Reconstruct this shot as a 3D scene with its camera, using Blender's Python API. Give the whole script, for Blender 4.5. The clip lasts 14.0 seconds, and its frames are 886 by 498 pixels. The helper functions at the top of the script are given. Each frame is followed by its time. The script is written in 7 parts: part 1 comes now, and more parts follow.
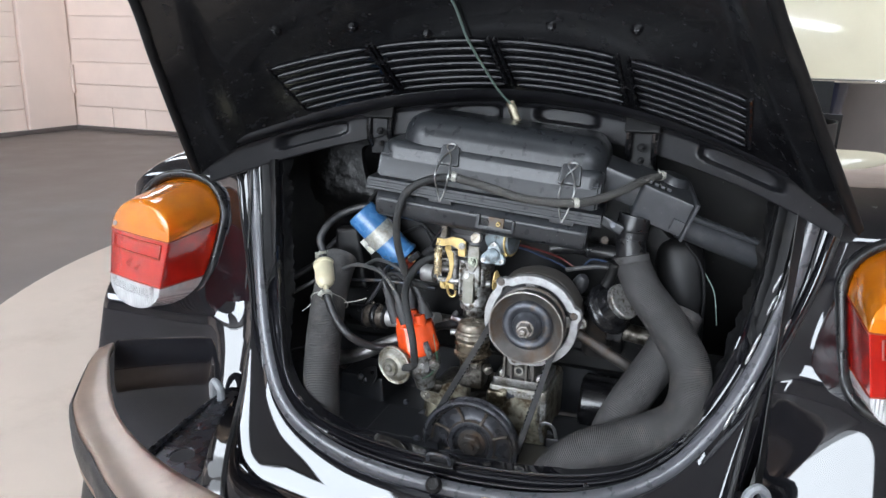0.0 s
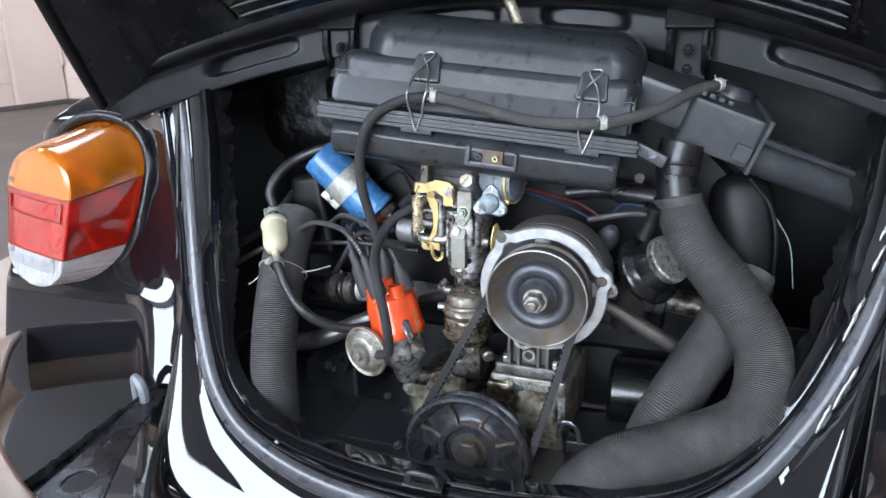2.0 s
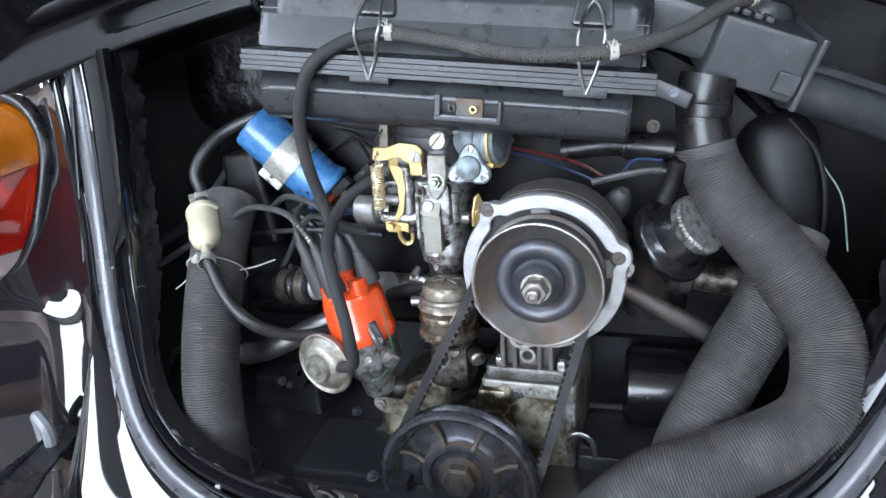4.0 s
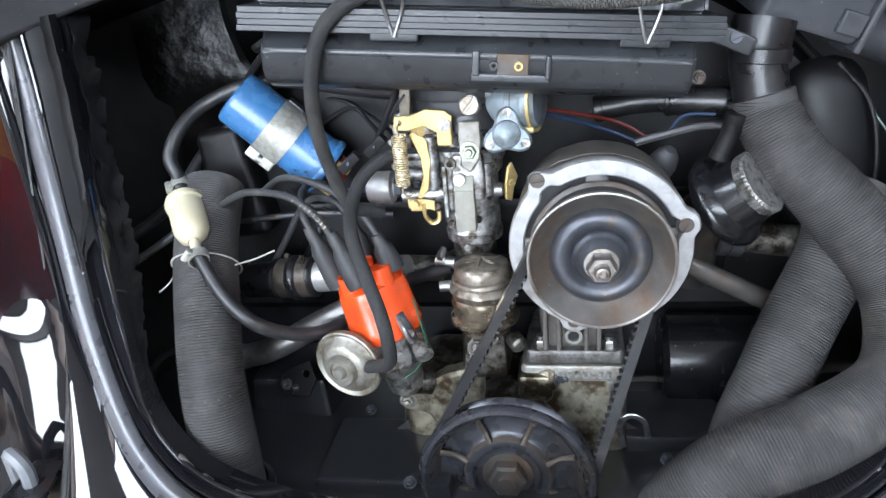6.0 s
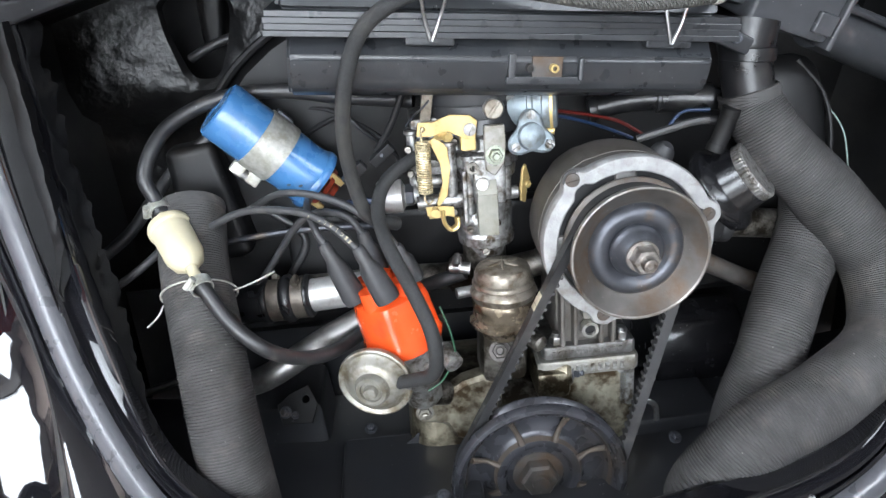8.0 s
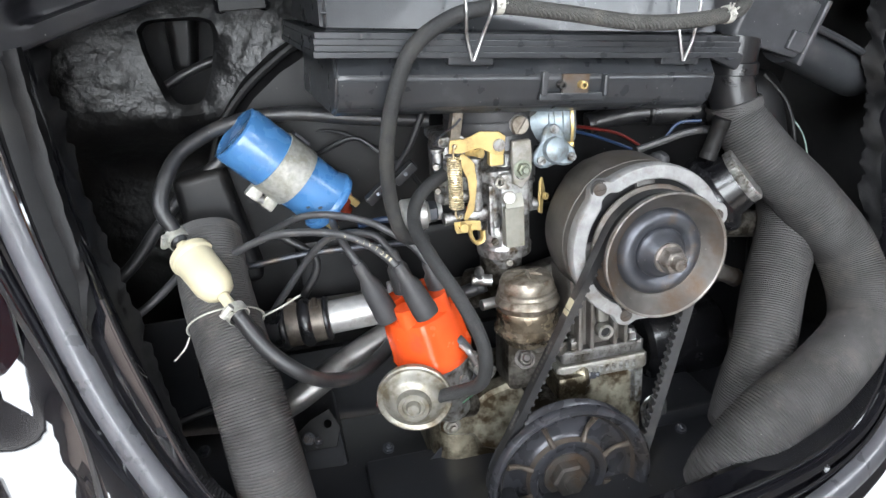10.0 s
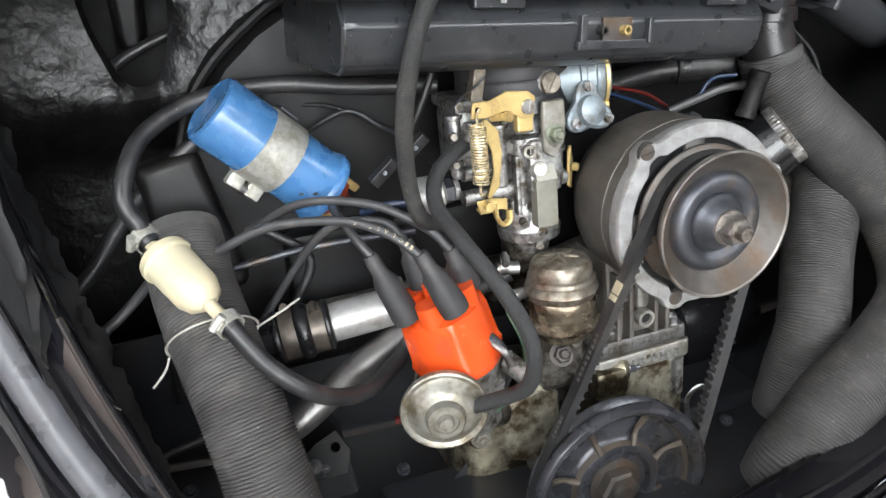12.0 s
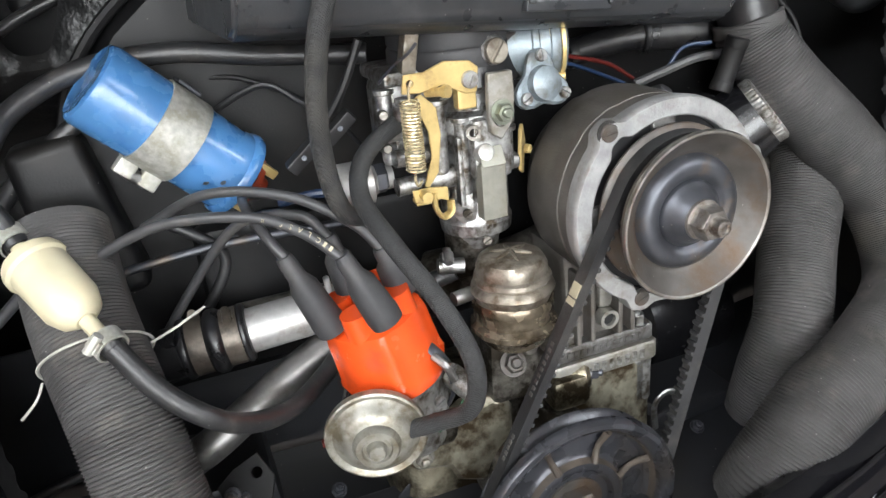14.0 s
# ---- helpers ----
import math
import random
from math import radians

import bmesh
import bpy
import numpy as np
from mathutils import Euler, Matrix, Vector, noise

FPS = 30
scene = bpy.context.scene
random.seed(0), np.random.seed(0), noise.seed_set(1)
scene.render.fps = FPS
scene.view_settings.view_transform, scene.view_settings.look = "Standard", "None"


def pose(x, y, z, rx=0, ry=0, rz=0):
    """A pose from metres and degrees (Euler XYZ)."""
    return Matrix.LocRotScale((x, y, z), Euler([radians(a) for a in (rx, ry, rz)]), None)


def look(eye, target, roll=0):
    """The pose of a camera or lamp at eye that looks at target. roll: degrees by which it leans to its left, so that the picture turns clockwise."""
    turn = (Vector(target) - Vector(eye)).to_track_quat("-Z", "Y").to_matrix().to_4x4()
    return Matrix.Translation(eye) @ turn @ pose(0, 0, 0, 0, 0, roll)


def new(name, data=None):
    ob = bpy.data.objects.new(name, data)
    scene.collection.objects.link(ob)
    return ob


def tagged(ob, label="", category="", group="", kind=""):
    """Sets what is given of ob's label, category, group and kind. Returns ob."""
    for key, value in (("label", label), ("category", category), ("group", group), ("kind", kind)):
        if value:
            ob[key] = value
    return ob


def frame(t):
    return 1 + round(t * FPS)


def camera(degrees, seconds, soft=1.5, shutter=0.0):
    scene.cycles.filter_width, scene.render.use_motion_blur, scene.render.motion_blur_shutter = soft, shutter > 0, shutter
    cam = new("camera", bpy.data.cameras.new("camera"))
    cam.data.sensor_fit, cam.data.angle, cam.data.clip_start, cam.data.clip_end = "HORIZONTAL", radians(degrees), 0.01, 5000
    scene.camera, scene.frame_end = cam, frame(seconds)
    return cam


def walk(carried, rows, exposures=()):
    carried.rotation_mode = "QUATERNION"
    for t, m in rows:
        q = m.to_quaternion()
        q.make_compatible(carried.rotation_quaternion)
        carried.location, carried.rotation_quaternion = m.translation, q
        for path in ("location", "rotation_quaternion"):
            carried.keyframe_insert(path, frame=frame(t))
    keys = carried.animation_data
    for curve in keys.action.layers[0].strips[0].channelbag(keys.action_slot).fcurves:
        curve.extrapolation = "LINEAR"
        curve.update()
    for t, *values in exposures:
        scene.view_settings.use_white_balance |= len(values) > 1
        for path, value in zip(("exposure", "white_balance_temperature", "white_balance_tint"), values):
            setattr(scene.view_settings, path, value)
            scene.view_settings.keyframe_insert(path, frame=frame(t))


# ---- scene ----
cam = camera(62.1, 14.0)
PATH = [
    (0, (0.325, -0.931, 1.075), (-0.308, 0.893, 0.553), 1.4),
    (0.5, (0.298, -0.86, 1.049), (-0.349, 0.951, 0.5), 1.1),
    (1, (0.276, -0.78, 1.02), (-0.38, 1.02, 0.444), 0.8),
    (1.5, (0.267, -0.708, 0.993), (-0.391, 1.085, 0.4), 0.3),
    (2, (0.264, -0.641, 0.967), (-0.387, 1.152, 0.365), -0.5),
    (2.5, (0.258, -0.588, 0.946), (-0.381, 1.209, 0.344), -1.4),
    (3, (0.24, -0.542, 0.931), (-0.373, 1.26, 0.319), -2.3),
    (3.2, (0.233, -0.526, 0.924), (-0.372, 1.278, 0.31), -2.5),
    (5.5, (0.107, -0.417, 0.895), (-0.316, 1.396, 0.166), -4.7),
    (6, (0.07, -0.416, 0.895), (-0.276, 1.408, 0.153), -4.9),
    (6.5, (0.022, -0.416, 0.897), (-0.213, 1.423, 0.147), -4.7),
    (7, (-0.027, -0.414, 0.901), (-0.138, 1.432, 0.14), -4.6),
    (9.3, (-0.186, -0.414, 0.905), (0.12, 1.421, 0.169), -3.7),
    (9.5, (-0.2, -0.414, 0.909), (0.134, 1.416, 0.173), -3.7),
    (10, (-0.236, -0.41, 0.91), (0.169, 1.413, 0.193), -3.9),
    (10.5, (-0.263, -0.4, 0.905), (0.198, 1.417, 0.208), -4.3),
    (11, (-0.278, -0.376, 0.893), (0.221, 1.434, 0.205), -4.9),
    (11.5, (-0.28, -0.342, 0.882), (0.243, 1.454, 0.176), -5.4),
    (12, (-0.279, -0.302, 0.866), (0.274, 1.478, 0.14), -5.6),
    (12.5, (-0.27, -0.271, 0.857), (0.299, 1.492, 0.102), -5.8),
    (13, (-0.258, -0.247, 0.852), (0.328, 1.498, 0.072), -5.7),
    (13.5, (-0.243, -0.236, 0.85), (0.354, 1.499, 0.055), -5.5),
    (14, (-0.226, -0.231, 0.849), (0.385, 1.496, 0.047), -5.3),
]
# the clip's camera brightens as the dark bay fills its picture
EXPOSURES = [(0, 0.30, 6080, 10), (1.5, 0.43, 5880, 10), (3, 0.60, 5720, 10), (5.5, 0.72, 5800, 10), (6.5, 0.76, 5950, 10), (9.5, 0.82, 6300, 10), (13, 0.72, 6600, 10), (14, 0.72, 6600, 10)]
walk(cam, [(t, look(eye, target, roll)) for t, eye, target, roll in PATH], EXPOSURES)

# ---- light ----
world = bpy.data.worlds.new("world")
scene.world = world
world.use_nodes = True
sky = world.node_tree.nodes.new("ShaderNodeTexSky")
sky.sky_type, sky.sun_disc = "NISHITA", False
sky.sun_elevation, sky.sun_rotation = radians(40), radians(200)
world.node_tree.links.new(sky.outputs[0], world.node_tree.nodes["Background"].inputs[0])
world.node_tree.nodes["Background"].inputs[1].default_value = 0.1


def fill_light(name, where, target, size_x, size_y, watts, colour):
    lamp = bpy.data.lights.new(name, "AREA")
    lamp.shape, lamp.size, lamp.size_y, lamp.energy, lamp.color = "RECTANGLE", size_x, size_y, watts, colour
    ob = new(name, lamp)
    ob.matrix_world = look(where, target)
    return ob


# added fill lamp, shaped like daylight through an unseen gate behind the camera
fill_light("rear_fill", (-1.2, -5.9, 1.9), (-1.2, 0, 1.5), 4.6, 2.6, 260, (0.93, 0.97, 1.0))
scene.view_settings.exposure = 0.0


# ---- materials ----
def links(nt, a, b):
    nt.links.new(a, b)


def surface(name, base, rough, metal=0.0, tone=0.25, grain=60.0, bump=0.15, fine=600.0, dirt=None, dirt_amount=0.5,
            dirt_scale=18.0, coat=0.0, rough_var=0.12, transmission=0.0, ior=1.5, emit=0.0, per_object=0.0, specks=0.0):
    """A worn surface: base colour with grain and blotches at two scales, uneven gloss, fine relief and a layer of dirt."""
    m = bpy.data.materials.new(name)
    m.use_nodes = True
    nt = m.node_tree
    n, p = nt.nodes, nt.nodes["Principled BSDF"]
    co = n.new("ShaderNodeTexCoord")
    big, small = n.new("ShaderNodeTexNoise"), n.new("ShaderNodeTexNoise")
    for t, s, d in ((big, grain, 5), (small, fine, 3)):
        t.inputs["Scale"].default_value, t.inputs["Detail"].default_value = s, d
        links(nt, co.outputs["Object"], t.inputs["Vector"])
    ramp = n.new("ShaderNodeValToRGB")
    lo, hi = [max(c * (1 - tone), 0) for c in base], [min(c * (1 + tone), 1) for c in base]
    ramp.color_ramp.elements[0].position, ramp.color_ramp.elements[1].position = 0.3, 0.7
    ramp.color_ramp.elements[0].color, ramp.color_ramp.elements[1].color = (*lo, 1), (*hi, 1)
    links(nt, big.outputs["Fac"], ramp.inputs["Fac"])
    colour = ramp.outputs["Color"]
    if dirt:
        third = n.new("ShaderNodeTexNoise")
        third.inputs["Scale"].default_value, third.inputs["Detail"].default_value = dirt_scale, 8
        third.inputs["Roughness"].default_value = 0.65
        links(nt, co.outputs["Object"], third.inputs["Vector"])
        mask = n.new("ShaderNodeMapRange")
        mask.inputs["From Min"].default_value, mask.inputs["From Max"].default_value = 0.62 - 0.3 * dirt_amount, 0.80 - 0.3 * dirt_amount
        links(nt, third.outputs["Fac"], mask.inputs["Value"])
        mix = n.new("ShaderNodeMix")
        mix.data_type = "RGBA"
        links(nt, mask.outputs["Result"], mix.inputs["Factor"])
        links(nt, colour, mix.inputs["A"])
        mix.inputs["B"].default_value = (*dirt, 1)
        colour = mix.outputs["Result"]
    if specks:
        # settled dust: small pale dots in a few cells
        cell, pick, near, both, dust = (n.new(k) for k in ("ShaderNodeTexVoronoi", "ShaderNodeMath", "ShaderNodeMapRange", "ShaderNodeMath", "ShaderNodeMix"))
        cell.inputs["Scale"].default_value = 260
        links(nt, co.outputs["Object"], cell.inputs["Vector"])
        split = n.new("ShaderNodeSeparateColor")
        links(nt, cell.outputs["Color"], split.inputs["Color"])
        pick.operation, pick.inputs[1].default_value = "GREATER_THAN", 1 - specks
        links(nt, split.outputs["Red"], pick.inputs[0])
        near.inputs["From Min"].default_value, near.inputs["From Max"].default_value = 0.09, 0.16
        near.inputs["To Min"].default_value, near.inputs["To Max"].default_value = 0.75, 0.0
        links(nt, cell.outputs["Distance"], near.inputs["Value"])
        both.operation = "MULTIPLY"
        links(nt, pick.outputs[0], both.inputs[0])
        links(nt, near.outputs["Result"], both.inputs[1])
        dust.data_type = "RGBA"
        links(nt, both.outputs[0], dust.inputs["Factor"])
        links(nt, colour, dust.inputs["A"])
        dust.inputs["B"].default_value = (0.34, 0.33, 0.31, 1)
        colour = dust.outputs["Result"]
    if per_object:
        info, vary = n.new("ShaderNodeObjectInfo"), n.new("ShaderNodeHueSaturation")
        span = n.new("ShaderNodeMapRange")
        span.inputs["To Min"].default_value, span.inputs["To Max"].default_value = 1 - per_object, 1 + per_object
        links(nt, info.outputs["Random"], span.inputs["Value"])
        links(nt, span.outputs["Result"], vary.inputs["Value"])
        links(nt, colour, vary.inputs["Color"])
        colour = vary.outputs["Color"]
    links(nt, colour, p.inputs["Base Color"])
    gloss = n.new("ShaderNodeMapRange")
    gloss.inputs["To Min"].default_value, gloss.inputs["To Max"].default_value = max(rough - rough_var, 0.02), min(rough + rough_var, 1)
    links(nt, big.outputs["Fac"], gloss.inputs["Value"])
    links(nt, gloss.outputs["Result"], p.inputs["Roughness"])
    p.inputs["Metallic"].default_value = metal
    p.inputs["IOR"].default_value = ior
    p.inputs["Coat Weight"].default_value = coat
    p.inputs["Transmission Weight"].default_value = transmission
    if emit:
        p.inputs["Emission Color"].default_value = (*base, 1)
        p.inputs["Emission Strength"].default_value = emit
    if bump:
        b = n.new("ShaderNodeBump")
        b.inputs["Strength"].default_value, b.inputs["Distance"].default_value = bump, 0.001
        links(nt, small.outputs["Fac"], b.inputs["Height"])
        links(nt, b.outputs["Normal"], p.inputs["Normal"])
    return m


def banded(m, direction, scale, depth, cross=None):
    """Adds fine parallel grooves (and crossing ones) to a material's relief."""
    nt = m.node_tree
    n, p = nt.nodes, nt.nodes["Principled BSDF"]
    co = n.new("ShaderNodeTexCoord")
    old = p.inputs["Normal"].links[0].from_node if p.inputs["Normal"].links else None
    last = old.outputs["Normal"] if old else None
    for d in (direction, cross):
        if d is None:
            continue
        w = n.new("ShaderNodeTexWave")
        w.bands_direction = d
        w.inputs["Scale"].default_value, w.inputs["Distortion"].default_value = scale, 0.6
        links(nt, co.outputs["Object"], w.inputs["Vector"])
        b = n.new("ShaderNodeBump")
        b.inputs["Strength"].default_value, b.inputs["Distance"].default_value = depth, 0.002
        links(nt, w.outputs["Fac"], b.inputs["Height"])
        if last is not None:
            links(nt, last, b.inputs["Normal"])
        last = b.outputs["Normal"]
    links(nt, last, p.inputs["Normal"])
    return m


def cracked(m, scale, depth):
    """Adds the crazed skin of old tar board to a material's relief."""
    nt = m.node_tree
    n, p = nt.nodes, nt.nodes["Principled BSDF"]
    co, warp, cell, ramp, b = (n.new(k) for k in ("ShaderNodeTexCoord", "ShaderNodeTexNoise", "ShaderNodeTexVoronoi", "ShaderNodeMapRange", "ShaderNodeBump"))
    add = n.new("ShaderNodeMix")
    add.data_type = "RGBA"
    add.inputs["Factor"].default_value = 0.022
    warp.inputs["Scale"].default_value, warp.inputs["Detail"].default_value = scale * 1.1, 5
    links(nt, co.outputs["Object"], warp.inputs["Vector"])
    links(nt, co.outputs["Object"], add.inputs["A"])
    links(nt, warp.outputs["Color"], add.inputs["B"])
    cell.feature = "DISTANCE_TO_EDGE"
    cell.inputs["Scale"].default_value = scale
    links(nt, add.outputs["Result"], cell.inputs["Vector"])
    ramp.inputs["From Max"].default_value = 0.035
    links(nt, cell.outputs["Distance"], ramp.inputs["Value"])
    patch, spread = n.new("ShaderNodeTexNoise"), n.new("ShaderNodeMapRange")
    patch.inputs["Scale"].default_value = 9
    links(nt, co.outputs["Object"], patch.inputs["Vector"])
    spread.inputs["From Min"].default_value, spread.inputs["From Max"].default_value, spread.inputs["To Max"].default_value = 0.40, 0.62, depth
    spread.inputs["To Min"].default_value = 0.12
    links(nt, patch.outputs["Fac"], spread.inputs["Value"])
    links(nt, spread.outputs["Result"], b.inputs["Strength"])
    b.inputs["Distance"].default_value = 0.0025
    links(nt, ramp.outputs["Result"], b.inputs["Height"])
    fold, crumple = n.new("ShaderNodeTexNoise"), n.new("ShaderNodeBump")
    fold.inputs["Scale"].default_value, fold.inputs["Detail"].default_value = 30, 4
    links(nt, co.outputs["Object"], fold.inputs["Vector"])
    # the board is crumpled on the left and lies smooth on the right
    place, side = n.new("ShaderNodeSeparateXYZ"), n.new("ShaderNodeMapRange")
    links(nt, co.outputs["Object"], place.inputs[0])
    side.inputs["From Min"].default_value, side.inputs["From Max"].default_value = -0.10, 0.12
    side.inputs["To Min"].default_value, side.inputs["To Max"].default_value = 0.55, 0.08
    links(nt, place.outputs["X"], side.inputs["Value"])
    links(nt, side.outputs["Result"], crumple.inputs["Strength"])
    crumple.inputs["Distance"].default_value = 0.010
    links(nt, fold.outputs["Fac"], crumple.inputs["Height"])
    old = p.inputs["Normal"].links[0].from_node
    links(nt, old.outputs["Normal"], crumple.inputs["Normal"])
    links(nt, crumple.outputs["Normal"], b.inputs["Normal"])
    links(nt, b.outputs["Normal"], p.inputs["Normal"])
    return m


M = {}
M["paint"] = surface("black_car_paint", (0.008, 0.008, 0.010), 0.05, tone=0.1, bump=0.006, coat=0.8, rough_var=0.02)
M["paint_worn"] = surface("worn_black_paint", (0.006, 0.006, 0.007), 0.24, tone=0.3, bump=0.06, coat=0.25, dirt=(0.018, 0.017, 0.016), dirt_amount=0.2, specks=0.05)
M["inner"] = surface("dull_black_inner_paint", (0.006, 0.006, 0.0065), 0.5, tone=0.4, bump=0.2, dirt=(0.016, 0.015, 0.014), dirt_amount=0.3, ior=1.3)
# tin coloured darker for the parts deep in the bay's shade
M["tin"] = surface("black_sheet_tin", (0.005, 0.005, 0.0055), 0.46, tone=0.3, bump=0.14, dirt=(0.012, 0.011, 0.010), dirt_amount=0.3, dirt_scale=14, ior=1.36, specks=0.03)
M["tar"] = cracked(surface("cracked_tar_board", (0.0045, 0.0045, 0.005), 0.36, tone=0.4, grain=25, bump=0.45, fine=48, dirt=(0.012, 0.011, 0.010), dirt_amount=0.3, dirt_scale=9, ior=1.46, specks=0.02), 110, 0.20)
M["plastic"] = surface("black_moulded_plastic", (0.025, 0.027, 0.030), 0.30, tone=0.14, bump=0.10, fine=700, dirt=(0.055, 0.056, 0.058), dirt_amount=0.22, dirt_scale=30, rough_var=0.10, coat=0.12, specks=0.05)
M["rubber"] = surface("black_rubber_hose", (0.020, 0.020, 0.021), 0.38, tone=0.3, bump=0.2, dirt=(0.055, 0.050, 0.046), dirt_amount=0.26, dirt_scale=45, specks=0.06)
M["boot"] = surface("dark_grey_rubber", (0.035, 0.035, 0.037), 0.55, tone=0.25, bump=0.15, dirt=(0.09, 0.085, 0.08), dirt_amount=0.3, specks=0.03)
M["boot_gloss"] = surface("shiny_black_rubber", (0.011, 0.011, 0.012), 0.30, tone=0.3, bump=0.12, dirt=(0.05, 0.048, 0.045), dirt_amount=0.25)
M["lead"] = surface("grey_ignition_lead", (0.045, 0.045, 0.047), 0.42, tone=0.2, bump=0.1, dirt=(0.11, 0.1, 0.09), dirt_amount=0.3)
M["braid"] = banded(surface("braided_hose_cloth", (0.026, 0.0265, 0.027), 0.7, tone=0.4, grain=500, bump=0.4, fine=1500, dirt=(0.06, 0.057, 0.05), dirt_amount=0.3), "DIAGONAL", 420, 0.3, "X")
M["braid_pale"] = banded(surface("pale_braided_hose_cloth", (0.075, 0.073, 0.068), 0.75, tone=0.35, grain=500, bump=0.5, fine=1500, dirt=(0.14, 0.13, 0.11), dirt_amount=0.3), "DIAGONAL", 220, 0.5, "X")
M["paper"] = surface("charcoal_paper_duct", (0.053, 0.051, 0.0505), 0.66, tone=0.28, grain=40, bump=0.45, fine=900, dirt=(0.105, 0.095, 0.085), dirt_amount=0.24, dirt_scale=22, specks=0.05)
M["seal"] = surface("grey_weatherstrip_rubber", (0.078, 0.079, 0.088), 0.30, coat=0.3, tone=0.15, bump=0.03, dirt=(0.08, 0.078, 0.076), dirt_amount=0.2)
M["lid_inner"] = surface("waxed_black_lid_paint", (0.010, 0.010, 0.012), 0.42, tone=0.3, bump=0.15, fine=250, dirt=(0.020, 0.019, 0.019), dirt_amount=0.3, ior=1.42, specks=0.04)
M["alloy"] = surface("cast_alloy", (0.42, 0.415, 0.40), 0.42, metal=0.85, tone=0.22, grain=110, bump=0.4, fine=420, dirt=(0.085, 0.070, 0.050), dirt_amount=0.55, dirt_scale=90)
M["alloy_pale"] = surface("pale_pressed_metal", (0.29, 0.28, 0.255), 0.52, metal=0.6, tone=0.2, grain=80, bump=0.2, fine=500, dirt=(0.17, 0.15, 0.115), dirt_amount=0.5, dirt_scale=60)
M["pump_metal"] = surface("oil_browned_metal", (0.29, 0.262, 0.22), 0.42, metal=0.7, tone=0.25, grain=90, bump=0.35, fine=300, dirt=(0.12, 0.09, 0.06), dirt_amount=0.55, dirt_scale=70)
M["alloy_bright"] = surface("bright_cast_alloy", (0.37, 0.37, 0.37), 0.40, metal=0.45, tone=0.18, grain=90, bump=0.3, fine=420, dirt=(0.25, 0.235, 0.21), dirt_amount=0.35, dirt_scale=60)
M["alloy_dirty"] = surface("oily_cast_alloy", (0.24, 0.225, 0.20), 0.36, metal=0.75, tone=0.4, grain=70, bump=0.6, fine=350, dirt=(0.025, 0.020, 0.014), dirt_amount=0.8, dirt_scale=38)
M["alloy_gold"] = surface("varnished_cast_alloy", (0.30, 0.27, 0.20), 0.36, metal=0.8, tone=0.35, grain=60, bump=0.5, fine=350, dirt=(0.035, 0.026, 0.015), dirt_amount=0.8, dirt_scale=32)
M["zinc"] = surface("carburettor_zinc", (0.36, 0.36, 0.355), 0.42, metal=0.85, tone=0.4, grain=140, bump=0.4, fine=500, dirt=(0.065, 0.050, 0.034), dirt_amount=0.55, dirt_scale=110)
M["blue_zinc"] = surface("pale_blue_zinc", (0.22, 0.26, 0.285), 0.45, metal=0.5, tone=0.15, grain=120, bump=0.25, dirt=(0.12, 0.12, 0.115), dirt_amount=0.45, dirt_scale=80)
M["brass"] = surface("yellow_passivated_steel", (0.60, 0.45, 0.19), 0.34, metal=0.55, tone=0.15, grain=120, bump=0.1, dirt=(0.30, 0.20, 0.08), dirt_amount=0.35, dirt_scale=60)
M["steel"] = surface("bright_steel", (0.40, 0.40, 0.395), 0.40, metal=1.0, tone=0.2, grain=200, bump=0.12, dirt=(0.13, 0.11, 0.085), dirt_amount=0.35, dirt_scale=60)
M["steel_dark"] = surface("darkened_steel", (0.080, 0.084, 0.096), 0.42, metal=0.7, tone=0.2, grain=70, bump=0.08, dirt=(0.15, 0.115, 0.085), dirt_amount=0.22, dirt_scale=30, specks=0.05)
M["steel_rust"] = surface("brown_tarnished_steel", (0.098, 0.090, 0.083), 0.48, metal=0.55, tone=0.3, grain=50, bump=0.15, dirt=(0.090, 0.058, 0.036), dirt_amount=0.5, dirt_scale=24, rough_var=0.14, specks=0.06)
M["alt_case"] = surface("dusty_stator_steel", (0.140, 0.129, 0.117), 0.48, metal=0.4, tone=0.22, grain=50, bump=0.3, dirt=(0.105, 0.090, 0.074), dirt_amount=0.45, dirt_scale=34, specks=0.03)
M["black_metal"] = surface("black_enamelled_steel", (0.020, 0.019, 0.0185), 0.33, metal=0.0, tone=0.3, bump=0.1, coat=0.3, dirt=(0.05, 0.036, 0.026), dirt_amount=0.22, dirt_scale=26)
M["chrome"] = surface("chrome", (0.80, 0.80, 0.80), 0.09, metal=1.0, tone=0.05, grain=30, bump=0.02, rough_var=0.05)
M["orange"] = surface("orange_distributor_cap", (0.74, 0.080, 0.014), 0.24, tone=0.08, bump=0.05, coat=0.5, dirt=(0.45, 0.05, 0.02), dirt_amount=0.2)
M["blue"] = surface("blue_coil_paint", (0.055, 0.165, 0.36), 0.27, tone=0.08, bump=0.04, coat=0.25, dirt=(0.035, 0.12, 0.30), dirt_amount=0.2, dirt_scale=40)
M["coil_band"] = surface("galvanised_clamp", (0.50, 0.50, 0.46), 0.5, metal=0.55, tone=0.2, grain=220, bump=0.2, dirt=(0.36, 0.35, 0.29), dirt_amount=0.6, dirt_scale=90)
M["red_plastic"] = surface("red_brown_bakelite", (0.25, 0.035, 0.015), 0.35, tone=0.2, bump=0.05)
M["cream"] = surface("cream_nylon_filter", (0.54, 0.49, 0.34), 0.38, tone=0.06, bump=0.05, coat=0.1, dirt=(0.62, 0.54, 0.36), dirt_amount=0.3)
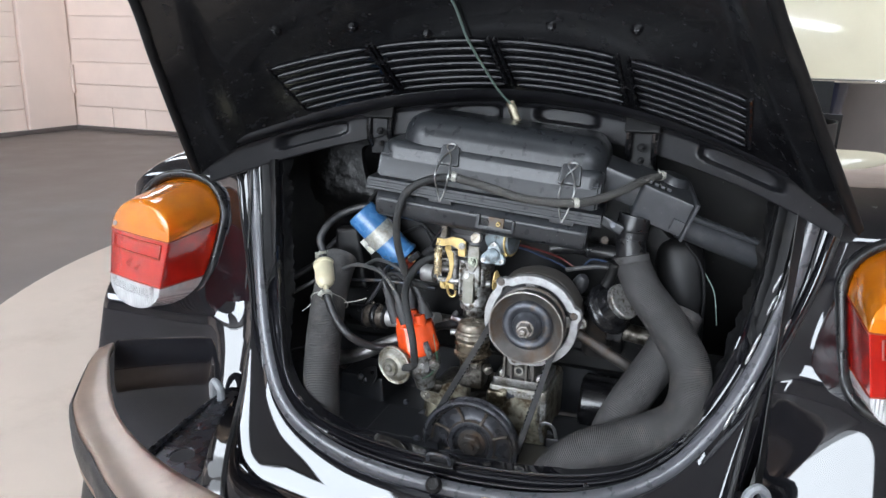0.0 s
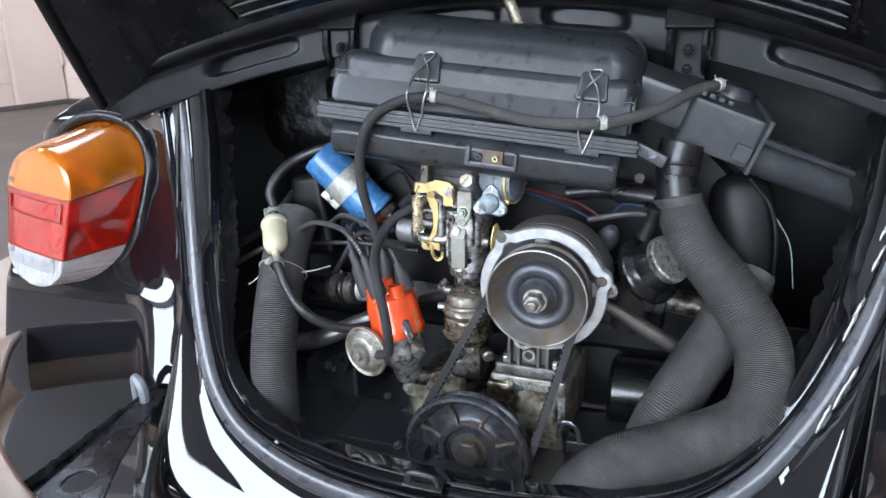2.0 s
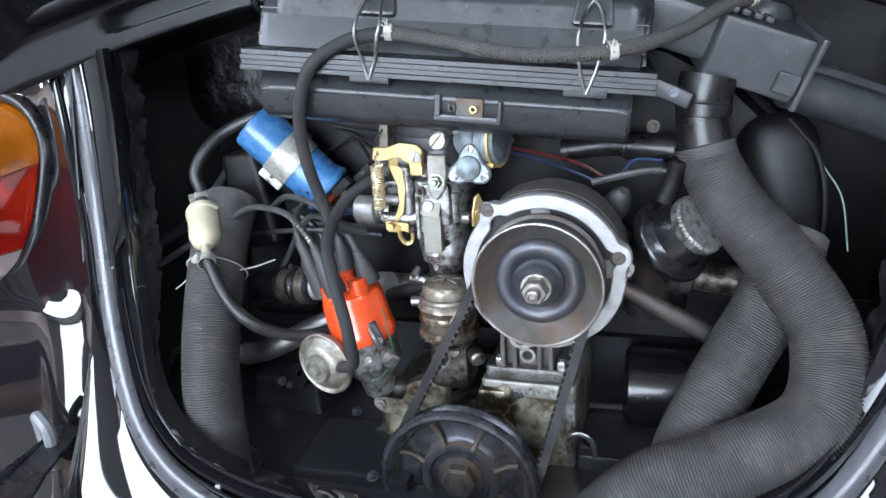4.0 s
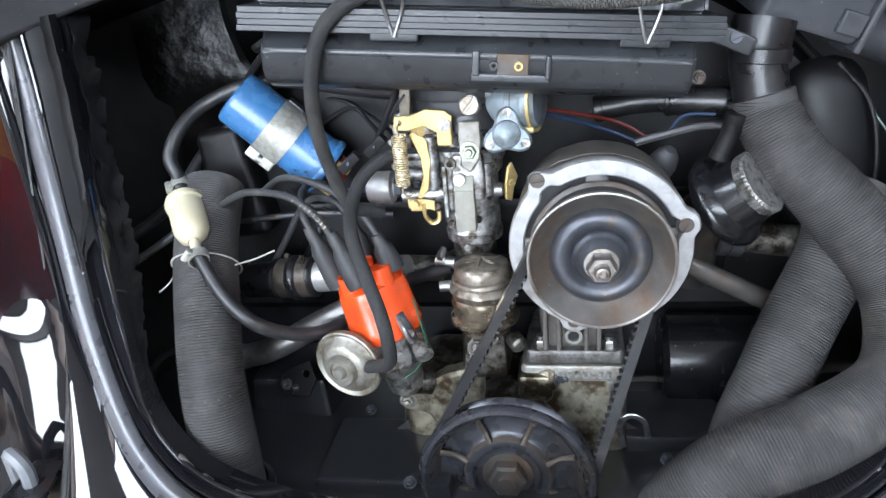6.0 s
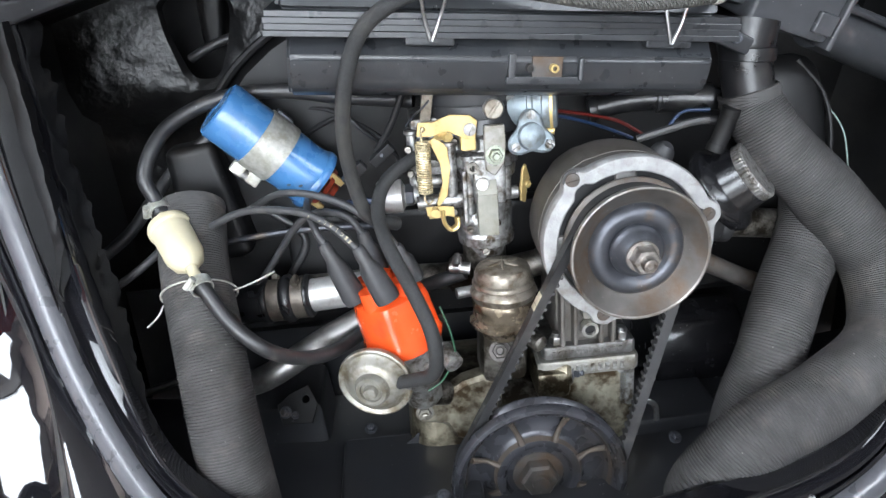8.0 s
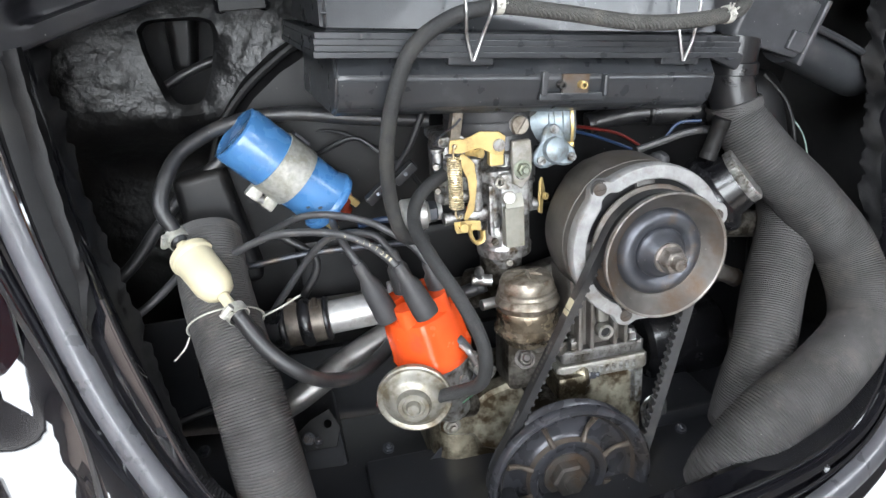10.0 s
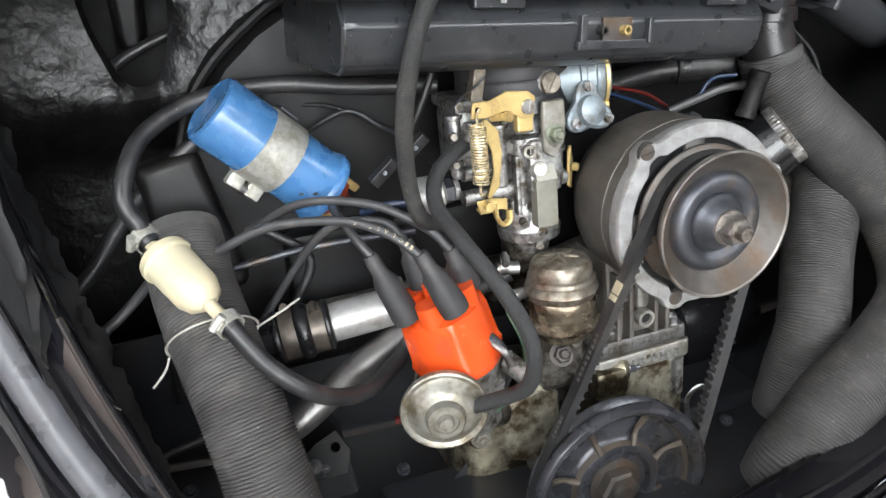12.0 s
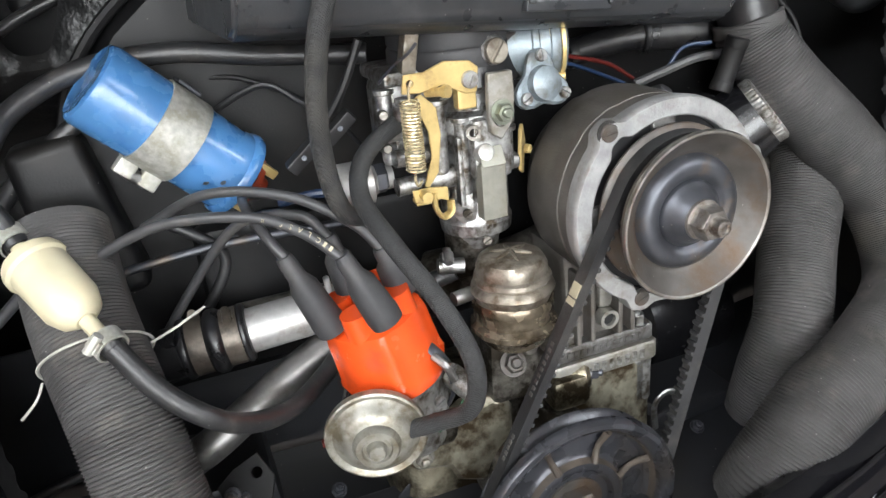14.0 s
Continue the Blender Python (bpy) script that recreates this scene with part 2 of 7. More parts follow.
M["tie"] = surface("off_white_cable_tie", (0.42, 0.41, 0.37), 0.4, tone=0.2, bump=0.05)
M["amber"] = surface("amber_lens", (1.0, 0.27, 0.006), 0.06, tone=0.15, grain=22, bump=0.03, fine=180, transmission=0.5, ior=1.45, coat=0.6, rough_var=0.03)
M["red"] = surface("red_lens", (0.62, 0.012, 0.006), 0.06, tone=0.15, grain=22, bump=0.03, fine=180, transmission=0.5, ior=1.45, coat=0.6, rough_var=0.03)
M["amber"], M["red"] = banded(M["amber"], "Z", 160, 0.06), banded(M["red"], "Z", 160, 0.06)
M["clear"] = banded(surface("clear_ribbed_lens", (0.75, 0.75, 0.75), 0.12, tone=0.1, bump=0.3, fine=500, transmission=0.4, ior=1.45, rough_var=0.03), "X", 60, 0.8)
M["belt"] = surface("black_drive_belt", (0.020, 0.020, 0.021), 0.5, tone=0.25, bump=0.25, dirt=(0.07, 0.065, 0.06), dirt_amount=0.3)
M["mark"] = surface("pale_printed_mark", (0.45, 0.40, 0.28), 0.6, tone=0.2, bump=0.05)
M["wire_red"] = surface("red_wire", (0.09, 0.010, 0.008), 0.4, tone=0.1, bump=0.05)
M["wire_blue"] = surface("blue_wire", (0.012, 0.028, 0.07), 0.4, tone=0.1, bump=0.05)
M["wire_green"] = surface("green_wire", (0.02, 0.07, 0.035), 0.45, tone=0.2, bump=0.05)
M["wire_black"] = surface("black_wire", (0.015, 0.015, 0.016), 0.4, tone=0.2, bump=0.05)
M["floor"] = surface("grey_painted_floor", (0.120, 0.102, 0.094), 0.42, tone=0.08, grain=2.5, bump=0.05, fine=120, dirt=(0.15, 0.138, 0.13), dirt_amount=0.3, dirt_scale=1.2)
M["turntable"] = surface("beige_floor_coating", (0.55, 0.46, 0.385), 0.5, tone=0.06, grain=3, bump=0.05, fine=150, dirt=(0.47, 0.385, 0.315), dirt_amount=0.35, dirt_scale=2.2)
M["wall"] = surface("white_painted_boards", (0.90, 0.745, 0.655), 0.6, tone=0.04, grain=3, bump=0.1, fine=90, dirt=(0.82, 0.66, 0.57), dirt_amount=0.25, dirt_scale=1.5, per_object=0.03)
M["wall_plain"] = surface("off_white_wall_paint", (0.88, 0.735, 0.65), 0.7, tone=0.04, grain=2, bump=0.1, fine=120)
# the ceiling is unseen; its grey is set low to deepen contrast
M["ceiling"] = surface("grey_ceiling_paint", (0.30, 0.285, 0.27), 0.8, tone=0.03, grain=2, bump=0.1, fine=120)
M["cream_paint"] = surface("cream_car_paint", (0.78, 0.72, 0.54), 0.18, tone=0.04, grain=4, bump=0.01, coat=0.8, rough_var=0.04)
M["van_blue"] = surface("dark_blue_van_paint", (0.02, 0.03, 0.07), 0.2, tone=0.05, grain=4, bump=0.01, coat=0.8, rough_var=0.04)
M["wire_pale"] = surface("pale_green_wire", (0.16, 0.22, 0.19), 0.45, tone=0.15, bump=0.05)
# beige tint stands for the hall's reflection in the bumper's broad facet
M["bumper_metal"] = surface("reflection_tinted_chrome", (0.74, 0.64, 0.56), 0.36, metal=1.0, tone=0.05, grain=30, bump=0.03, rough_var=0.06, dirt=(0.45, 0.38, 0.33), dirt_amount=0.15, dirt_scale=6)
M["partition"] = surface("grey_brown_stand_in", (0.20, 0.17, 0.155), 0.6, tone=0.08, grain=3, bump=0.05, fine=120)
M["pulley_dark"] = surface("blue_black_steel", (0.040, 0.042, 0.050), 0.28, metal=0.6, tone=0.3, grain=60, bump=0.1, dirt=(0.06, 0.045, 0.035), dirt_amount=0.35, dirt_scale=30)
M["grommet"] = surface("pale_grey_rubber", (0.22, 0.23, 0.245), 0.35, tone=0.15, bump=0.1)
M["crank_steel"] = surface("dulled_black_pulley_steel", (0.048, 0.049, 0.056), 0.28, metal=0.45, tone=0.2, grain=60, bump=0.1, dirt=(0.050, 0.042, 0.036), dirt_amount=0.35, dirt_scale=18, specks=0.04)
M["case_alloy"] = surface("greenish_cast_alloy", (0.36, 0.335, 0.26), 0.36, metal=0.7, tone=0.3, grain=60, bump=0.45, fine=350, dirt=(0.070, 0.048, 0.026), dirt_amount=0.65, dirt_scale=44)
M["alloy_dull"] = surface("dull_grey_cast_alloy", (0.20, 0.195, 0.19), 0.5, metal=0.7, tone=0.25, grain=90, bump=0.4, fine=380, dirt=(0.07, 0.062, 0.05), dirt_amount=0.5, dirt_scale=50)
M["cover_grey"] = surface("olive_grey_sheet_metal", (0.26, 0.255, 0.22), 0.45, metal=0.5, tone=0.15, grain=120, bump=0.15, dirt=(0.16, 0.14, 0.10), dirt_amount=0.4, dirt_scale=60)
M["bolt_green"] = surface("olive_passivated_bolt", (0.22, 0.235, 0.19), 0.36, metal=0.8, tone=0.2, grain=150, bump=0.1)
M["rust_edge"] = surface("rusted_paint_edge", (0.066, 0.052, 0.040), 0.58, metal=0.1, tone=0.35, grain=160, bump=0.3, dirt=(0.05, 0.040, 0.032), dirt_amount=0.5, dirt_scale=60)
M["lamp_bowl"] = surface("silvered_lamp_bowl", (0.62, 0.62, 0.60), 0.35, metal=0.6, tone=0.1, bump=0.1, dirt=(0.35, 0.33, 0.30), dirt_amount=0.3)
M["louvre_paint"] = surface("dusty_black_louvre_paint", (0.007, 0.007, 0.009), 0.40, tone=0.3, bump=0.1, dirt=(0.020, 0.020, 0.022), dirt_amount=0.3, ior=1.4, specks=0.04)
M["nut_steel"] = surface("rust_flecked_steel", (0.34, 0.32, 0.30), 0.36, metal=0.9, tone=0.25, grain=220, bump=0.2, dirt=(0.13, 0.095, 0.068), dirt_amount=0.4, dirt_scale=110)
# lighter copy of inner; holds the light falling on the bay sides
M["bay_lit_paint"] = surface("lit_black_bay_paint", (0.016, 0.016, 0.0165), 0.42, tone=0.4, grain=12, bump=0.25, fine=120, dirt=(0.030, 0.029, 0.026), dirt_amount=0.35, dirt_scale=9)
M["mark_dim"] = surface("worn_grey_print", (0.085, 0.082, 0.075), 0.6, tone=0.3, bump=0.0)
# colour of unseen walls, kept dark so the car mirrors less light
M["wall_dark"] = surface("unseen_wall_dark_paint", (0.24, 0.215, 0.20), 0.6, tone=0.12, grain=3, bump=0.1, dirt=(0.15, 0.135, 0.12), dirt_amount=0.3, dirt_scale=2)
# lighter satin copy of the tin; the floor's sheen is in its colour
M["tin_satin_lit"] = surface("lit_satin_black_tin", (0.017, 0.0178, 0.0205), 0.33, tone=0.2, grain=12, bump=0.05, fine=160, coat=0.15, dirt=(0.022, 0.021, 0.020), dirt_amount=0.25, dirt_scale=14, rough_var=0.05, specks=0.03)
# lighter copy of the plastic; light on the snorkel is in its colour
M["plastic_lit"] = surface("lit_black_plastic", (0.040, 0.042, 0.046), 0.34, tone=0.18, bump=0.10, fine=700, dirt=(0.075, 0.076, 0.078), dirt_amount=0.25, dirt_scale=30, rough_var=0.1, specks=0.04)
M["valve_zinc"] = surface("matt_pale_alloy", (0.44, 0.435, 0.425), 0.42, metal=0.55, tone=0.12, grain=120, bump=0.2, fine=420, dirt=(0.26, 0.245, 0.22), dirt_amount=0.4, dirt_scale=60)
M["clamp_brown"] = surface("oil_browned_clamp", (0.135, 0.115, 0.095), 0.40, metal=0.6, tone=0.3, grain=90, bump=0.2, dirt=(0.045, 0.038, 0.032), dirt_amount=0.5, dirt_scale=70)
M["riser_steel"] = surface("dull_grey_steel_pipe", (0.20, 0.195, 0.19), 0.38, metal=0.75, tone=0.35, grain=30, bump=0.15, dirt=(0.075, 0.068, 0.060), dirt_amount=0.5, dirt_scale=24)
M["spring_wire"] = surface("pale_gilded_spring_wire", (0.66, 0.56, 0.36), 0.28, metal=0.6, tone=0.15, grain=200, bump=0.05, dirt=(0.45, 0.37, 0.22), dirt_amount=0.3, dirt_scale=90)
M["capsule_metal"] = surface("patinated_zinc_plate", (0.29, 0.28, 0.245), 0.40, metal=0.6, tone=0.2, grain=90, bump=0.2, fine=500, dirt=(0.15, 0.125, 0.085), dirt_amount=0.55, dirt_scale=70, specks=0.04)
M["pump_brown"] = surface("oil_varnished_steel", (0.20, 0.165, 0.12), 0.26, metal=0.65, tone=0.35, grain=70, bump=0.35, fine=260, dirt=(0.055, 0.038, 0.022), dirt_amount=0.6, dirt_scale=60)
# pale metal painting a highlight along the alternator pulley's rim
M["rim_highlight"] = surface("painted_rim_highlight", (0.30, 0.285, 0.265), 0.36, metal=0.85, tone=0.3, grain=120, bump=0.15, dirt=(0.13, 0.095, 0.065), dirt_amount=0.45, dirt_scale=60)
M["tyre"] = surface("tyre_rubber", (0.02, 0.02, 0.021), 0.7, tone=0.2, bump=0.3)
M["lamp"] = surface("lamp_diffuser", (0.90, 0.95, 1.0), 0.5, tone=0.0, bump=0.0, emit=10.0)
M["glow_fill"] = surface("rear_fill_glow", (0.94, 0.98, 1.0), 0.5, tone=0.0, bump=0.0, emit=2.2)


# ---- building tools ----
def V(*a):
    return Vector(a)


def thing(name, where, label, category, group=""):
    ob = new(name)
    ob.location = where
    ob.empty_display_size = 0.02
    return tagged(ob, label, category, group)


def base_of(ob):
    p = Vector((0, 0, 0))
    while ob:
        p = p + ob.location
        ob = ob.parent
    return p


def part(name, bm, material, parent=None, label="", smooth=True):
    """Links a bmesh, in world metres, as one mesh object under parent."""
    if parent is not None:
        bmesh.ops.translate(bm, vec=-base_of(parent), verts=bm.verts)
    bmesh.ops.recalc_face_normals(bm, faces=bm.faces)
    me = bpy.data.meshes.new(name)
    for f in bm.faces:
        f.smooth = smooth
    bm.to_mesh(me)
    bm.free()
    if smooth:
        me.set_sharp_from_angle(angle=radians(38))
    me.materials.append(M[material])
    ob = new(name, me)
    ob.parent = parent
    if smooth and len(me.polygons) < 400:
        even = ob.modifiers.new("even_shading", "WEIGHTED_NORMAL")
        even.keep_sharp, even.weight = True, 90
    return tagged(ob, label)


def axes(origin, z, x=None):
    """A pose whose z axis runs along z."""
    z = Vector(z).normalized()
    x = Vector(x) if x else (V(1, 0, 0) if abs(z.x) < 0.8 else V(0, 0, 1))
    y = z.cross(x).normalized()
    x = y.cross(z)
    return Matrix((x, y, z)).transposed().to_4x4().copy() if origin is None else Matrix.Translation(origin) @ Matrix((x, y, z)).transposed().to_4x4()


def spline(points, n):
    """n points, evenly spaced, on a smooth curve through points."""
    p = [Vector(q) for q in points]
    p = [2 * p[0] - p[1]] + p + [2 * p[-1] - p[-2]]
    dense = []
    for i in range(1, len(p) - 2):
        a, b, c, d = p[i - 1:i + 3]
        for k in range(40):
            t = k / 40
            dense.append(0.5 * ((2 * b) + (c - a) * t + (2 * a - 5 * b + 4 * c - d) * t * t + (3 * b - a - 3 * c + d) * t ** 3))
    dense.append(p[-2])
    s = [0.0]
    for a, b in zip(dense, dense[1:]):
        s.append(s[-1] + (b - a).length)
    out, j = [], 0
    for k in range(n):
        want = s[-1] * k / (n - 1)
        while j < len(s) - 2 and s[j + 1] < want:
            j += 1
        f = (want - s[j]) / max(s[j + 1] - s[j], 1e-9)
        out.append(dense[j].lerp(dense[j + 1], min(max(f, 0), 1)))
    return out


def length_of(points):
    q = spline(points, 60)
    return sum((b - a).length for a, b in zip(q, q[1:]))


def tube(points, radius, seg=12, n=None, shape=None, cap=True, flat=1.0, up=None, hollow=0.0):
    """A round tube along a smooth curve; shape(u) scales the radius from end to end; flat squashes it along up."""
    n = n or max(4, int(length_of(points) / (radius * 0.7)) + 2)
    pts = spline(points, n)
    bm = bmesh.new()
    side = None
    rings = []
    for i, p in enumerate(pts):
        d = (pts[min(i + 1, n - 1)] - pts[max(i - 1, 0)]).normalized()
        if side is None:
            side = Vector(up) if up else (V(0, 0, 1) if abs(d.z) < 0.8 else V(1, 0, 0))
        side = (side - d * side.dot(d)).normalized()
        other = d.cross(side)
        r = radius * (shape(i / (n - 1)) if shape else 1)
        rings.append([bm.verts.new(p + r * (math.cos(a) * side * flat + math.sin(a) * other)) for a in (2 * math.pi * k / seg for k in range(seg))])
    for a, b in zip(rings, rings[1:]):
        for k in range(seg):
            bm.faces.new((a[k], a[(k + 1) % seg], b[(k + 1) % seg], b[k]))
    if cap:
        bm.faces.new(rings[0])
        bm.faces.new(rings[-1])
    return bm


def corrugated(points, radius, pitch=0.0030, depth=0.0007, seg=28, slim=None):
    """A paper duct with real ridges."""
    ridges = int(length_of(points) / pitch)
    n = ridges * 3 + 1
    return tube(points, radius, seg, n, shape=lambda u: 1 + depth / radius * math.cos(2 * math.pi * u * ridges) * (1 if 0.01 < u < 0.99 else 0.2) if slim is None else slim(u) + depth / radius * math.cos(2 * math.pi * u * ridges))


def lathe(profile, origin, axis, seg=32, wobble=None, x=None):
    """A turned form: profile of (radius, height) along axis from origin; wobble(angle, height) scales the radius."""
    m = axes(origin, axis, x)
    bm = bmesh.new()
    rings = []
    for r, h in profile:
        if r < 1e-6:
            rings.append([bm.verts.new(m @ V(0, 0, h))])
            continue
        ring = []
        for k in range(seg):
            a = 2 * math.pi * k / seg
            q = r * (wobble(a, h) if wobble else 1)
            ring.append(bm.verts.new(m @ V(q * math.cos(a), q * math.sin(a), h)))
        rings.append(ring)
    for a, b in zip(rings, rings[1:]):
        if len(a) == 1 and len(b) == 1:
            continue
        for k in range(seg):
            j = (k + 1) % seg
            if len(a) == 1:
                bm.faces.new((a[0], b[j], b[k]))
            elif len(b) == 1:
                bm.faces.new((a[k], a[j], b[0]))
            else:
                bm.faces.new((a[k], a[j], b[j], b[k]))
    return bm


def block(size, m, bevel=0.002, taper=(1, 1), steps=2):
    """A rounded block of that size at pose m; taper scales its top."""
    bm = bmesh.new()
    bmesh.ops.create_cube(bm, size=1)
    for v in bm.verts:
        k = taper if v.co.z > 0 else (1, 1)
        v.co = V(v.co.x * size[0] * k[0], v.co.y * size[1] * k[1], v.co.z * size[2])
    if bevel:
        bmesh.ops.bevel(bm, geom=bm.edges[:], offset=bevel, segments=steps, affect="EDGES", profile=0.5)
    bmesh.ops.transform(bm, matrix=m, verts=bm.verts)
    return bm


def plate(outline, thickness, m, bevel=0.0008, holes=()):
    """A flat plate of that outline (x, y), lying in the pose's x-y plane and thick along its z; holes: (x, y, radius)."""
    bm = bmesh.new()
    top = [bm.verts.new(V(x, y, 0)) for x, y in outline]
    edges = [bm.edges.new((a, b)) for a, b in zip(top, top[1:] + top[:1])]
    for hx, hy, hr in holes:
        ring = [bm.verts.new(V(hx + hr * math.cos(a), hy + hr * math.sin(a), 0)) for a in (2 * math.pi * k / 14 for k in range(14))]
        edges += [bm.edges.new((a, b)) for a, b in zip(ring, ring[1:] + ring[:1])]
    bmesh.ops.triangle_fill(bm, use_beauty=True, edges=edges)
    if holes:
        for f in [f for f in bm.faces if any((f.calc_center_median().xy - Vector((hx, hy))).length < hr * 0.9 for hx, hy, hr in holes)]:
            bm.faces.remove(f)
    made = bmesh.ops.extrude_face_region(bm, geom=bm.faces[:])
    bmesh.ops.translate(bm, vec=V(0, 0, thickness), verts=[g for g in made["geom"] if isinstance(g, bmesh.types.BMVert)])
    bmesh.ops.recalc_face_normals(bm, faces=bm.faces)
    if bevel:
        sharp = [e for e in bm.edges if len(e.link_faces) == 2 and e.calc_face_angle(0) > 0.9]
        bmesh.ops.bevel(bm, geom=sharp, offset=bevel, segments=1, affect="EDGES")
    bmesh.ops.transform(bm, matrix=m, verts=bm.verts)
    return bm


def join(*bms):
    """One bmesh of several that make up one piece."""
    out = bmesh.new()
    for b in bms:
        me = bpy.data.meshes.new("t")
        b.to_mesh(me)
        b.free()
        out.from_mesh(me)
        bpy.data.meshes.remove(me)
    return out


def sheet(f, nu, nv, thick=0.0, keep=None):
    """A skin from f(u, v), u and v from 0 to 1, with thickness along its normal."""
    bm = bmesh.new()
    g = [[bm.verts.new(f(i / nu, j / nv)) for j in range(nv + 1)] for i in range(nu + 1)]
    for i in range(nu):
        for j in range(nv):
            if keep is None or keep((i + 0.5) / nu, (j + 0.5) / nv):
                bm.faces.new((g[i][j], g[i + 1][j], g[i + 1][j + 1], g[i][j + 1]))
    loose = [v for v in bm.verts if not v.link_faces]
    bmesh.ops.delete(bm, geom=loose, context="VERTS")
    if thick:
        bmesh.ops.recalc_face_normals(bm, faces=bm.faces)
        bmesh.ops.solidify(bm, geom=bm.faces[:], thickness=thick)
    return bm


def hexagon(r, h, origin, axis):
    a = lathe([(0, 0), (r, 0), (r, h * 0.8), (r * 0.86, h), (0, h)], origin, axis, 6)
    return a


def bolt(parent, origin, axis, r=0.0055, h=0.005, material="steel", washer=True, name="bolt"):
    """A hexagon bolt head with its washer and thread end, as one piece."""
    o, a = Vector(origin), Vector(axis).normalized()
    pieces = [hexagon(r, h, o + a * (0.001 if washer else 0), a), lathe([(0, 0), (r * 0.55, 0), (r * 0.55, h * 1.7), (r * 0.4, h * 1.85), (0, h * 1.85)], o, a, 10)]
    if washer:
        pieces.append(lathe([(0, 0), (r * 1.35, 0), (r * 1.35, 0.0012), (0, 0.0012)], o, a, 18))
    return part(name, join(*pieces), material, parent)


def screw(parent, origin, axis, r=0.0045, h=0.003, material="steel", turn=0.4, name="screw"):
    """A round slotted screw head: two half discs on a lower one, with the slot between them."""
    m = axes(origin, axis) @ pose(0, 0, 0, 0, 0, math.degrees(turn))
    g = r * 0.13
    arc = [math.pi * k / 10 for k in range(11)]
    half = []
    for sgn in (-1, 1):
        outline = [(r * 0.96 * math.cos(a), sgn * (g + (r * 0.96 - g) * math.sin(a))) for a in arc]
        half.append(plate(outline if sgn > 0 else outline[::-1], h * 0.5, m @ Matrix.Translation((0, 0, h * 0.5)), r * 0.06))
    foot = lathe([(r, 0), (r, h * 0.5), (0, h * 0.5)], origin, axis, 20)
    return part(name, join(foot, *half), material, parent)


def hose_clamp(parent, origin, axis, r, width=0.009, out=(0, -1, 0), material="steel"):
    """A worm-drive clamp: band, housing and screw."""
    o, a = Vector(origin), Vector(axis).normalized()
    band = lathe([(r, -width / 2), (r + 0.0012, -width / 2), (r + 0.0012, width / 2), (r, width / 2)], o, a, 24)
    d = Vector(out)
    d = (d - a * d.dot(a)).normalized()
    side = a.cross(d)
    c = part("clamp", band, material, parent, "steel hose clamp")
    part("clamp_screw", join(lathe([(0, -0.007), (0.0032, -0.007), (0.0032, 0.006), (0, 0.006)], o + d * (r + 0.003), side, 12),
                             block((0.008, 0.009, 0.004), axes(o + d * (r + 0.0015), d, side), 0.0006)), material, c)
    return c


def cable(name, points, radius, material, label, category, seg=12, parent=None):
    if parent is None and radius > 0.006:
        t = thing(name, points[0], label, category)
        part("sleeve", tube(points, radius, seg), material, t)
        for a, b in ((points[0], points[1]), (points[-1], points[-2])):
            part("end_collar", lathe([(radius, 0.0), (radius * 1.08, 0.0005), (radius * 1.08, 0.007), (radius, 0.0085)], a, Vector(b) - Vector(a), seg + 6), material, t)
        return t
    bm = tube(points, radius, seg)
    if parent is not None:
        return part(name, bm, material, parent, label)
    o = Vector(points[0])
    bmesh.ops.translate(bm, vec=-o, verts=bm.verts)
    ob = part(name, bm, material)
    ob.location = o
    return tagged(ob, label, category)


# ---- the hall ----
def structure(name, bm, material, label, category, smooth=False):
    return tagged(part(name, bm, material, None, label, smooth), category=category, kind="structure")


structure("floor", block((18, 16, 0.2), Matrix.Translation((0.2, 0.25, -0.1)), 0), "floor", "grey painted concrete floor of a hall", "floor")
structure("turntable_floor", lathe([(3.195, -0.02), (3.195, 0.0), (3.19, 0.004), (0, 0.004)], (0.5, 2.6, 0), (0, 0, 1), 160), "turntable", "beige coated round floor area under the car", "floor", True)
structure("ceiling", block((18, 16, 0.2), Matrix.Translation((0.2, 0.25, 3.5)), 0), "ceiling", "unseen flat ceiling, grey to hold back fill light", "ceiling")
wall_w = structure("wall_west", block((0.2, 14, 3.4), Matrix.Translation((-7.32, 0.0, 1.7)), 0), "wall_plain", "white wall clad with horizontal boards", "wall")
wall_n = structure("wall_north", block((16.2, 0.2, 3.4), Matrix.Translation((-0.36, 6.55, 1.7)), 0), "wall_plain", "white wall clad with horizontal boards", "wall")
structure("wall_east", block((0.2, 14, 3.4), Matrix.Translation((7.6, 0.0, 1.7)), 0), "wall_dark", "plain unseen wall, grey-brown to dim reflections", "wall")
# the unseen south wall stands round an invented wide opening
structure("wall_south", join(block((4.96, 0.2, 3.4), Matrix.Translation((-5.98, -6.1, 1.7)), 0), block((6.4, 0.2, 3.4), Matrix.Translation((4.3, -6.1, 1.7)), 0),
                             block((4.6, 0.2, 0.2), Matrix.Translation((-1.2, -6.1, 3.3)), 0)), "wall_dark", "plain unseen grey-brown wall round an added opening", "wall")
# glowing panel added in the opening to fill and to be mirrored
structure("rear_fill_panel", block((4.7, 0.05, 3.2), Matrix.Translation((-1.2, -6.25, 1.6)), 0), "glow_fill", "glowing fill panel added in an unseen gate opening", "backdrop")
# boards on the two walls in view, with one pillar and its hinge
random.seed(3)
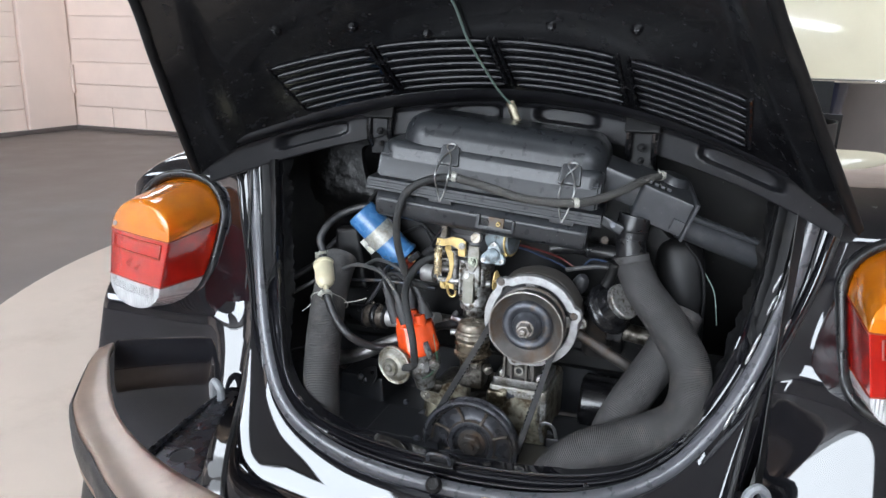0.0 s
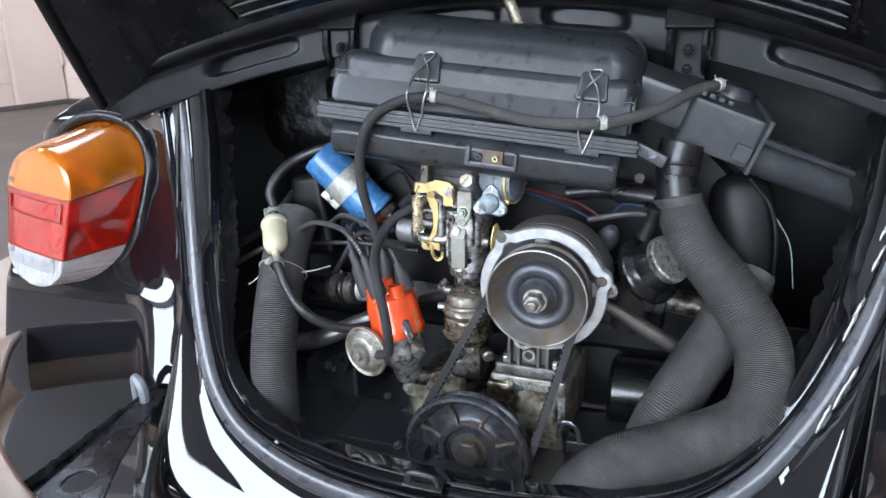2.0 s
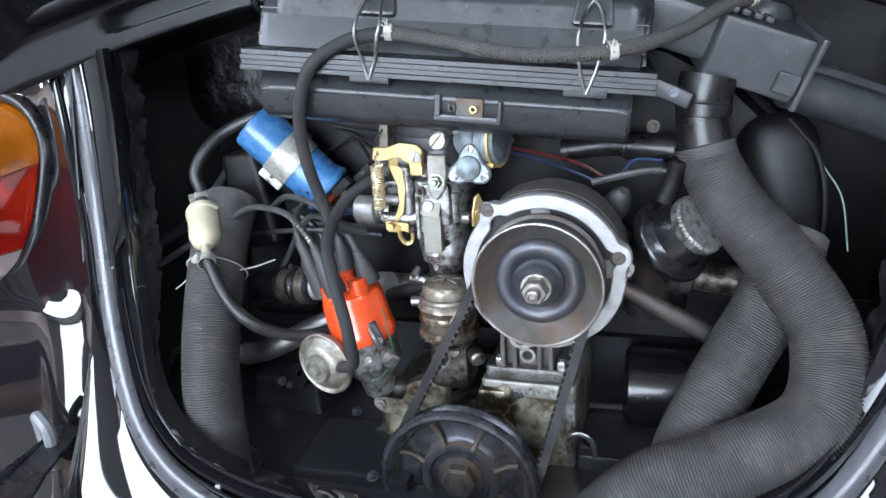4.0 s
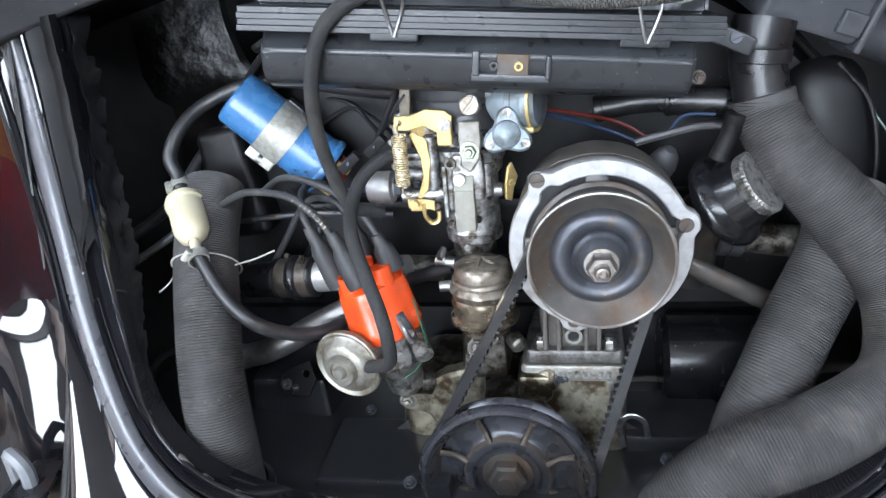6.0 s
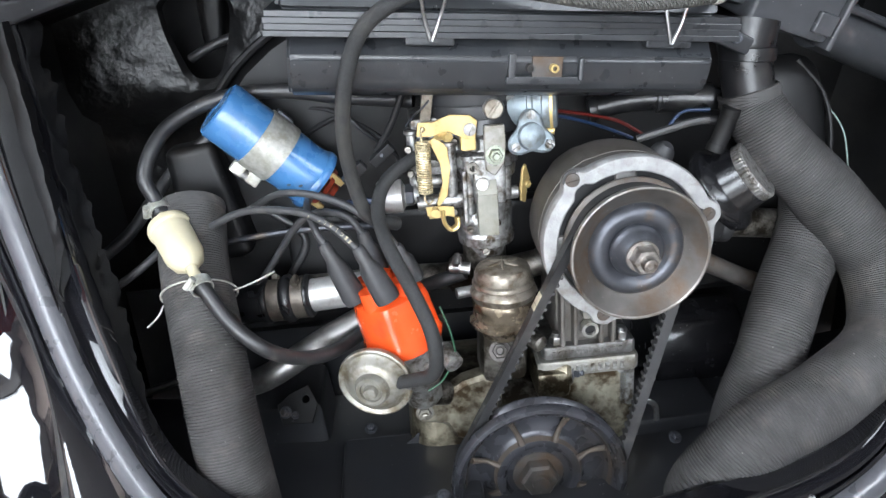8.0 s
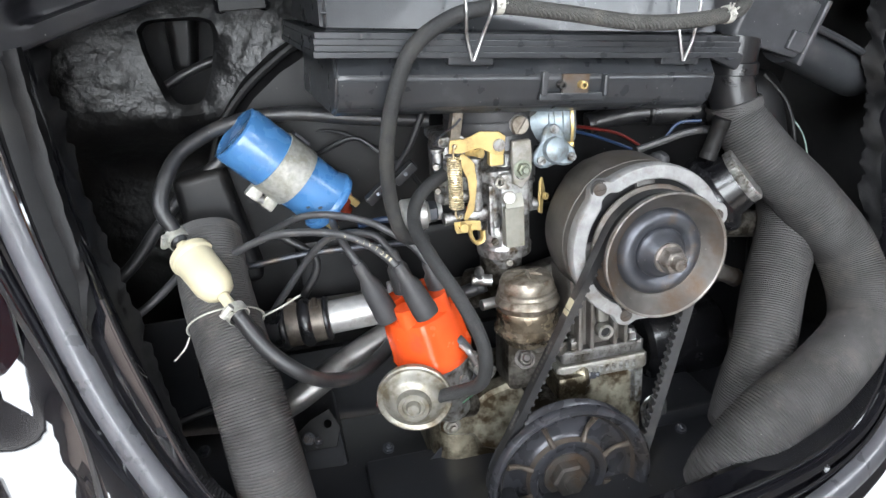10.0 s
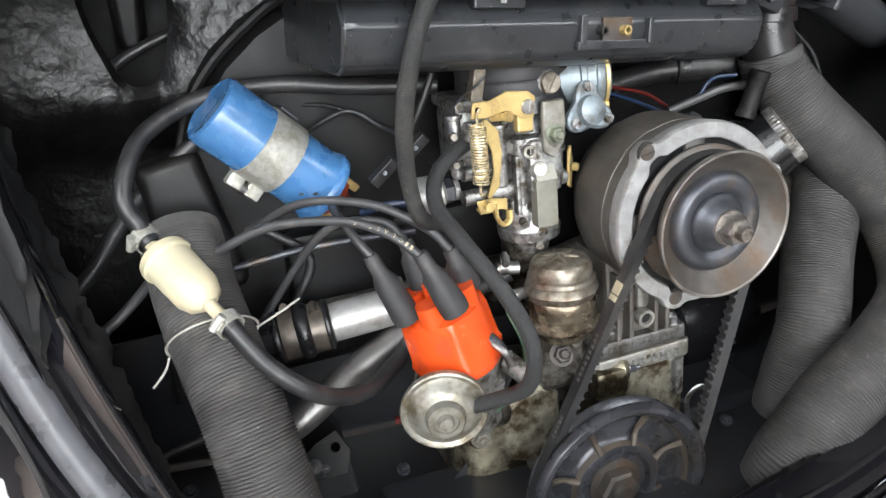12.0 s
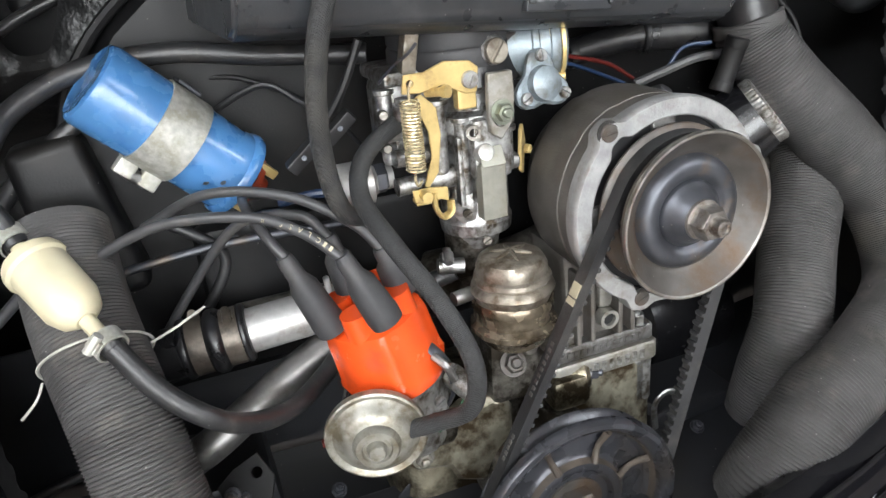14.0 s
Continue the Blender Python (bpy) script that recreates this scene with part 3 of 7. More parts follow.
for row in range(12):
    z = 0.02 + row * 0.27
    for k, (a, b) in enumerate(((-6.0, 0.2), (0.2, 3.4), (3.4, 5.68))):
        part("board", block((0.03, b - a - 0.008, 0.262), Matrix.Translation((-7.205 + random.uniform(-0.003, 0.003), (a + b) / 2, z + 0.135)), 0.006), "wall", wall_w, smooth=False)
    cuts = (-7.16, -6.6, -6.1, -5.0, -2.4, 0.6, 3.0, 5.4, 7.5) if row == 0 else (-7.16, -4.4, 0.0, 4.2, 7.5)
    for a, b in zip(cuts, cuts[1:]):
        part("board", block((b - a - 0.008, 0.03, 0.262), Matrix.Translation(((a + b) / 2, 6.435 + random.uniform(-0.003, 0.003), z + 0.135)), 0.006), "wall", wall_n, smooth=False)
structure("door_pillar", block((0.06, 0.70, 3.3), Matrix.Translation((-7.20, 6.06, 1.66)), 0.01), "wall_plain", "flat white door post beside the boards", "post")
structure("baseboard", join(block((0.04, 13.0, 0.05), Matrix.Translation((-7.17, 0.4, 0.025)), 0.005), block((15.8, 0.04, 0.05), Matrix.Translation((-0.4, 6.40, 0.025)), 0.005)), "floor", "grey skirting at the foot of the boards", "skirting")
latch = thing("door_hinge", (-7.14, 6.38, 0.55), "white painted strap hinge on the boards", "hinge")
part("hinge_strap", block((0.02, 0.05, 0.34), Matrix.Translation((-7.145, 6.39, 0.62)), 0.005), "wall_plain", latch)
part("hinge_pin", lathe([(0, 0), (0.016, 0), (0.016, 0.34), (0, 0.34)], (-7.13, 6.37, 0.45), (0, 0, 1), 10), "wall_plain", latch)

# unseen luminous ceiling panels; the first two follow mirrored highlights, the rest add fill
for x, y, a, b in ((-3.75, -2.95, 4.1, 2.0), (3.5, -3.6, 3.8, 1.7), (-3.4, 2.4, 1.5, 0.5), (2.9, 3.0, 2.6, 0.9), (-5.6, 4.9, 1.8, 0.5), (0.2, 4.9, 1.5, 0.5), (-5.6, 1.2, 1.5, 0.5)):
    lamp = thing("unseen_ceiling_light", (x, y, 3.4), "unseen white ceiling light panel with a glowing diffuser", "ceiling light", "ceiling lights")
    part("housing", block((a + 0.06, b + 0.06, 0.06), Matrix.Translation((x, y, 3.37)), 0.01), "ceiling", lamp)
    part("diffuser", block((a, b, 0.04), Matrix.Translation((x, y, 3.33)), 0.012), "lamp", lamp, "glowing white diffuser")


# ---- the black car's tail ----
def prof(z):
    """How far forward the tail lies at height z, on the centre line."""
    if z < 0.41:
        return 0.0122 - 0.08 * (1 - math.exp(-(0.41 - z) * 0.97 / 0.08))
    s = min(z, 0.88) - 0.445
    return 0.045 + 0.902 * s - 1.021 * s * s + (0.5 * (z - 0.88) ** 1.5 if z > 0.88 else 0)


def ease(t):
    t = min(max(t, 0.0), 1.0)
    return t * t * (3 - 2 * t)


def flank(x, z):
    """Beside the opening the left flank stands narrower and further back than the middle suggests."""
    k = ease((-x - 0.12) / 0.34) * max(ease((z - 0.38) / 0.24), ease((-x - 0.18) / 0.24))
    return V(0.023 * k, -0.023 * k, 0)


def skin(x, z, out=0.0):
    """A point of the tail's surface; out: metres towards the rear."""
    return V(x, prof(z) + 0.17 * x * x - out, z) + flank(x, z)


RIM = [(0.0, 0.445), (0.146, 0.45), (0.25, 0.465), (0.312, 0.491), (0.362, 0.531), (0.404, 0.588), (0.434, 0.657), (0.456, 0.743), (0.466, 0.837), (0.467, 0.868)]
OUT = [(0.0, 0.403), (0.146, 0.409), (0.26, 0.435), (0.338, 0.473), (0.39, 0.525), (0.435, 0.591), (0.471, 0.67), (0.501, 0.753), (0.52, 0.837), (0.522, 0.868)]
SEAM = [(0.0, 0.262), (0.156, 0.262), (0.291, 0.278), (0.38, 0.325), (0.412, 0.429), (0.441, 0.578), (0.486, 0.67), (0.518, 0.753), (0.539, 0.837), (0.542, 0.868)]


def around(half, n=181):
    """A smooth line round the opening, from the left top to the right top, in x and z."""
    full = [V(-x, z, 0) for x, z in reversed(half[1:])] + [V(x, z, 0) for x, z in half]
    return spline(full, n)


rim, outer, seam = around(RIM), around(OUT), around(SEAM)
car = thing("car", (0, 0.6, 0), "black car with its rear engine lid open", "car")


def loft(rows):
    bm = bmesh.new()
    g = [[bm.verts.new(p) for p in row] for row in rows]
    for a, b in zip(g, g[1:]):
        for k in range(len(a) - 1):
            bm.faces.new((a[k], a[k + 1], b[k + 1], b[k]))
    return bm


def between(a, b, f, out):
    return [skin(p.x + (q.x - p.x) * f, p.y + (q.y - p.y) * f, out) for p, q in zip(a, b)]


def inward(p, f=1.0):
    """A point of the glossy flange that runs inside the seal at both flanks."""
    return V(p.x * (1 - 0.048 * f * ease((p.y - 0.47) / 0.12)), p.y + 0.003 * f, 0)


def flange(f, out):
    return [skin(q.x, q.y, out) for q in (inward(p, f) for p in rim)]


rows = [flange(1.0, -0.030), flange(1.0, -0.008), flange(0.92, -0.003), flange(0.45, -0.007), flange(0.1, -0.008), between(rim, outer, 0.0, 0.002), between(rim, outer, 0.10, 0.004),
        between(rim, outer, 0.22, -0.001), between(rim, outer, 0.35, -0.010), between(rim, outer, 0.65, -0.010), between(rim, outer, 0.8, -0.003), between(rim, outer, 0.93, 0.003), between(rim, outer, 1.0, 0.004),
        between(outer, seam, 0.08, 0.001), between(outer, seam, 0.15, 0.0050), between(outer, seam, 0.25, 0.0080), between(outer, seam, 0.35, 0.0105), between(outer, seam, 0.5, 0.0120), between(outer, seam, 0.65, 0.0105), between(outer, seam, 0.8, 0.0065), between(outer, seam, 0.95, -0.002), between(outer, seam, 1.0, -0.006)]
bm = loft(rows)
bmesh.ops.recalc_face_normals(bm, faces=bm.faces)
bmesh.ops.solidify(bm, geom=bm.faces[:], thickness=0.0015)
part("rear_panel", bm, "paint", car, "glossy black rear panel round the engine opening")
part("lid_seal", tube(between(rim, outer, 0.56, 0.003)[::3], 0.0115, 12, 240, flat=0.55, up=(0, -1, 0)), "seal", car, "grey rubber weatherstrip round the opening")


def ragged(u, v):
    k = min(int(u * 180), 179)
    p = rim[k].lerp(rim[k + 1], u * 180 - k)
    j = noise.noise(V(u * 55, v * 2.0, 3.0)) * 0.009 + noise.noise(V(u * 170, v * 3, 7.0)) * 0.005
    side = min(1.0, max(0.0, (p.y - 0.50) / 0.12))
    p = inward(p)
    q = skin(p.x * (0.996 - (0.004 + 0.020 * side) * v * (0.5 + 1.0 * abs(noise.noise(V(u * 40, 0, 1))))), p.y - 0.004 + 0.006 * side * v, -(0.012 + 0.012 * side) - (0.004 + 0.016 * side) * v)
    j *= 0.15 + 0.6 * side
    return q + V(j * v * (1 if p.x < 0 else -1), j, j * v)


part("bay_seal", tube([V(0.060, 0.090, 0.424), V(0.105, 0.092, 0.431), V(0.176, 0.094, 0.446), V(0.230, 0.100, 0.457), V(0.290, 0.112, 0.468), V(0.340, 0.132, 0.484), V(0.385, 0.165, 0.510)], 0.0085, 14, 110), "boot_gloss", car, "black rubber strip sealing the tin to the opening")
low = [i for i, p in enumerate(rim) if p.y < 0.665]
for line in (between(rim, outer, 0.24, 0.003), flange(0.98, -0.004)[low[0]:low[-1] + 1]):
    part("opening_lip", tube(line[::3], 0.0026, 8, 240), "paint", car, "folded lip of the opening")
# above, dull torn felt still sticks to the flange on both sides
for upper in ([i for i in range(len(rim)) if rim[i].y > 0.64 and rim[i].x < 0], [i for i in range(len(rim)) if rim[i].y > 0.64 and rim[i].x > 0]):
    torn = [[a.lerp(b, 0.5 + 0.5 * noise.noise(a * 90)) for a, b in zip(flange(f, o), flange(f - 0.18, o + 0.001))] for f, o in ((0.45, -0.0025), (0.80, 0.0005), (1.04, -0.0005), (1.12, -0.012))]
    edge = between(rim, outer, 0.0, 0.0022)
    strip = [[edge[i].lerp(row[i], 0.05 + 0.95 * ease((rim[i].y - 0.64) / (0.035 + 0.02 * (k % 3)))) for i in upper] for k, row in enumerate([between(rim, outer, 0.21, 0.0010), between(rim, outer, 0.10, 0.0062), between(rim, outer, 0.0, 0.0042)] + torn)]
    bm = loft(strip)
    bmesh.ops.recalc_face_normals(bm, faces=bm.faces)
    bmesh.ops.solidify(bm, geom=bm.faces[:], thickness=0.0012)
    part("torn_felt", bm, "inner", car, "dull black felt torn along its edge")
part("torn_lining", sheet(ragged, 420, 5, 0.0015), "inner", car, "torn tar lining along the opening's edge")
for s in (-1, 1):
    for k in (3, 8):
        i = (8 + 7 * k) if s < 0 else (172 - 7 * k)
        p = rim[i]
        part("rivet", lathe([(0.005, 0), (0.004, 0.0022), (0, 0.003)], between(rim, outer, 0.18, 0.001)[i], (0, -0.75, 0.66), 12), "paint_worn", car)

# the bare patches where the paint has chipped from the right-hand edge
random.seed(11)
for i in (140, 143, 145, 150, 152, 156, 159, 163):
    p = between(rim, outer, random.choice((-0.05, 0.02, 0.3, 1.0)), 0.006)[i]
    part("paint_chip", tube([p, p + V(0.006, 0.006, 0.016), p + V(0.012, 0.011, 0.03)], 0.0028, 8, 9, shape=lambda u: 0.3 + math.sin(math.pi * u) * (0.7 + 0.3 * math.sin(9 * u))), "steel", car)


for k, (i, size) in enumerate(((46, 0.0022), (53, 0.0030), (57, 0.0026), (61, 0.0022))):
    p, q = flange(1.0, -0.004)[i], flange(1.0, -0.006)[i + 2 + k % 2]
    part("paint_chip", tube([p, (p + q) / 2, q], size, 8, 9, shape=lambda u: 0.3 + math.sin(math.pi * u) * (0.7 + 0.3 * math.sin(7 * u))), "nut_steel", car)


def seam_x(z):
    return float(np.interp(z, [0.1, 0.28, 0.325, 0.43, 0.578, 0.67, 0.753, 0.837, 0.93], [0.39, 0.362, 0.385, 0.412, 0.441, 0.486, 0.518, 0.539, 0.544]))


def low_fender(s, x, z):
    """Below the lamp the fender swells rearwards away from the seam, then stands almost upright."""
    if s > 0:
        below = 0.555 - 1.1 * math.log1p(math.exp((0.585 - x) / 0.02)) * 0.02 - z
        return 0.200 + 0.09 * (z - 0.575) - 0.36 * (below / 2 + math.sqrt(below * below / 4 + 0.0001))
    swell = 0.2025 + 0.37 * (z - 0.575) - 0.25 * (x - 0.43)
    upright = 0.185 + 0.09 * (z - 0.575) + 0.01 * (x - 0.50)
    return swell + (upright - swell) * ease((x - 0.49) / 0.06)


def fender_point(s, u, v):
    """s: side; u: from the seam outwards; v: from the lower edge up and over the top."""
    if v < 0.72:
        z, fwd = 0.12 + (0.80 - 0.12) * v / 0.72, 0.0
    else:
        a = (v - 0.72) / 0.28 * math.pi / 2
        z, fwd = 0.80 + 0.088 * math.sin(a), 0.55 * (1 - math.cos(a)) ** 1.4
    xs = seam_x(z)
    wide = 0.800 - (0.075 * math.sin((v - 0.72) / 0.28 * math.pi / 2) if v > 0.72 else 0)
    wide += 0.055 * max(0.62 - z, 0) / 0.3
    x = xs + (wide - xs) * math.sin(u * math.pi / 2) ** 0.95
    y = prof(min(z, 0.88)) + 0.17 * min(x, 0.6) ** 2 + 0.60 * (1 - math.cos(u * math.pi / 2)) ** 20 + fwd
    y += (low_fender(s, x, z) + 0.60 * (1 - math.cos(u * math.pi / 2)) ** 20 - y) * ease(u / 0.05) * ease((0.66 - z) / 0.10)
    y += 0.006 * math.exp(-(u / 0.04) ** 2)
    return V(s * x, y, z - 0.08 * u ** 6 * max(v - 0.5, 0) * 2) + flank(s * xs, z) * (1 - ease(u / 0.08) * ease((z - 0.56) / 0.08))


for s, side in ((-1, "left"), (1, "right")):
    fender = part("rear_fender", sheet(lambda u, v: fender_point(s, u, v), 56, 64, 0.002), "paint", car, "glossy black rounded rear fender")
    bead = [fender_point(s, 0.0, v / 30) + V(0, -0.006, 0) for v in range(0, 26)]
    part("fender_bead", tube(bead, 0.0042, 8, 120), "rubber", fender, "black rubber bead between fender and body")

# inside of the engine bay
part("bay_side", sheet(lambda u, v: V(-0.455 - 0.05 * math.sin(math.pi * u) - 0.02 * v, 0.14 + 0.38 * u + 0.14 * v * (1 - u), 0.36 + 0.62 * v), 12, 12, 0.002), "bay_lit_paint", car, "dull black side wall of the engine bay")
part("bay_side", sheet(lambda u, v: V(0.455 + 0.05 * math.sin(math.pi * u) + 0.02 * v, 0.14 + 0.38 * u + 0.14 * v * (1 - u), 0.36 + 0.62 * v), 12, 12, 0.002), "bay_lit_paint", car, "dull black side wall of the engine bay")


def firewall_point(x, z):
    h = max(z - 0.76, 0)
    left = min(max((0.1 - x) / 0.2, 0), 1)
    lean = (0.12 * (0.82 - z)) * (1 - left) + left * (0.75 * h * h - 0.9 * max(min(x, -0.16) + 0.36, 0) ** 2)
    fall = 0.05 * ease((0.765 - z) / 0.07) * ease((0.06 - x) / 0.10)
    return V(x, 0.515 + lean + fall - 0.10 * max(0, abs(x) - 0.30) ** 1.2 * 3 * (0.4 + 0.6 * (z - 0.5)), z)


HOLE = [(-0.366, 0.860), (-0.357, 0.871), (-0.330, 0.873), (-0.294, 0.870), (-0.284, 0.856), (-0.292, 0.817), (-0.307, 0.781), (-0.324, 0.774), (-0.342, 0.780), (-0.355, 0.810), (-0.363, 0.837)]
hole_ring = [Vector((p.x, p.y)) for p in spline([V(x, z, 0) for x, z in HOLE + HOLE[:1]], 49)][:-1]


def firewall():
    bm = bmesh.new()
    c = Vector((-0.324, 0.828))
    box = ((-0.54, 0.30), (0.54, 0.30), (0.54, 1.0), (-0.54, 1.0))
    rows = []
    for f in [k / 44 for k in range(45)]:
        row = []
        for p in hole_ring:
            d = (p - c).normalized()
            reach = min([((0.54 if d.x > 0 else -0.54) - c.x) / d.x if abs(d.x) > 1e-6 else 9, ((1.0 if d.y > 0 else 0.30) - c.y) / d.y if abs(d.y) > 1e-6 else 9])
            far = c + d * reach
            q = p.lerp(far, f)
            row.append(bm.verts.new(firewall_point(q.x, q.y) + V(0, 0.006 * (f == 0), 0)))
        rows.append(row)
    for a, b in zip(rows, rows[1:]):
        for k in range(len(a)):
            j = (k + 1) % len(a)
            bm.faces.new((a[k], a[j], b[j], b[k]))
    bmesh.ops.recalc_face_normals(bm, faces=bm.faces)
    bmesh.ops.solidify(bm, geom=bm.faces[:], thickness=0.003)
    return bm


part("firewall", firewall(), "tar", car, "firewall lined with cracked black tar board")
part("firewall_back", block((1.1, 0.01, 0.75), Matrix.Translation((0, 0.68, 0.66)), 0), "inner", car, "dull black sheet behind the firewall opening")
part("recess_pipe", tube([V(-0.352, 0.56, 0.795), V(-0.328, 0.56, 0.807), V(-0.290, 0.562, 0.820), V(-0.20, 0.57, 0.84)], 0.0058, 10), "rubber", car, "black pipe behind the firewall opening")
part("recess_rib", block((0.030, 0.05, 0.11), Matrix.Translation((-0.330, 0.645, 0.855)) @ pose(0, 0, 0, 0, 4, 0), 0.012, (1.5, 1), 4), "tin", car, "black stiffening rib behind the opening")
part("upper_tray", sheet(lambda u, v: V(-0.52 + 1.04 * u, 0.425 + 0.2 * v - 0.7 * (u - 0.5) ** 2 * 4 * 0.27, 0.950 - 0.40 * (u - 0.5) ** 2 - 0.01 * v), 24, 6, 0.003), "inner", car, "black body panel under the lid hinges")
part("bay_floor", block((0.92, 0.30, 0.004), Matrix.Translation((0, 0.45, 0.33)), 0), "inner", car, "dark underside of the engine bay")
part("underbody", block((1.3, 2.6, 0.05), Matrix.Translation((0, 1.55, 0.26)), 0.01), "inner", car, "dark underbody of the car")


# the body ahead of the tail: closed, rounded shell with its side windows
def cabin(u, v):
    y = 0.72 + 2.6 * u
    half = 0.50 + 0.03 * math.sin(math.pi * min(u * 1.2, 1))
    top = 0.98 + 0.50 * math.sin(math.pi * min(max(u * 0.95 + 0.03, 0), 1)) ** 0.7
    a = math.pi * v
    return V(-half * math.cos(a), y, 0.30 + (top - 0.30) * max(math.sin(a), 0) ** 0.8)


part("cabin_shell", sheet(cabin, 30, 28, 0.004), "paint", car, "glossy black cabin body")
for s in (-1, 1):
    wheel = part("wheel", lathe([(0.0, -0.075), (0.19, -0.075), (0.205, -0.07), (0.30, -0.075), (0.318, -0.055), (0.32, 0.055), (0.30, 0.075), (0.205, 0.07), (0.19, 0.05), (0.0, 0.04)], (s * 0.66, 0.95, 0.322), (s, 0, 0), 40), "tyre", car, "black tyre under the fender")
    part("rim", lathe([(0.0, 0.03), (0.18, 0.045), (0.192, 0.06)], (s * 0.66, 0.95, 0.322), (s, 0, 0), 32), "chrome", wheel)


# ---- open engine lid ----
def lid_point(x, v, drop=0.0):
    """x across, v from the hinge edge to the lid's lower edge; drop: below the skin."""
    y, z = 0.378 - 0.60 * x * x, 0.985 - 0.46 * x * x
    p = V(x - 0.09 * v, y - 0.83 * v + 0.10 * v * v, z + 0.55 * v + 0.12 * v * v)
    return p + V(0, -0.55, -0.83) * drop if drop else p


def lid_half(v):
    return 0.546 - 0.325 * v if v < 0.45 else max(0.02, math.sqrt(max(1 - ((v - 0.45) / 0.36) ** 2.4, 0)) * 0.40)


def lid_skin(u, v):
    """The lid's inner skin with its raised flange along both sides."""
    w = 2 * u - 1
    start = 0.052 * (1 - abs(w) ** 8) + 0.004
    k = start + (0.805 - start) * v
    f = min(max((abs(w) - 0.84) / 0.07, 0), 1)
    return lid_point(w * lid_half(max(k, 0)), k, 0.008 * f * f * (3 - 2 * f))


lid = part("engine_lid", sheet(lid_skin, 160, 44, 0.004), "paint_worn", car, "open black engine lid seen from beneath")
rim_l = [lid_point(-lid_half(v), v, 0.012) for v in (0.02, 0.1, 0.2, 0.3, 0.4, 0.5, 0.6, 0.7, 0.76)]
rim_r = [lid_point(lid_half(v), v, 0.012) for v in (0.02, 0.1, 0.2, 0.3, 0.4, 0.5, 0.6, 0.7, 0.76)]
part("lid_edge", tube(rim_l + rim_r[::-1], 0.008, 10, 220), "inner", lid, "folded edge of the lid")

SLOTS = [(-0.365, 0.055), (-0.088, 0.058), (0.093, 0.055), (0.385, 0.060)]


def channel(u, v):
    """The stiffening channel at the hinge edge: a rolled ridge above, a flat band with long slots pressed into it below."""
    x = (2 * u - 1) * 0.525
    c = V(x, 0.398 - 0.68 * x * x + 0.02 * x, 0.968 - 0.40 * x * x)
    top = lid_point(x + 0.005, 0.055, 0.004)
    if v < 0.4:
        a = v / 0.4
        q = top.lerp(c + V(0, -0.004, 0.020), a)
        return q + V(0, -0.012, -0.004) * math.sin(math.pi * a)
    a = (v - 0.4) / 0.6
    dz = 0.020 - 0.050 * min(a / 0.8, 1)
    dent = 0.0
    for cx, hw in SLOTS:
        d = abs((x - cx) / hw) ** 4 + abs(dz / 0.0125) ** 4
        dent = max(dent, 1 / (1 + math.exp(min((d - 1.0) * 7, 60))))
    lip = -0.004 * math.exp(-((a - 0.06) / 0.05) ** 2)
    return c + V(0, -0.004 + lip + 0.022 * dent + 0.03 * max(a - 0.8, 0) / 0.2, dz)


part("lid_channel", sheet(channel, 300, 44), "lid_inner", lid, "stiffening channel with long slots")
# four groups of cooling louvres
for x0, x1 in ((-0.338, -0.192), (-0.172, 0.004), (0.026, 0.206), (0.234, 0.390)):
    for r in range(7):
        v = 0.076 + 0.0195 * r
        pts = [lid_point(x0 + (x1 - x0) * k / 6, v, 0.007) for k in range(7)]
        part("louvre", tube(pts, 0.0042, 8, 16, flat=0.75, up=(0, -0.55, -0.83), shape=lambda u: 0.35 + 0.65 * min(1, 14 * min(u, 1 - u))), "louvre_paint", lid)
    for xe in (x0 - 0.006, x1 + 0.006):
        part("louvre_end", tube([lid_point(xe, 0.072, 0.006), lid_point(xe, 0.135, 0.006), lid_point(xe, 0.198, 0.006)], 0.003, 6, 40, shape=lambda u: 0.7 + 0.5 * abs(math.sin(u * 22))), "paint_worn", lid)
for x, v in ((-0.295, 0.27), (-0.19, 0.245), (-0.085, 0.21), (0.12, 0.235), (0.25, 0.265)):
    bolt(lid, lid_point(x, v, 0.004), (0, -0.55, -0.83), 0.007, 0.005, "paint_worn")
part("lid_wire", tube([lid_point(0.005, 0.035, 0.02), lid_point(-0.004, 0.075, 0.02), lid_point(-0.010, 0.11, 0.016), lid_point(-0.019, 0.20, 0.012), lid_point(-0.015, 0.28, 0.012), lid_point(-0.02, 0.36, 0.012)], 0.0020, 8), "wire_pale", lid, "pale green wire taped to the lid")
part("lid_support", tube([V(-0.002, 0.350, 0.990), V(0.010, 0.346, 0.965), V(0.024, 0.345, 0.938)], 0.008, 8, 14, flat=0.4, up=(0, -1, 0)), "alloy_gold", lid, "bare metal strap at the lid's middle")
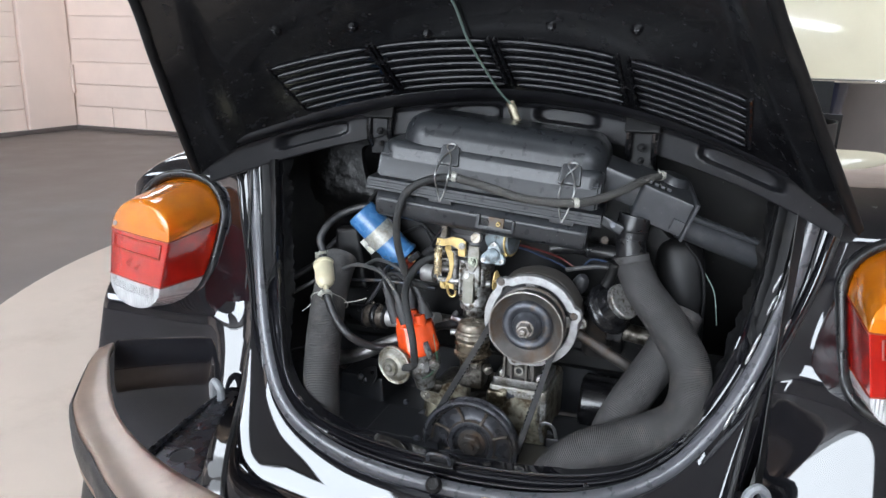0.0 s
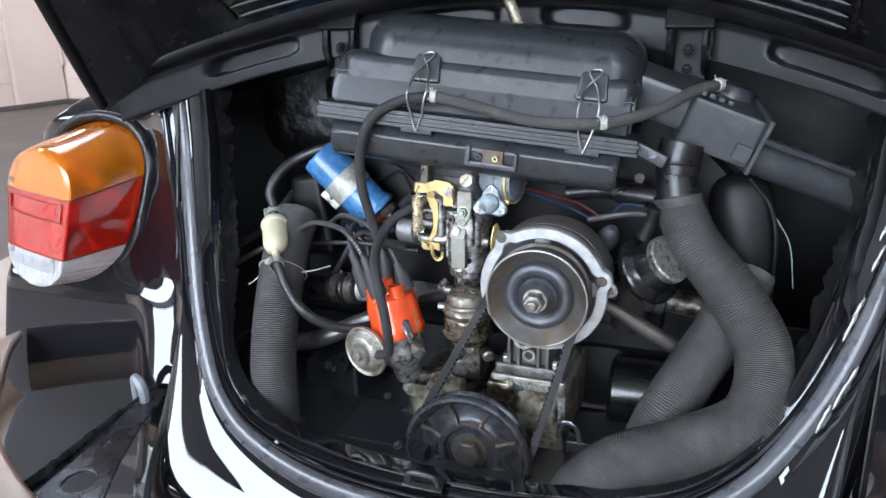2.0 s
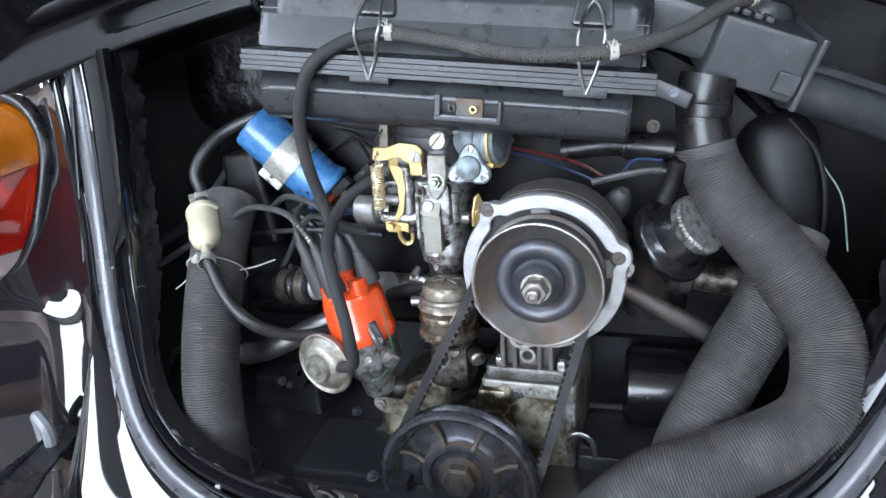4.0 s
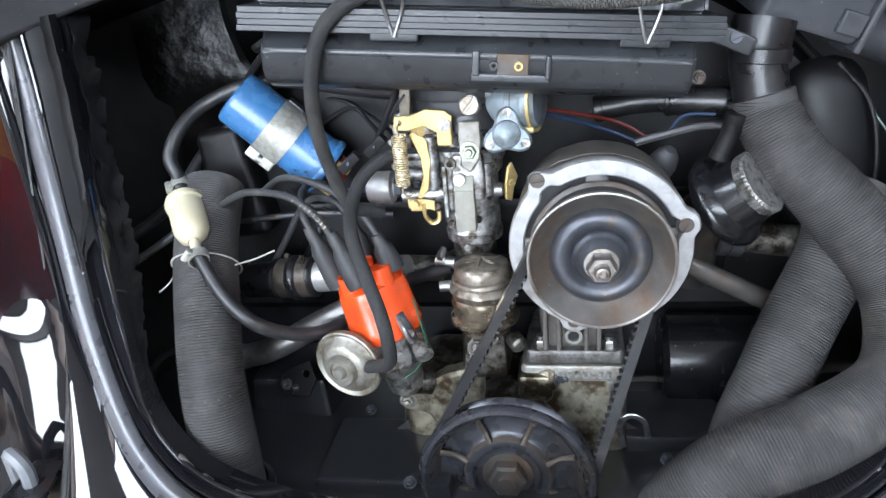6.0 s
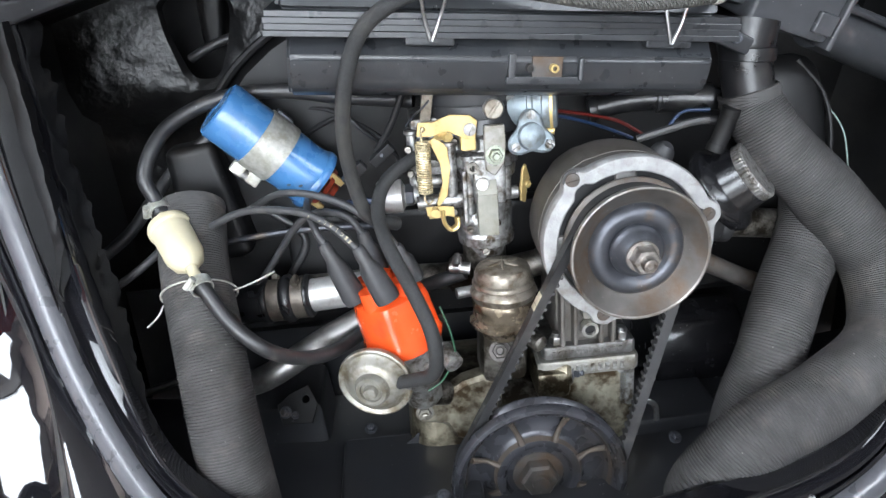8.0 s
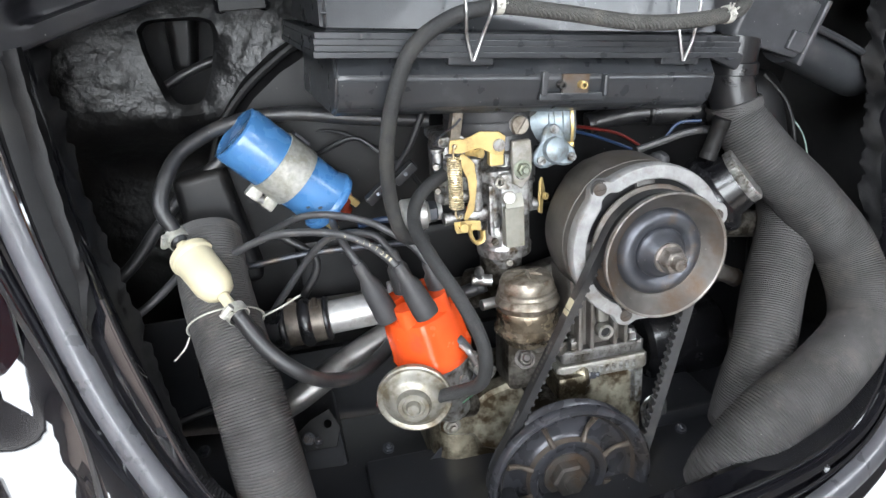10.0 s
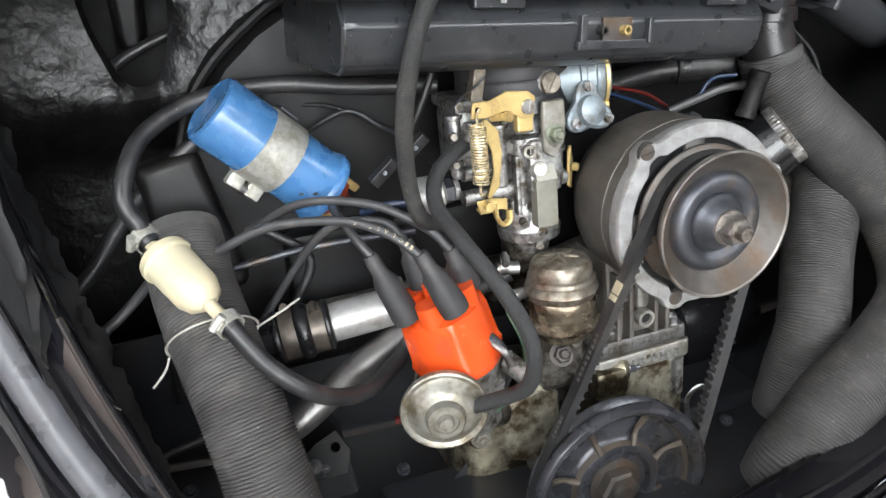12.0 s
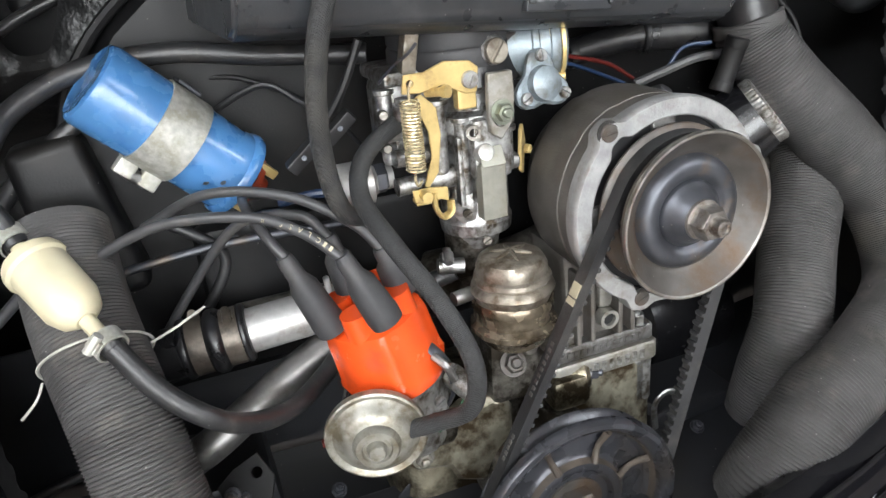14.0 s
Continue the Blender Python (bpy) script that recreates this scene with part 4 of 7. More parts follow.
for s in (-1, 1):
    x = 0.238 * s - 0.008
    hinge = part("lid_hinge", block((0.058, 0.026, 0.012), axes(V(x, 0.338, 0.962), (0, -0.9, 0.4), (1, 0, 0)), 0.003), "inner", lid, "black steel lid hinge")
    for dx in (-0.021, 0.021):
        part("hinge_arm", tube([V(x + dx, 0.340, 0.955), V(x + dx, 0.338, 0.92), V(x + dx, 0.365, 0.885)], 0.0075, 8, 16, flat=0.8), "paint_worn", hinge)
    bolt(hinge, V(x, 0.342, 0.925), (0, -1, 0.3), 0.0065, 0.005, "inner")
    bolt(hinge, V(x, 0.348, 0.902), (0, -1, 0.3), 0.0055, 0.005, "inner")
    part("hinge_web", block((0.044, 0.004, 0.07), axes(V(x, 0.352, 0.918), (0, 0.1, 1), (1, 0, 0)), 0.001), "inner", hinge)


# ---- tail lamps ----
LAMP_X = {-1: 0.660, 1: 0.652}


def lamp_width(h):
    """Half width of the lens at height h, from -1 below to 1 above: domed top, straight flanks, rounded foot."""
    if h > 0.35:
        return 0.091 * max(1 - ((h - 0.35) / 0.65) ** 2.3, 0) ** 0.5
    if h > -0.5:
        return 0.080 + 0.011 * (h + 0.5) / 0.85
    return 0.080 * max(1 - ((-0.5 - h) / 0.5) ** 2.2, 0) ** 0.5


def lamp_surface(s, h, w, d, inset=0.0):
    """h: height; w: from the inner to the outer flank; d: 0 at the fender, 1 at the flat rear face."""
    k = (1 - inset * 9)
    half = lamp_width(h) * (1.06 - 0.06 * d) * k
    z = 0.6925 - 0.0025 * d + (0.1175 - 0.0195 * d) * h * k
    off = w * half
    x = LAMP_X[s] + off
    foot = prof(min(z, 0.88)) + 0.17 * min(x, 0.6) ** 2
    foot += (low_fender(s, x, z) - foot) * ease((0.66 - z) / 0.10)
    face = 0.132 + 0.27 * (z - 0.65) + 0.30 * off - 0.004 * (1 - w * w)
    return V(s * x, foot + (face - foot) * d, z)


def tail_lamp(s):
    def ring(d, grow, n=72):
        pts = []
        for k in range(n):
            a = 2 * math.pi * k / n
            h = math.sin(a)
            p = lamp_surface(s, h, 1 if math.cos(a) >= 0 else -1, d)
            c = V(s * LAMP_X[s], p.y, 0.69)
            pts.append(c + (p - c) * grow)
        return pts

    outline = ring(0.02, 1.085)
    lampo = part("tail_lamp", tube(outline + outline[:1], 0.0085, 10, 140), "boot_gloss", car, "large oval tail lamp with amber, red and clear lenses")
    bowl = bmesh.new()
    rows_ = [[bowl.verts.new(p) for p in ring(d, g)] for d, g in ((0.02, 0.95), (0.08, 0.85), (0.04, 0.4), (0.04, 0.05))]
    for a, b in zip(rows_, rows_[1:]):
        for k in range(len(a)):
            j = (k + 1) % len(a)
            bowl.faces.new((a[k], a[j], b[j], b[k]))
    part("lamp_bowl", bowl, "lamp_bowl", lampo, "silvered bowl behind the lenses")
    for name, lo, hi, material, label in (("amber_lens", 0.35, 1.0, "amber", "amber indicator lens"), ("red_lens", -0.5, 0.35, "red", "red rear lens"), ("clear_lens", -1.0, -0.5, "clear", "ribbed clear reversing lens")):
        bm = bmesh.new()
        n = 28
        hs = []
        for k in range(n + 1):
            f = k / n
            f = math.sin(f * math.pi / 2) if hi == 1.0 else (1 - math.cos(f * math.pi / 2) if lo == -1.0 else f)
            hs.append(lo + (hi - lo) * f)
        line = [(-1, 0.0, 0.0), (-1, 0.35, 0.0), (-1, 0.7, 0.0), (-1, 0.93, 0.0), (-1, 0.985, 0.0010), (-1, 1.0, 0.0036)]
        line += [(w, 1.0, 0.0036) for w in (-0.6, -0.2, 0.2, 0.6)] + [(-w, d, i) for w, d, i in line[::-1]]
        grid = [[bm.verts.new(lamp_surface(s, h, w, d, i)) for w, d, i in line] for h in hs]
        for a, b in zip(grid, grid[1:]):
            for k in range(len(line) - 1):
                bm.faces.new((a[k], a[k + 1], b[k + 1], b[k]))
        bmesh.ops.remove_doubles(bm, verts=bm.verts, dist=0.0002)
        part(name, bm, material, lampo, label)
    for h in (0.35, -0.5):
        ridge = [lamp_surface(s, h, -1, d) for d in (0.02, 0.5, 0.94)] + [lamp_surface(s, h, w, 1.0, 0.001) for w in (-0.95, -0.5, 0, 0.5, 0.95)] + [lamp_surface(s, h, 1, d) for d in (0.94, 0.5, 0.02)]
        part("lens_joint", tube(ridge, 0.0014, 6, 80), "red_plastic", lampo)
    for h, w in ((-0.55, -0.72), (-0.55, 0.74), (0.46, 0.84)):
        screw(lampo, lamp_surface(s, h, w, 1.0), (0, -1, 0.2), 0.0045, 0.003)
    corners = [lamp_surface(s, h, w, 1.0) + V(0, -0.001, 0) for h, w in ((0.27, -0.80), (0.27, -0.2), (0.27, 0.4), (0.27, 0.84), (0.05, 0.84), (0.02, 0.4), (0.02, -0.2), (0.02, -0.80))]
    edge = []
    for a, b in zip(corners, corners[1:] + corners[:1]):
        edge += [a, a.lerp(b, 0.02), a.lerp(b, 0.5), a.lerp(b, 0.98)]
    part("reflector_frame", tube(edge + edge[:1], 0.0014, 6, 120), "red_plastic", lampo, "raised frame of the reflector")
    for k in range(9):
        rib = [lamp_surface(s, -0.60 - 0.018 * k, w, 1.0, 0.0036) + V(0, -0.0004, 0) for w in (-0.85, -0.4, 0, 0.4, 0.85)]
        part("lens_rib", tube(rib, 0.0008, 5, 14), "clear", lampo)


for s in (-1, 1):
    tail_lamp(s)

# ---- bumper and its bracket ----
HALF = [(0.0, -0.235), (0.12, -0.231), (0.23, -0.213), (0.34, -0.180), (0.42, -0.145), (0.51, -0.092), (0.585, -0.03), (0.66, 0.045), (0.715, 0.105), (0.745, 0.150)]
plan = spline([V(-x, y, 0) for x, y in HALF[::-1]] + [V(x, y, 0) for x, y in HALF[1:]], 121)


def sweep(section, zc):
    bm = bmesh.new()
    rings = []
    for i, p in enumerate(plan):
        d = (plan[min(i + 1, 120)] - plan[max(i - 1, 0)]).normalized()
        out = V(d.y, -d.x, 0)
        k = 1 - 0.34 * min(max((abs(p.x) - 0.25) / 0.2, 0), 1) - 0.32 * min(max((abs(p.x) - 0.60) / 0.14, 0), 1)
        rings.append([bm.verts.new(p + out * o * k + V(0, 0, zc + z)) for o, z in section])
    for a, b in zip(rings, rings[1:]):
        for k in range(len(section) - 1):
            bm.faces.new((a[k], a[k + 1], b[k + 1], b[k]))
    return bm


# inner edge, broad upper facet, rolled edge, grooved face and lower roll
bm = sweep([(-0.004, -0.012), (-0.004, -0.002), (0.0, 0.0), (0.006, 0.001), (0.078, -0.008), (0.086, -0.011), (0.092, -0.018), (0.094, -0.028), (0.090, -0.036), (0.090, -0.064), (0.095, -0.070), (0.094, -0.082), (0.086, -0.094), (0.06, -0.108), (0.03, -0.112)], 0.492)
bmesh.ops.solidify(bm, geom=bm.faces[:], thickness=0.002)
bumper = part("bumper", bm, "bumper_metal", car, "chromed bumper blade with a black strip")
part("bumper_strip", sweep([(0.090, -0.0125), (0.098, -0.018), (0.101, -0.030), (0.100, -0.055), (0.097, -0.066), (0.0925, -0.070)], 0.492), "rubber", bumper, "black rubber strip")
for s in (-1, 1):
    ARM = [(0.455, 0.110), (0.447, 0.0), (0.442, -0.09), (0.446, -0.155), (0.335, -0.185), (0.335, -0.12), (0.372, -0.05), (0.405, 0.03), (0.425, 0.110)]
    arm = part("bumper_bracket", plate([(s * x, y) for x, y in ARM], 0.004, Matrix.Translation((0, 0, 0.452)) @ pose(0, 0, 0, 4, 0, 0), 0.001, ((s * 0.394, -0.088, 0.020), (s * 0.418, -0.02, 0.005), (s * 0.410, -0.135, 0.005))), "pulley_dark", car, "dark steel bumper bracket with holes")
    part("bracket_flange", tube([V(s * 0.455, 0.11, 0.458), V(s * 0.448, 0.0, 0.458), V(s * 0.443, -0.09, 0.455), V(s * 0.447, -0.155, 0.450)], 0.005, 8, 30), "pulley_dark", arm)
    part("bracket_grommet", tube([V(s * 0.442, 0.075, 0.43), V(s * 0.438, 0.075, 0.475), V(s * 0.452, 0.078, 0.492), V(s * 0.466, 0.09, 0.47), V(s * 0.464, 0.09, 0.43)], 0.007, 8, 40), "grommet", car, "pale rubber grommet round the bracket")

# lid catch on the lower lip
catch = part("lid_catch", block((0.05, 0.02, 0.012), axes(V(-0.008, 0.038, 0.452), (0, -0.6, 0.8), (1, 0, 0)), 0.003), "paint_worn", car, "lid catch on the lower lip")
part("catch_loop", tube([V(-0.026, 0.036, 0.448), V(-0.024, 0.028, 0.468), V(-0.008, 0.026, 0.472), V(0.008, 0.028, 0.468), V(0.010, 0.036, 0.448)], 0.0028, 8), "steel_dark", catch)
part("catch_stud", lathe([(0.013, 0), (0.013, 0.008), (0.009, 0.012), (0, 0.012)], (-0.008, 0.016, 0.424), (0, -0.7, 0.7), 20), "paint_worn", catch)
part("date_sticker", block((0.014, 0.001, 0.008), axes(V(0.075, 0.018, 0.42), (0, -0.7, 0.7), (1, 0, 0)), 0), "brass", car, "small brass coloured sticker")

# ---- two-tone van parked behind ----
def parked_van():
    c = thing("parked_van", (-0.3, 5.0, 0), "cream and dark blue parked van behind the black car", "van")

    def upper(u, v):
        a = 2 * math.pi * u
        n = 0.55
        cx, cy = math.copysign(abs(math.cos(a)) ** n, math.cos(a)), math.copysign(abs(math.sin(a)) ** n, math.sin(a))
        k = 1 - 0.16 * v ** 2 if v < 0.9 else (1 - 0.13) * (1 - (v - 0.9) * 9.9)
        return V(-0.3 + 1.95 * cx * k, 4.85 + 0.85 * cy * k, 0.955 + 0.95 * min(v, 0.9) + 0.06 * max(v - 0.9, 0) * 10)

    def lower(u, v):
        a = 2 * math.pi * u
        cx, cy = math.copysign(abs(math.cos(a)) ** 0.5, math.cos(a)), math.copysign(abs(math.sin(a)) ** 0.5, math.sin(a))
        return V(-0.3 + (1.40 + 0.10 * v) * cx, 4.85 + 0.82 * cy, 0.34 + 0.62 * v)

    part("upper_body", sheet(upper, 72, 24), "cream_paint", c, "cream painted upper body")
    part("lower_body", sheet(lower, 72, 6), "van_blue", c, "dark blue lower body")
    part("belt_trim", tube([upper(k / 72, 0.0) for k in range(73)], 0.012, 8, 150), "chrome", c)
    for x in (-1.2, -0.2):
        part("wheel", lathe([(0, -0.08), (0.30, -0.08), (0.32, -0.05), (0.32, 0.05), (0.30, 0.08), (0.2, 0.07), (0, 0.05)], (x, 4.15, 0.32), (0, -1, 0), 32), "tyre", c, "black tyre")
    return c


parked_van()
# invented board that fills a plain grey-brown area beside the van
structure("partition", block((3.2, 0.12, 1.25), Matrix.Translation((2.62, 5.75, 0.625)), 0.01), "partition", "invented low grey-brown board beside the van", "partition")



# ---- engine: shroud, tin, case ----
ALT = V(0.093, 0.0, 0.653)
CRANK = V(0.005, 0.0, 0.42)
BELT_Y = 0.166

engine = thing("engine_block", (0.0, 0.28, 0.36), "oily cast alloy engine case behind the pulleys", "engine")
part("case_right", block((0.10, 0.16, 0.10), Matrix.Translation((0.072, 0.305, 0.448)), 0.012), "case_alloy", engine, "greenish varnished alloy case half")
part("case_left", block((0.15, 0.16, 0.09), Matrix.Translation((-0.045, 0.305, 0.425)), 0.028, (0.9, 0.9), 5), "alloy_gold", engine, "oil stained alloy case half")
part("case_nose", lathe([(0.060, 0), (0.056, 0.03), (0.042, 0.05), (0.035, 0.06), (0, 0.06)], CRANK + V(0, 0.25, 0), (0, -1, 0), 40), "alloy_dirty", engine)
part("oil_cooler_boss", block((0.035, 0.05, 0.03), Matrix.Translation((0.032, 0.235, 0.488)), 0.006), "alloy_gold", engine)
part("boss_cap", lathe([(0.016, 0), (0.016, 0.03), (0.012, 0.034), (0, 0.034)], (0.022, 0.235, 0.492), (0.9, -0.3, 0.1), 20), "alloy_gold", engine)
bolt(engine, V(0.054, 0.222, 0.496), (0.9, -0.4, 0.0), 0.006, 0.006, "steel_dark")
part("timing_post", block((0.02, 0.02, 0.05), Matrix.Translation((0.11, 0.235, 0.47)), 0.004), "alloy", engine)


shroud = thing("fan_shroud", (0.01, 0.4, 0.5), "black sheet metal fan shroud across the engine", "fan shroud")
OUTL = [(-0.350, 0.50), (-0.342, 0.60), (-0.320, 0.673), (-0.297, 0.743), (-0.282, 0.777), (-0.258, 0.806), (-0.226, 0.831), (-0.19, 0.850), (-0.10, 0.865), (0.12, 0.865), (0.20, 0.850), (0.262, 0.815), (0.300, 0.778), (0.322, 0.752), (0.334, 0.713), (0.342, 0.658), (0.345, 0.50)]
M_FRONT = Matrix((V(1, 0, 0), V(0, 0, 1), V(0, -1, 0))).transposed().to_4x4()
part("case_casting", plate([(-0.111, 0.476), (-0.106, 0.481), (-0.099, 0.483), (-0.091, 0.480), (-0.078, 0.487), (-0.060, 0.499), (-0.038, 0.505), (-0.020, 0.495), (-0.022, 0.44), (-0.050, 0.425), (-0.071, 0.434), (-0.079, 0.451), (-0.093, 0.454), (-0.104, 0.456), (-0.111, 0.463)], 0.024, Matrix.Translation((0, 0.240, 0)) @ M_FRONT, 0.004), "case_alloy", engine, "pale cast lug of the engine case")
bolt(engine, V(-0.100, 0.217, 0.469), (0, -1, 0), 0.0068, 0.005, "alloy_pale")
part("ribbed_column", join(block((0.024, 0.03, 0.08), Matrix.Translation((0.069, 0.245, 0.452)), 0.004), *[block((0.024, 0.004, 0.0022), Matrix.Translation((0.069, 0.229, 0.418 + 0.0055 * k)) @ pose(0, 0, 0, 0, 12, 0), 0.0006) for k in range(12)]), "case_alloy", engine, "ribbed pale alloy column")
part("shroud_front", plate(OUTL, 0.12, Matrix.Translation((0, 0.478, 0)) @ M_FRONT, 0.012), "tin", shroud, "black shroud front with rounded shoulders")
part("shroud_rib", tube([V(x, 0.356, z) for x, z in OUTL], 0.0045, 8, 120), "tin", shroud)
part("left_outlet", block((0.066, 0.050, 0.125), Matrix.Translation((-0.304, 0.342, 0.675)) @ pose(0, 0, 0, 0, -8, 0), 0.010, (0.80, 0.7), 3), "tin", shroud, "black creased outlet of the shroud")
part("right_outlet", tube([V(0.322, 0.335, 0.59), V(0.318, 0.335, 0.68), V(0.306, 0.350, 0.775)], 0.040, 24, 28, flat=0.55, up=(0, 1, 0), shape=lambda u: 1.0 if u < 0.55 else math.sqrt(max(1 - ((u - 0.55) / 0.46) ** 6, 0))), "tin", shroud, "black rounded outlet of the shroud")
part("outlet_edge", tube([V(0.352, 0.318, 0.60), V(0.356, 0.318, 0.68), V(0.346, 0.325, 0.735), V(0.318, 0.335, 0.772)], 0.0025, 8, 30), "tin", shroud)
part("front_step", block((0.46, 0.03, 0.10), Matrix.Translation((0.0, 0.345, 0.60)), 0.01), "tin", shroud)
for x, z in ((-0.20, 0.64), (-0.15, 0.79), (0.13, 0.60), (-0.10, 0.66), (0.02, 0.80)):
    screw(shroud, V(x, 0.329 if z < 0.65 else 0.357, z), (0, -1, 0), 0.004, 0.003, "steel_dark")

tins = thing("engine_tin", (0, 0.2, 0.39), "black sheet tin sealing the engine in its bay", "engine tin")
part("tin_floor", sheet(lambda u, v: V(-0.44 + 0.88 * u, 0.075 + 0.30 * v + 0.12 * (2 * u - 1) ** 2 * (1 - v), 0.392 + 0.030 * abs(2 * u - 1) ** 2 + 0.012 * math.sin(math.pi * v)), 40, 16, 0.002), "tin_satin_lit", tins, "flat black tin")
part("tin_back", block((0.86, 0.004, 0.18), Matrix.Translation((0, 0.385, 0.47)), 0), "tin_satin_lit", tins)
part("tin_box", block((0.105, 0.10, 0.085), Matrix.Translation((-0.255, 0.315, 0.415)), 0.008, (0.86, 0.9)), "tin_satin_lit", tins, "raised black tin duct")
bracket = part("tin_bracket", plate([(-0.020, -0.016), (0.012, -0.022), (0.022, -0.004), (0.016, 0.018), (-0.006, 0.014), (-0.022, 0.006)], 0.003, axes(V(-0.232, 0.255, 0.468), (-0.2, -0.8, 0.55), (1, 0, 0.2)), 0.0008, ((0.010, 0.004, 0.004),)), "tin", tins, "bent steel bracket on the tin")
bolt(bracket, V(-0.2445, 0.2470, 0.4660), (-0.2, -0.8, 0.55), 0.0048, 0.005, "steel_dark")
part("heater_drum", lathe([(0, 0), (0.044, 0.0), (0.050, 0.006), (0.050, 0.10), (0.044, 0.106), (0, 0.106)], (0.165, 0.335, 0.455), (1, 0, 0), 36), "paint_worn", tins, "glossy black drum behind the hoses")
part("tin_step", block((0.14, 0.11, 0.03), Matrix.Translation((-0.12, 0.205, 0.402)), 0.006), "tin_satin_lit", tins)
part("tin_step", block((0.10, 0.09, 0.03), Matrix.Translation((0.17, 0.27, 0.41)), 0.006), "tin_satin_lit", tins)
part("pulley_tin", plate([(-0.13, -0.02), (0.13, -0.02), (0.13, 0.05), (0.09, 0.075), (-0.09, 0.075), (-0.13, 0.04)], 0.002, Matrix.Translation((0.005, 0.24, 0.375)) @ M_FRONT, 0.0008), "tin_satin_lit", tins)
for p in (V(-0.161, 0.275, 0.415), V(-0.350, 0.266, 0.462), V(0.16, 0.21, 0.41), V(-0.235, 0.25, 0.458), V(-0.09, 0.15, 0.418)):
    bolt(tins, p, (0, -0.5, 0.85), 0.005, 0.004, "steel_dark")
part("duct_collar", lathe([(0.038, -0.01), (0.042, 0.0), (0.042, 0.012), (0.036, 0.016)], (-0.272, 0.142, 0.400), (0.0, -0.05, 1), 28), "tin_satin_lit", tins)
part("spring_clip", tube([V(0.118, 0.215, 0.42), V(0.114, 0.212, 0.448), V(0.124, 0.21, 0.460), V(0.137, 0.212, 0.452), V(0.142, 0.217, 0.43)], 0.0032, 8, flat=0.5, up=(0, -1, 0)), "steel", tins, "curled steel clip")

# ---- crankshaft pulley ----
pul = thing("crank_pulley", (CRANK.x, 0.19, CRANK.z), "black steel crankshaft pulley with a rusty web", "pulley")
part("pulley_rim", lathe([(0.069, -0.010), (0.0735, 0.001), (0.0765, 0.006), (0.0800, 0.0085), (0.0835, 0.0078), (0.0862, 0.0045), (0.0865, 0.001), (0.083, -0.002), (0.075, -0.005), (0.075, -0.009), (0.0825, -0.0135), (0.0835, -0.0155), (0.082, -0.0175), (0.074, -0.018), (0.066, -0.016)], CRANK + V(0, 0.158, 0), (0, -1, 0), 96), "crank_steel", pul, "rounded black pulley rim")
part("pulley_web", lathe([(0.071, -0.006), (0.067, -0.011), (0.048, -0.0115), (0.043, -0.008), (0.041, -0.0035), (0.038, -0.0025), (0.034, -0.0035), (0.031, -0.008), (0.022, -0.009), (0, -0.009)], CRANK + V(0, 0.158, 0), (0, -1, 0), 72), "crank_steel", pul, "dished black pulley web")
for k in range(8):
    a = math.radians(22 + 45 * k)
    d = V(math.cos(a), 0, math.sin(a))
    part("web_rib", tube([CRANK + V(0, 0.1625, 0) + d * 0.041, CRANK + V(0, 0.1655, 0) + d * 0.055, CRANK + V(0, 0.1605, 0) + d * 0.0705], 0.0024, 8, 12, shape=lambda u: 1.0 + 0.35 * abs(2 * u - 1)), "rust_edge", pul)
part("web_edge", lathe([(0.0716, -0.0045), (0.0722, -0.0010), (0.0712, -0.0020), (0.0700, -0.0072)], CRANK + V(0, 0.158, 0), (0, -1, 0), 80), "rust_edge", pul, "rusty inner edge of the rim")
part("hub_edge", lathe([(0.0440, -0.0092), (0.0428, -0.0062), (0.0416, -0.0036), (0.0405, -0.0040), (0.0420, -0.0095)], CRANK + V(0, 0.158, 0), (0, -1, 0), 64), "rust_edge", pul, "rusty step round the hub")
# black block paints the dark inside of a square hole
part("web_hole", block((0.008, 0.002, 0.009), Matrix.Translation(CRANK + V(0.044, 0.169, 0.030)) @ pose(0, 0, 0, 0, 35, 0), 0.0012), "wire_black", pul, "black block drawn as a square hole in the web")
part("hub_nut", join(hexagon(0.019, 0.014, CRANK + V(0, 0.166, 0), (0, -1, 0)), lathe([(0.025, 0), (0.025, 0.003), (0, 0.003)], CRANK + V(0, 0.168, 0), (0, -1, 0), 28), lathe([(0.009, 0), (0.008, 0.004), (0, 0.004)], CRANK + V(0, 0.152, 0), (0, -1, 0), 16)), "steel_rust", pul, "large rusty hub nut")

# ---- alternator ----
alt = thing("alternator", (ALT.x, 0.23, 0.585), "dusty alternator with a cast alloy front cover and belt pulley", "alternator")


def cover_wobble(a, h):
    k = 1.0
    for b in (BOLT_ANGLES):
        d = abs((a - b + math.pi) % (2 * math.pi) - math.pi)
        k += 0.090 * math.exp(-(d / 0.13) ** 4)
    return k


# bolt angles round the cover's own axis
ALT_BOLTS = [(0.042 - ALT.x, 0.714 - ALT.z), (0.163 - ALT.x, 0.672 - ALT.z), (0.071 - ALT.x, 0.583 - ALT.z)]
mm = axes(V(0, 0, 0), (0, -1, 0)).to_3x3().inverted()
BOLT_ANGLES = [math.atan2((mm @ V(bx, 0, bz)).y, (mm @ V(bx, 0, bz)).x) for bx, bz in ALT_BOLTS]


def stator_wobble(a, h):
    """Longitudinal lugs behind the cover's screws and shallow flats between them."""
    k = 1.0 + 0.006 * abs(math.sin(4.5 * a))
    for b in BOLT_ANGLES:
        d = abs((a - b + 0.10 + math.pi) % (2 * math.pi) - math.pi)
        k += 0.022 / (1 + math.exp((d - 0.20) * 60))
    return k


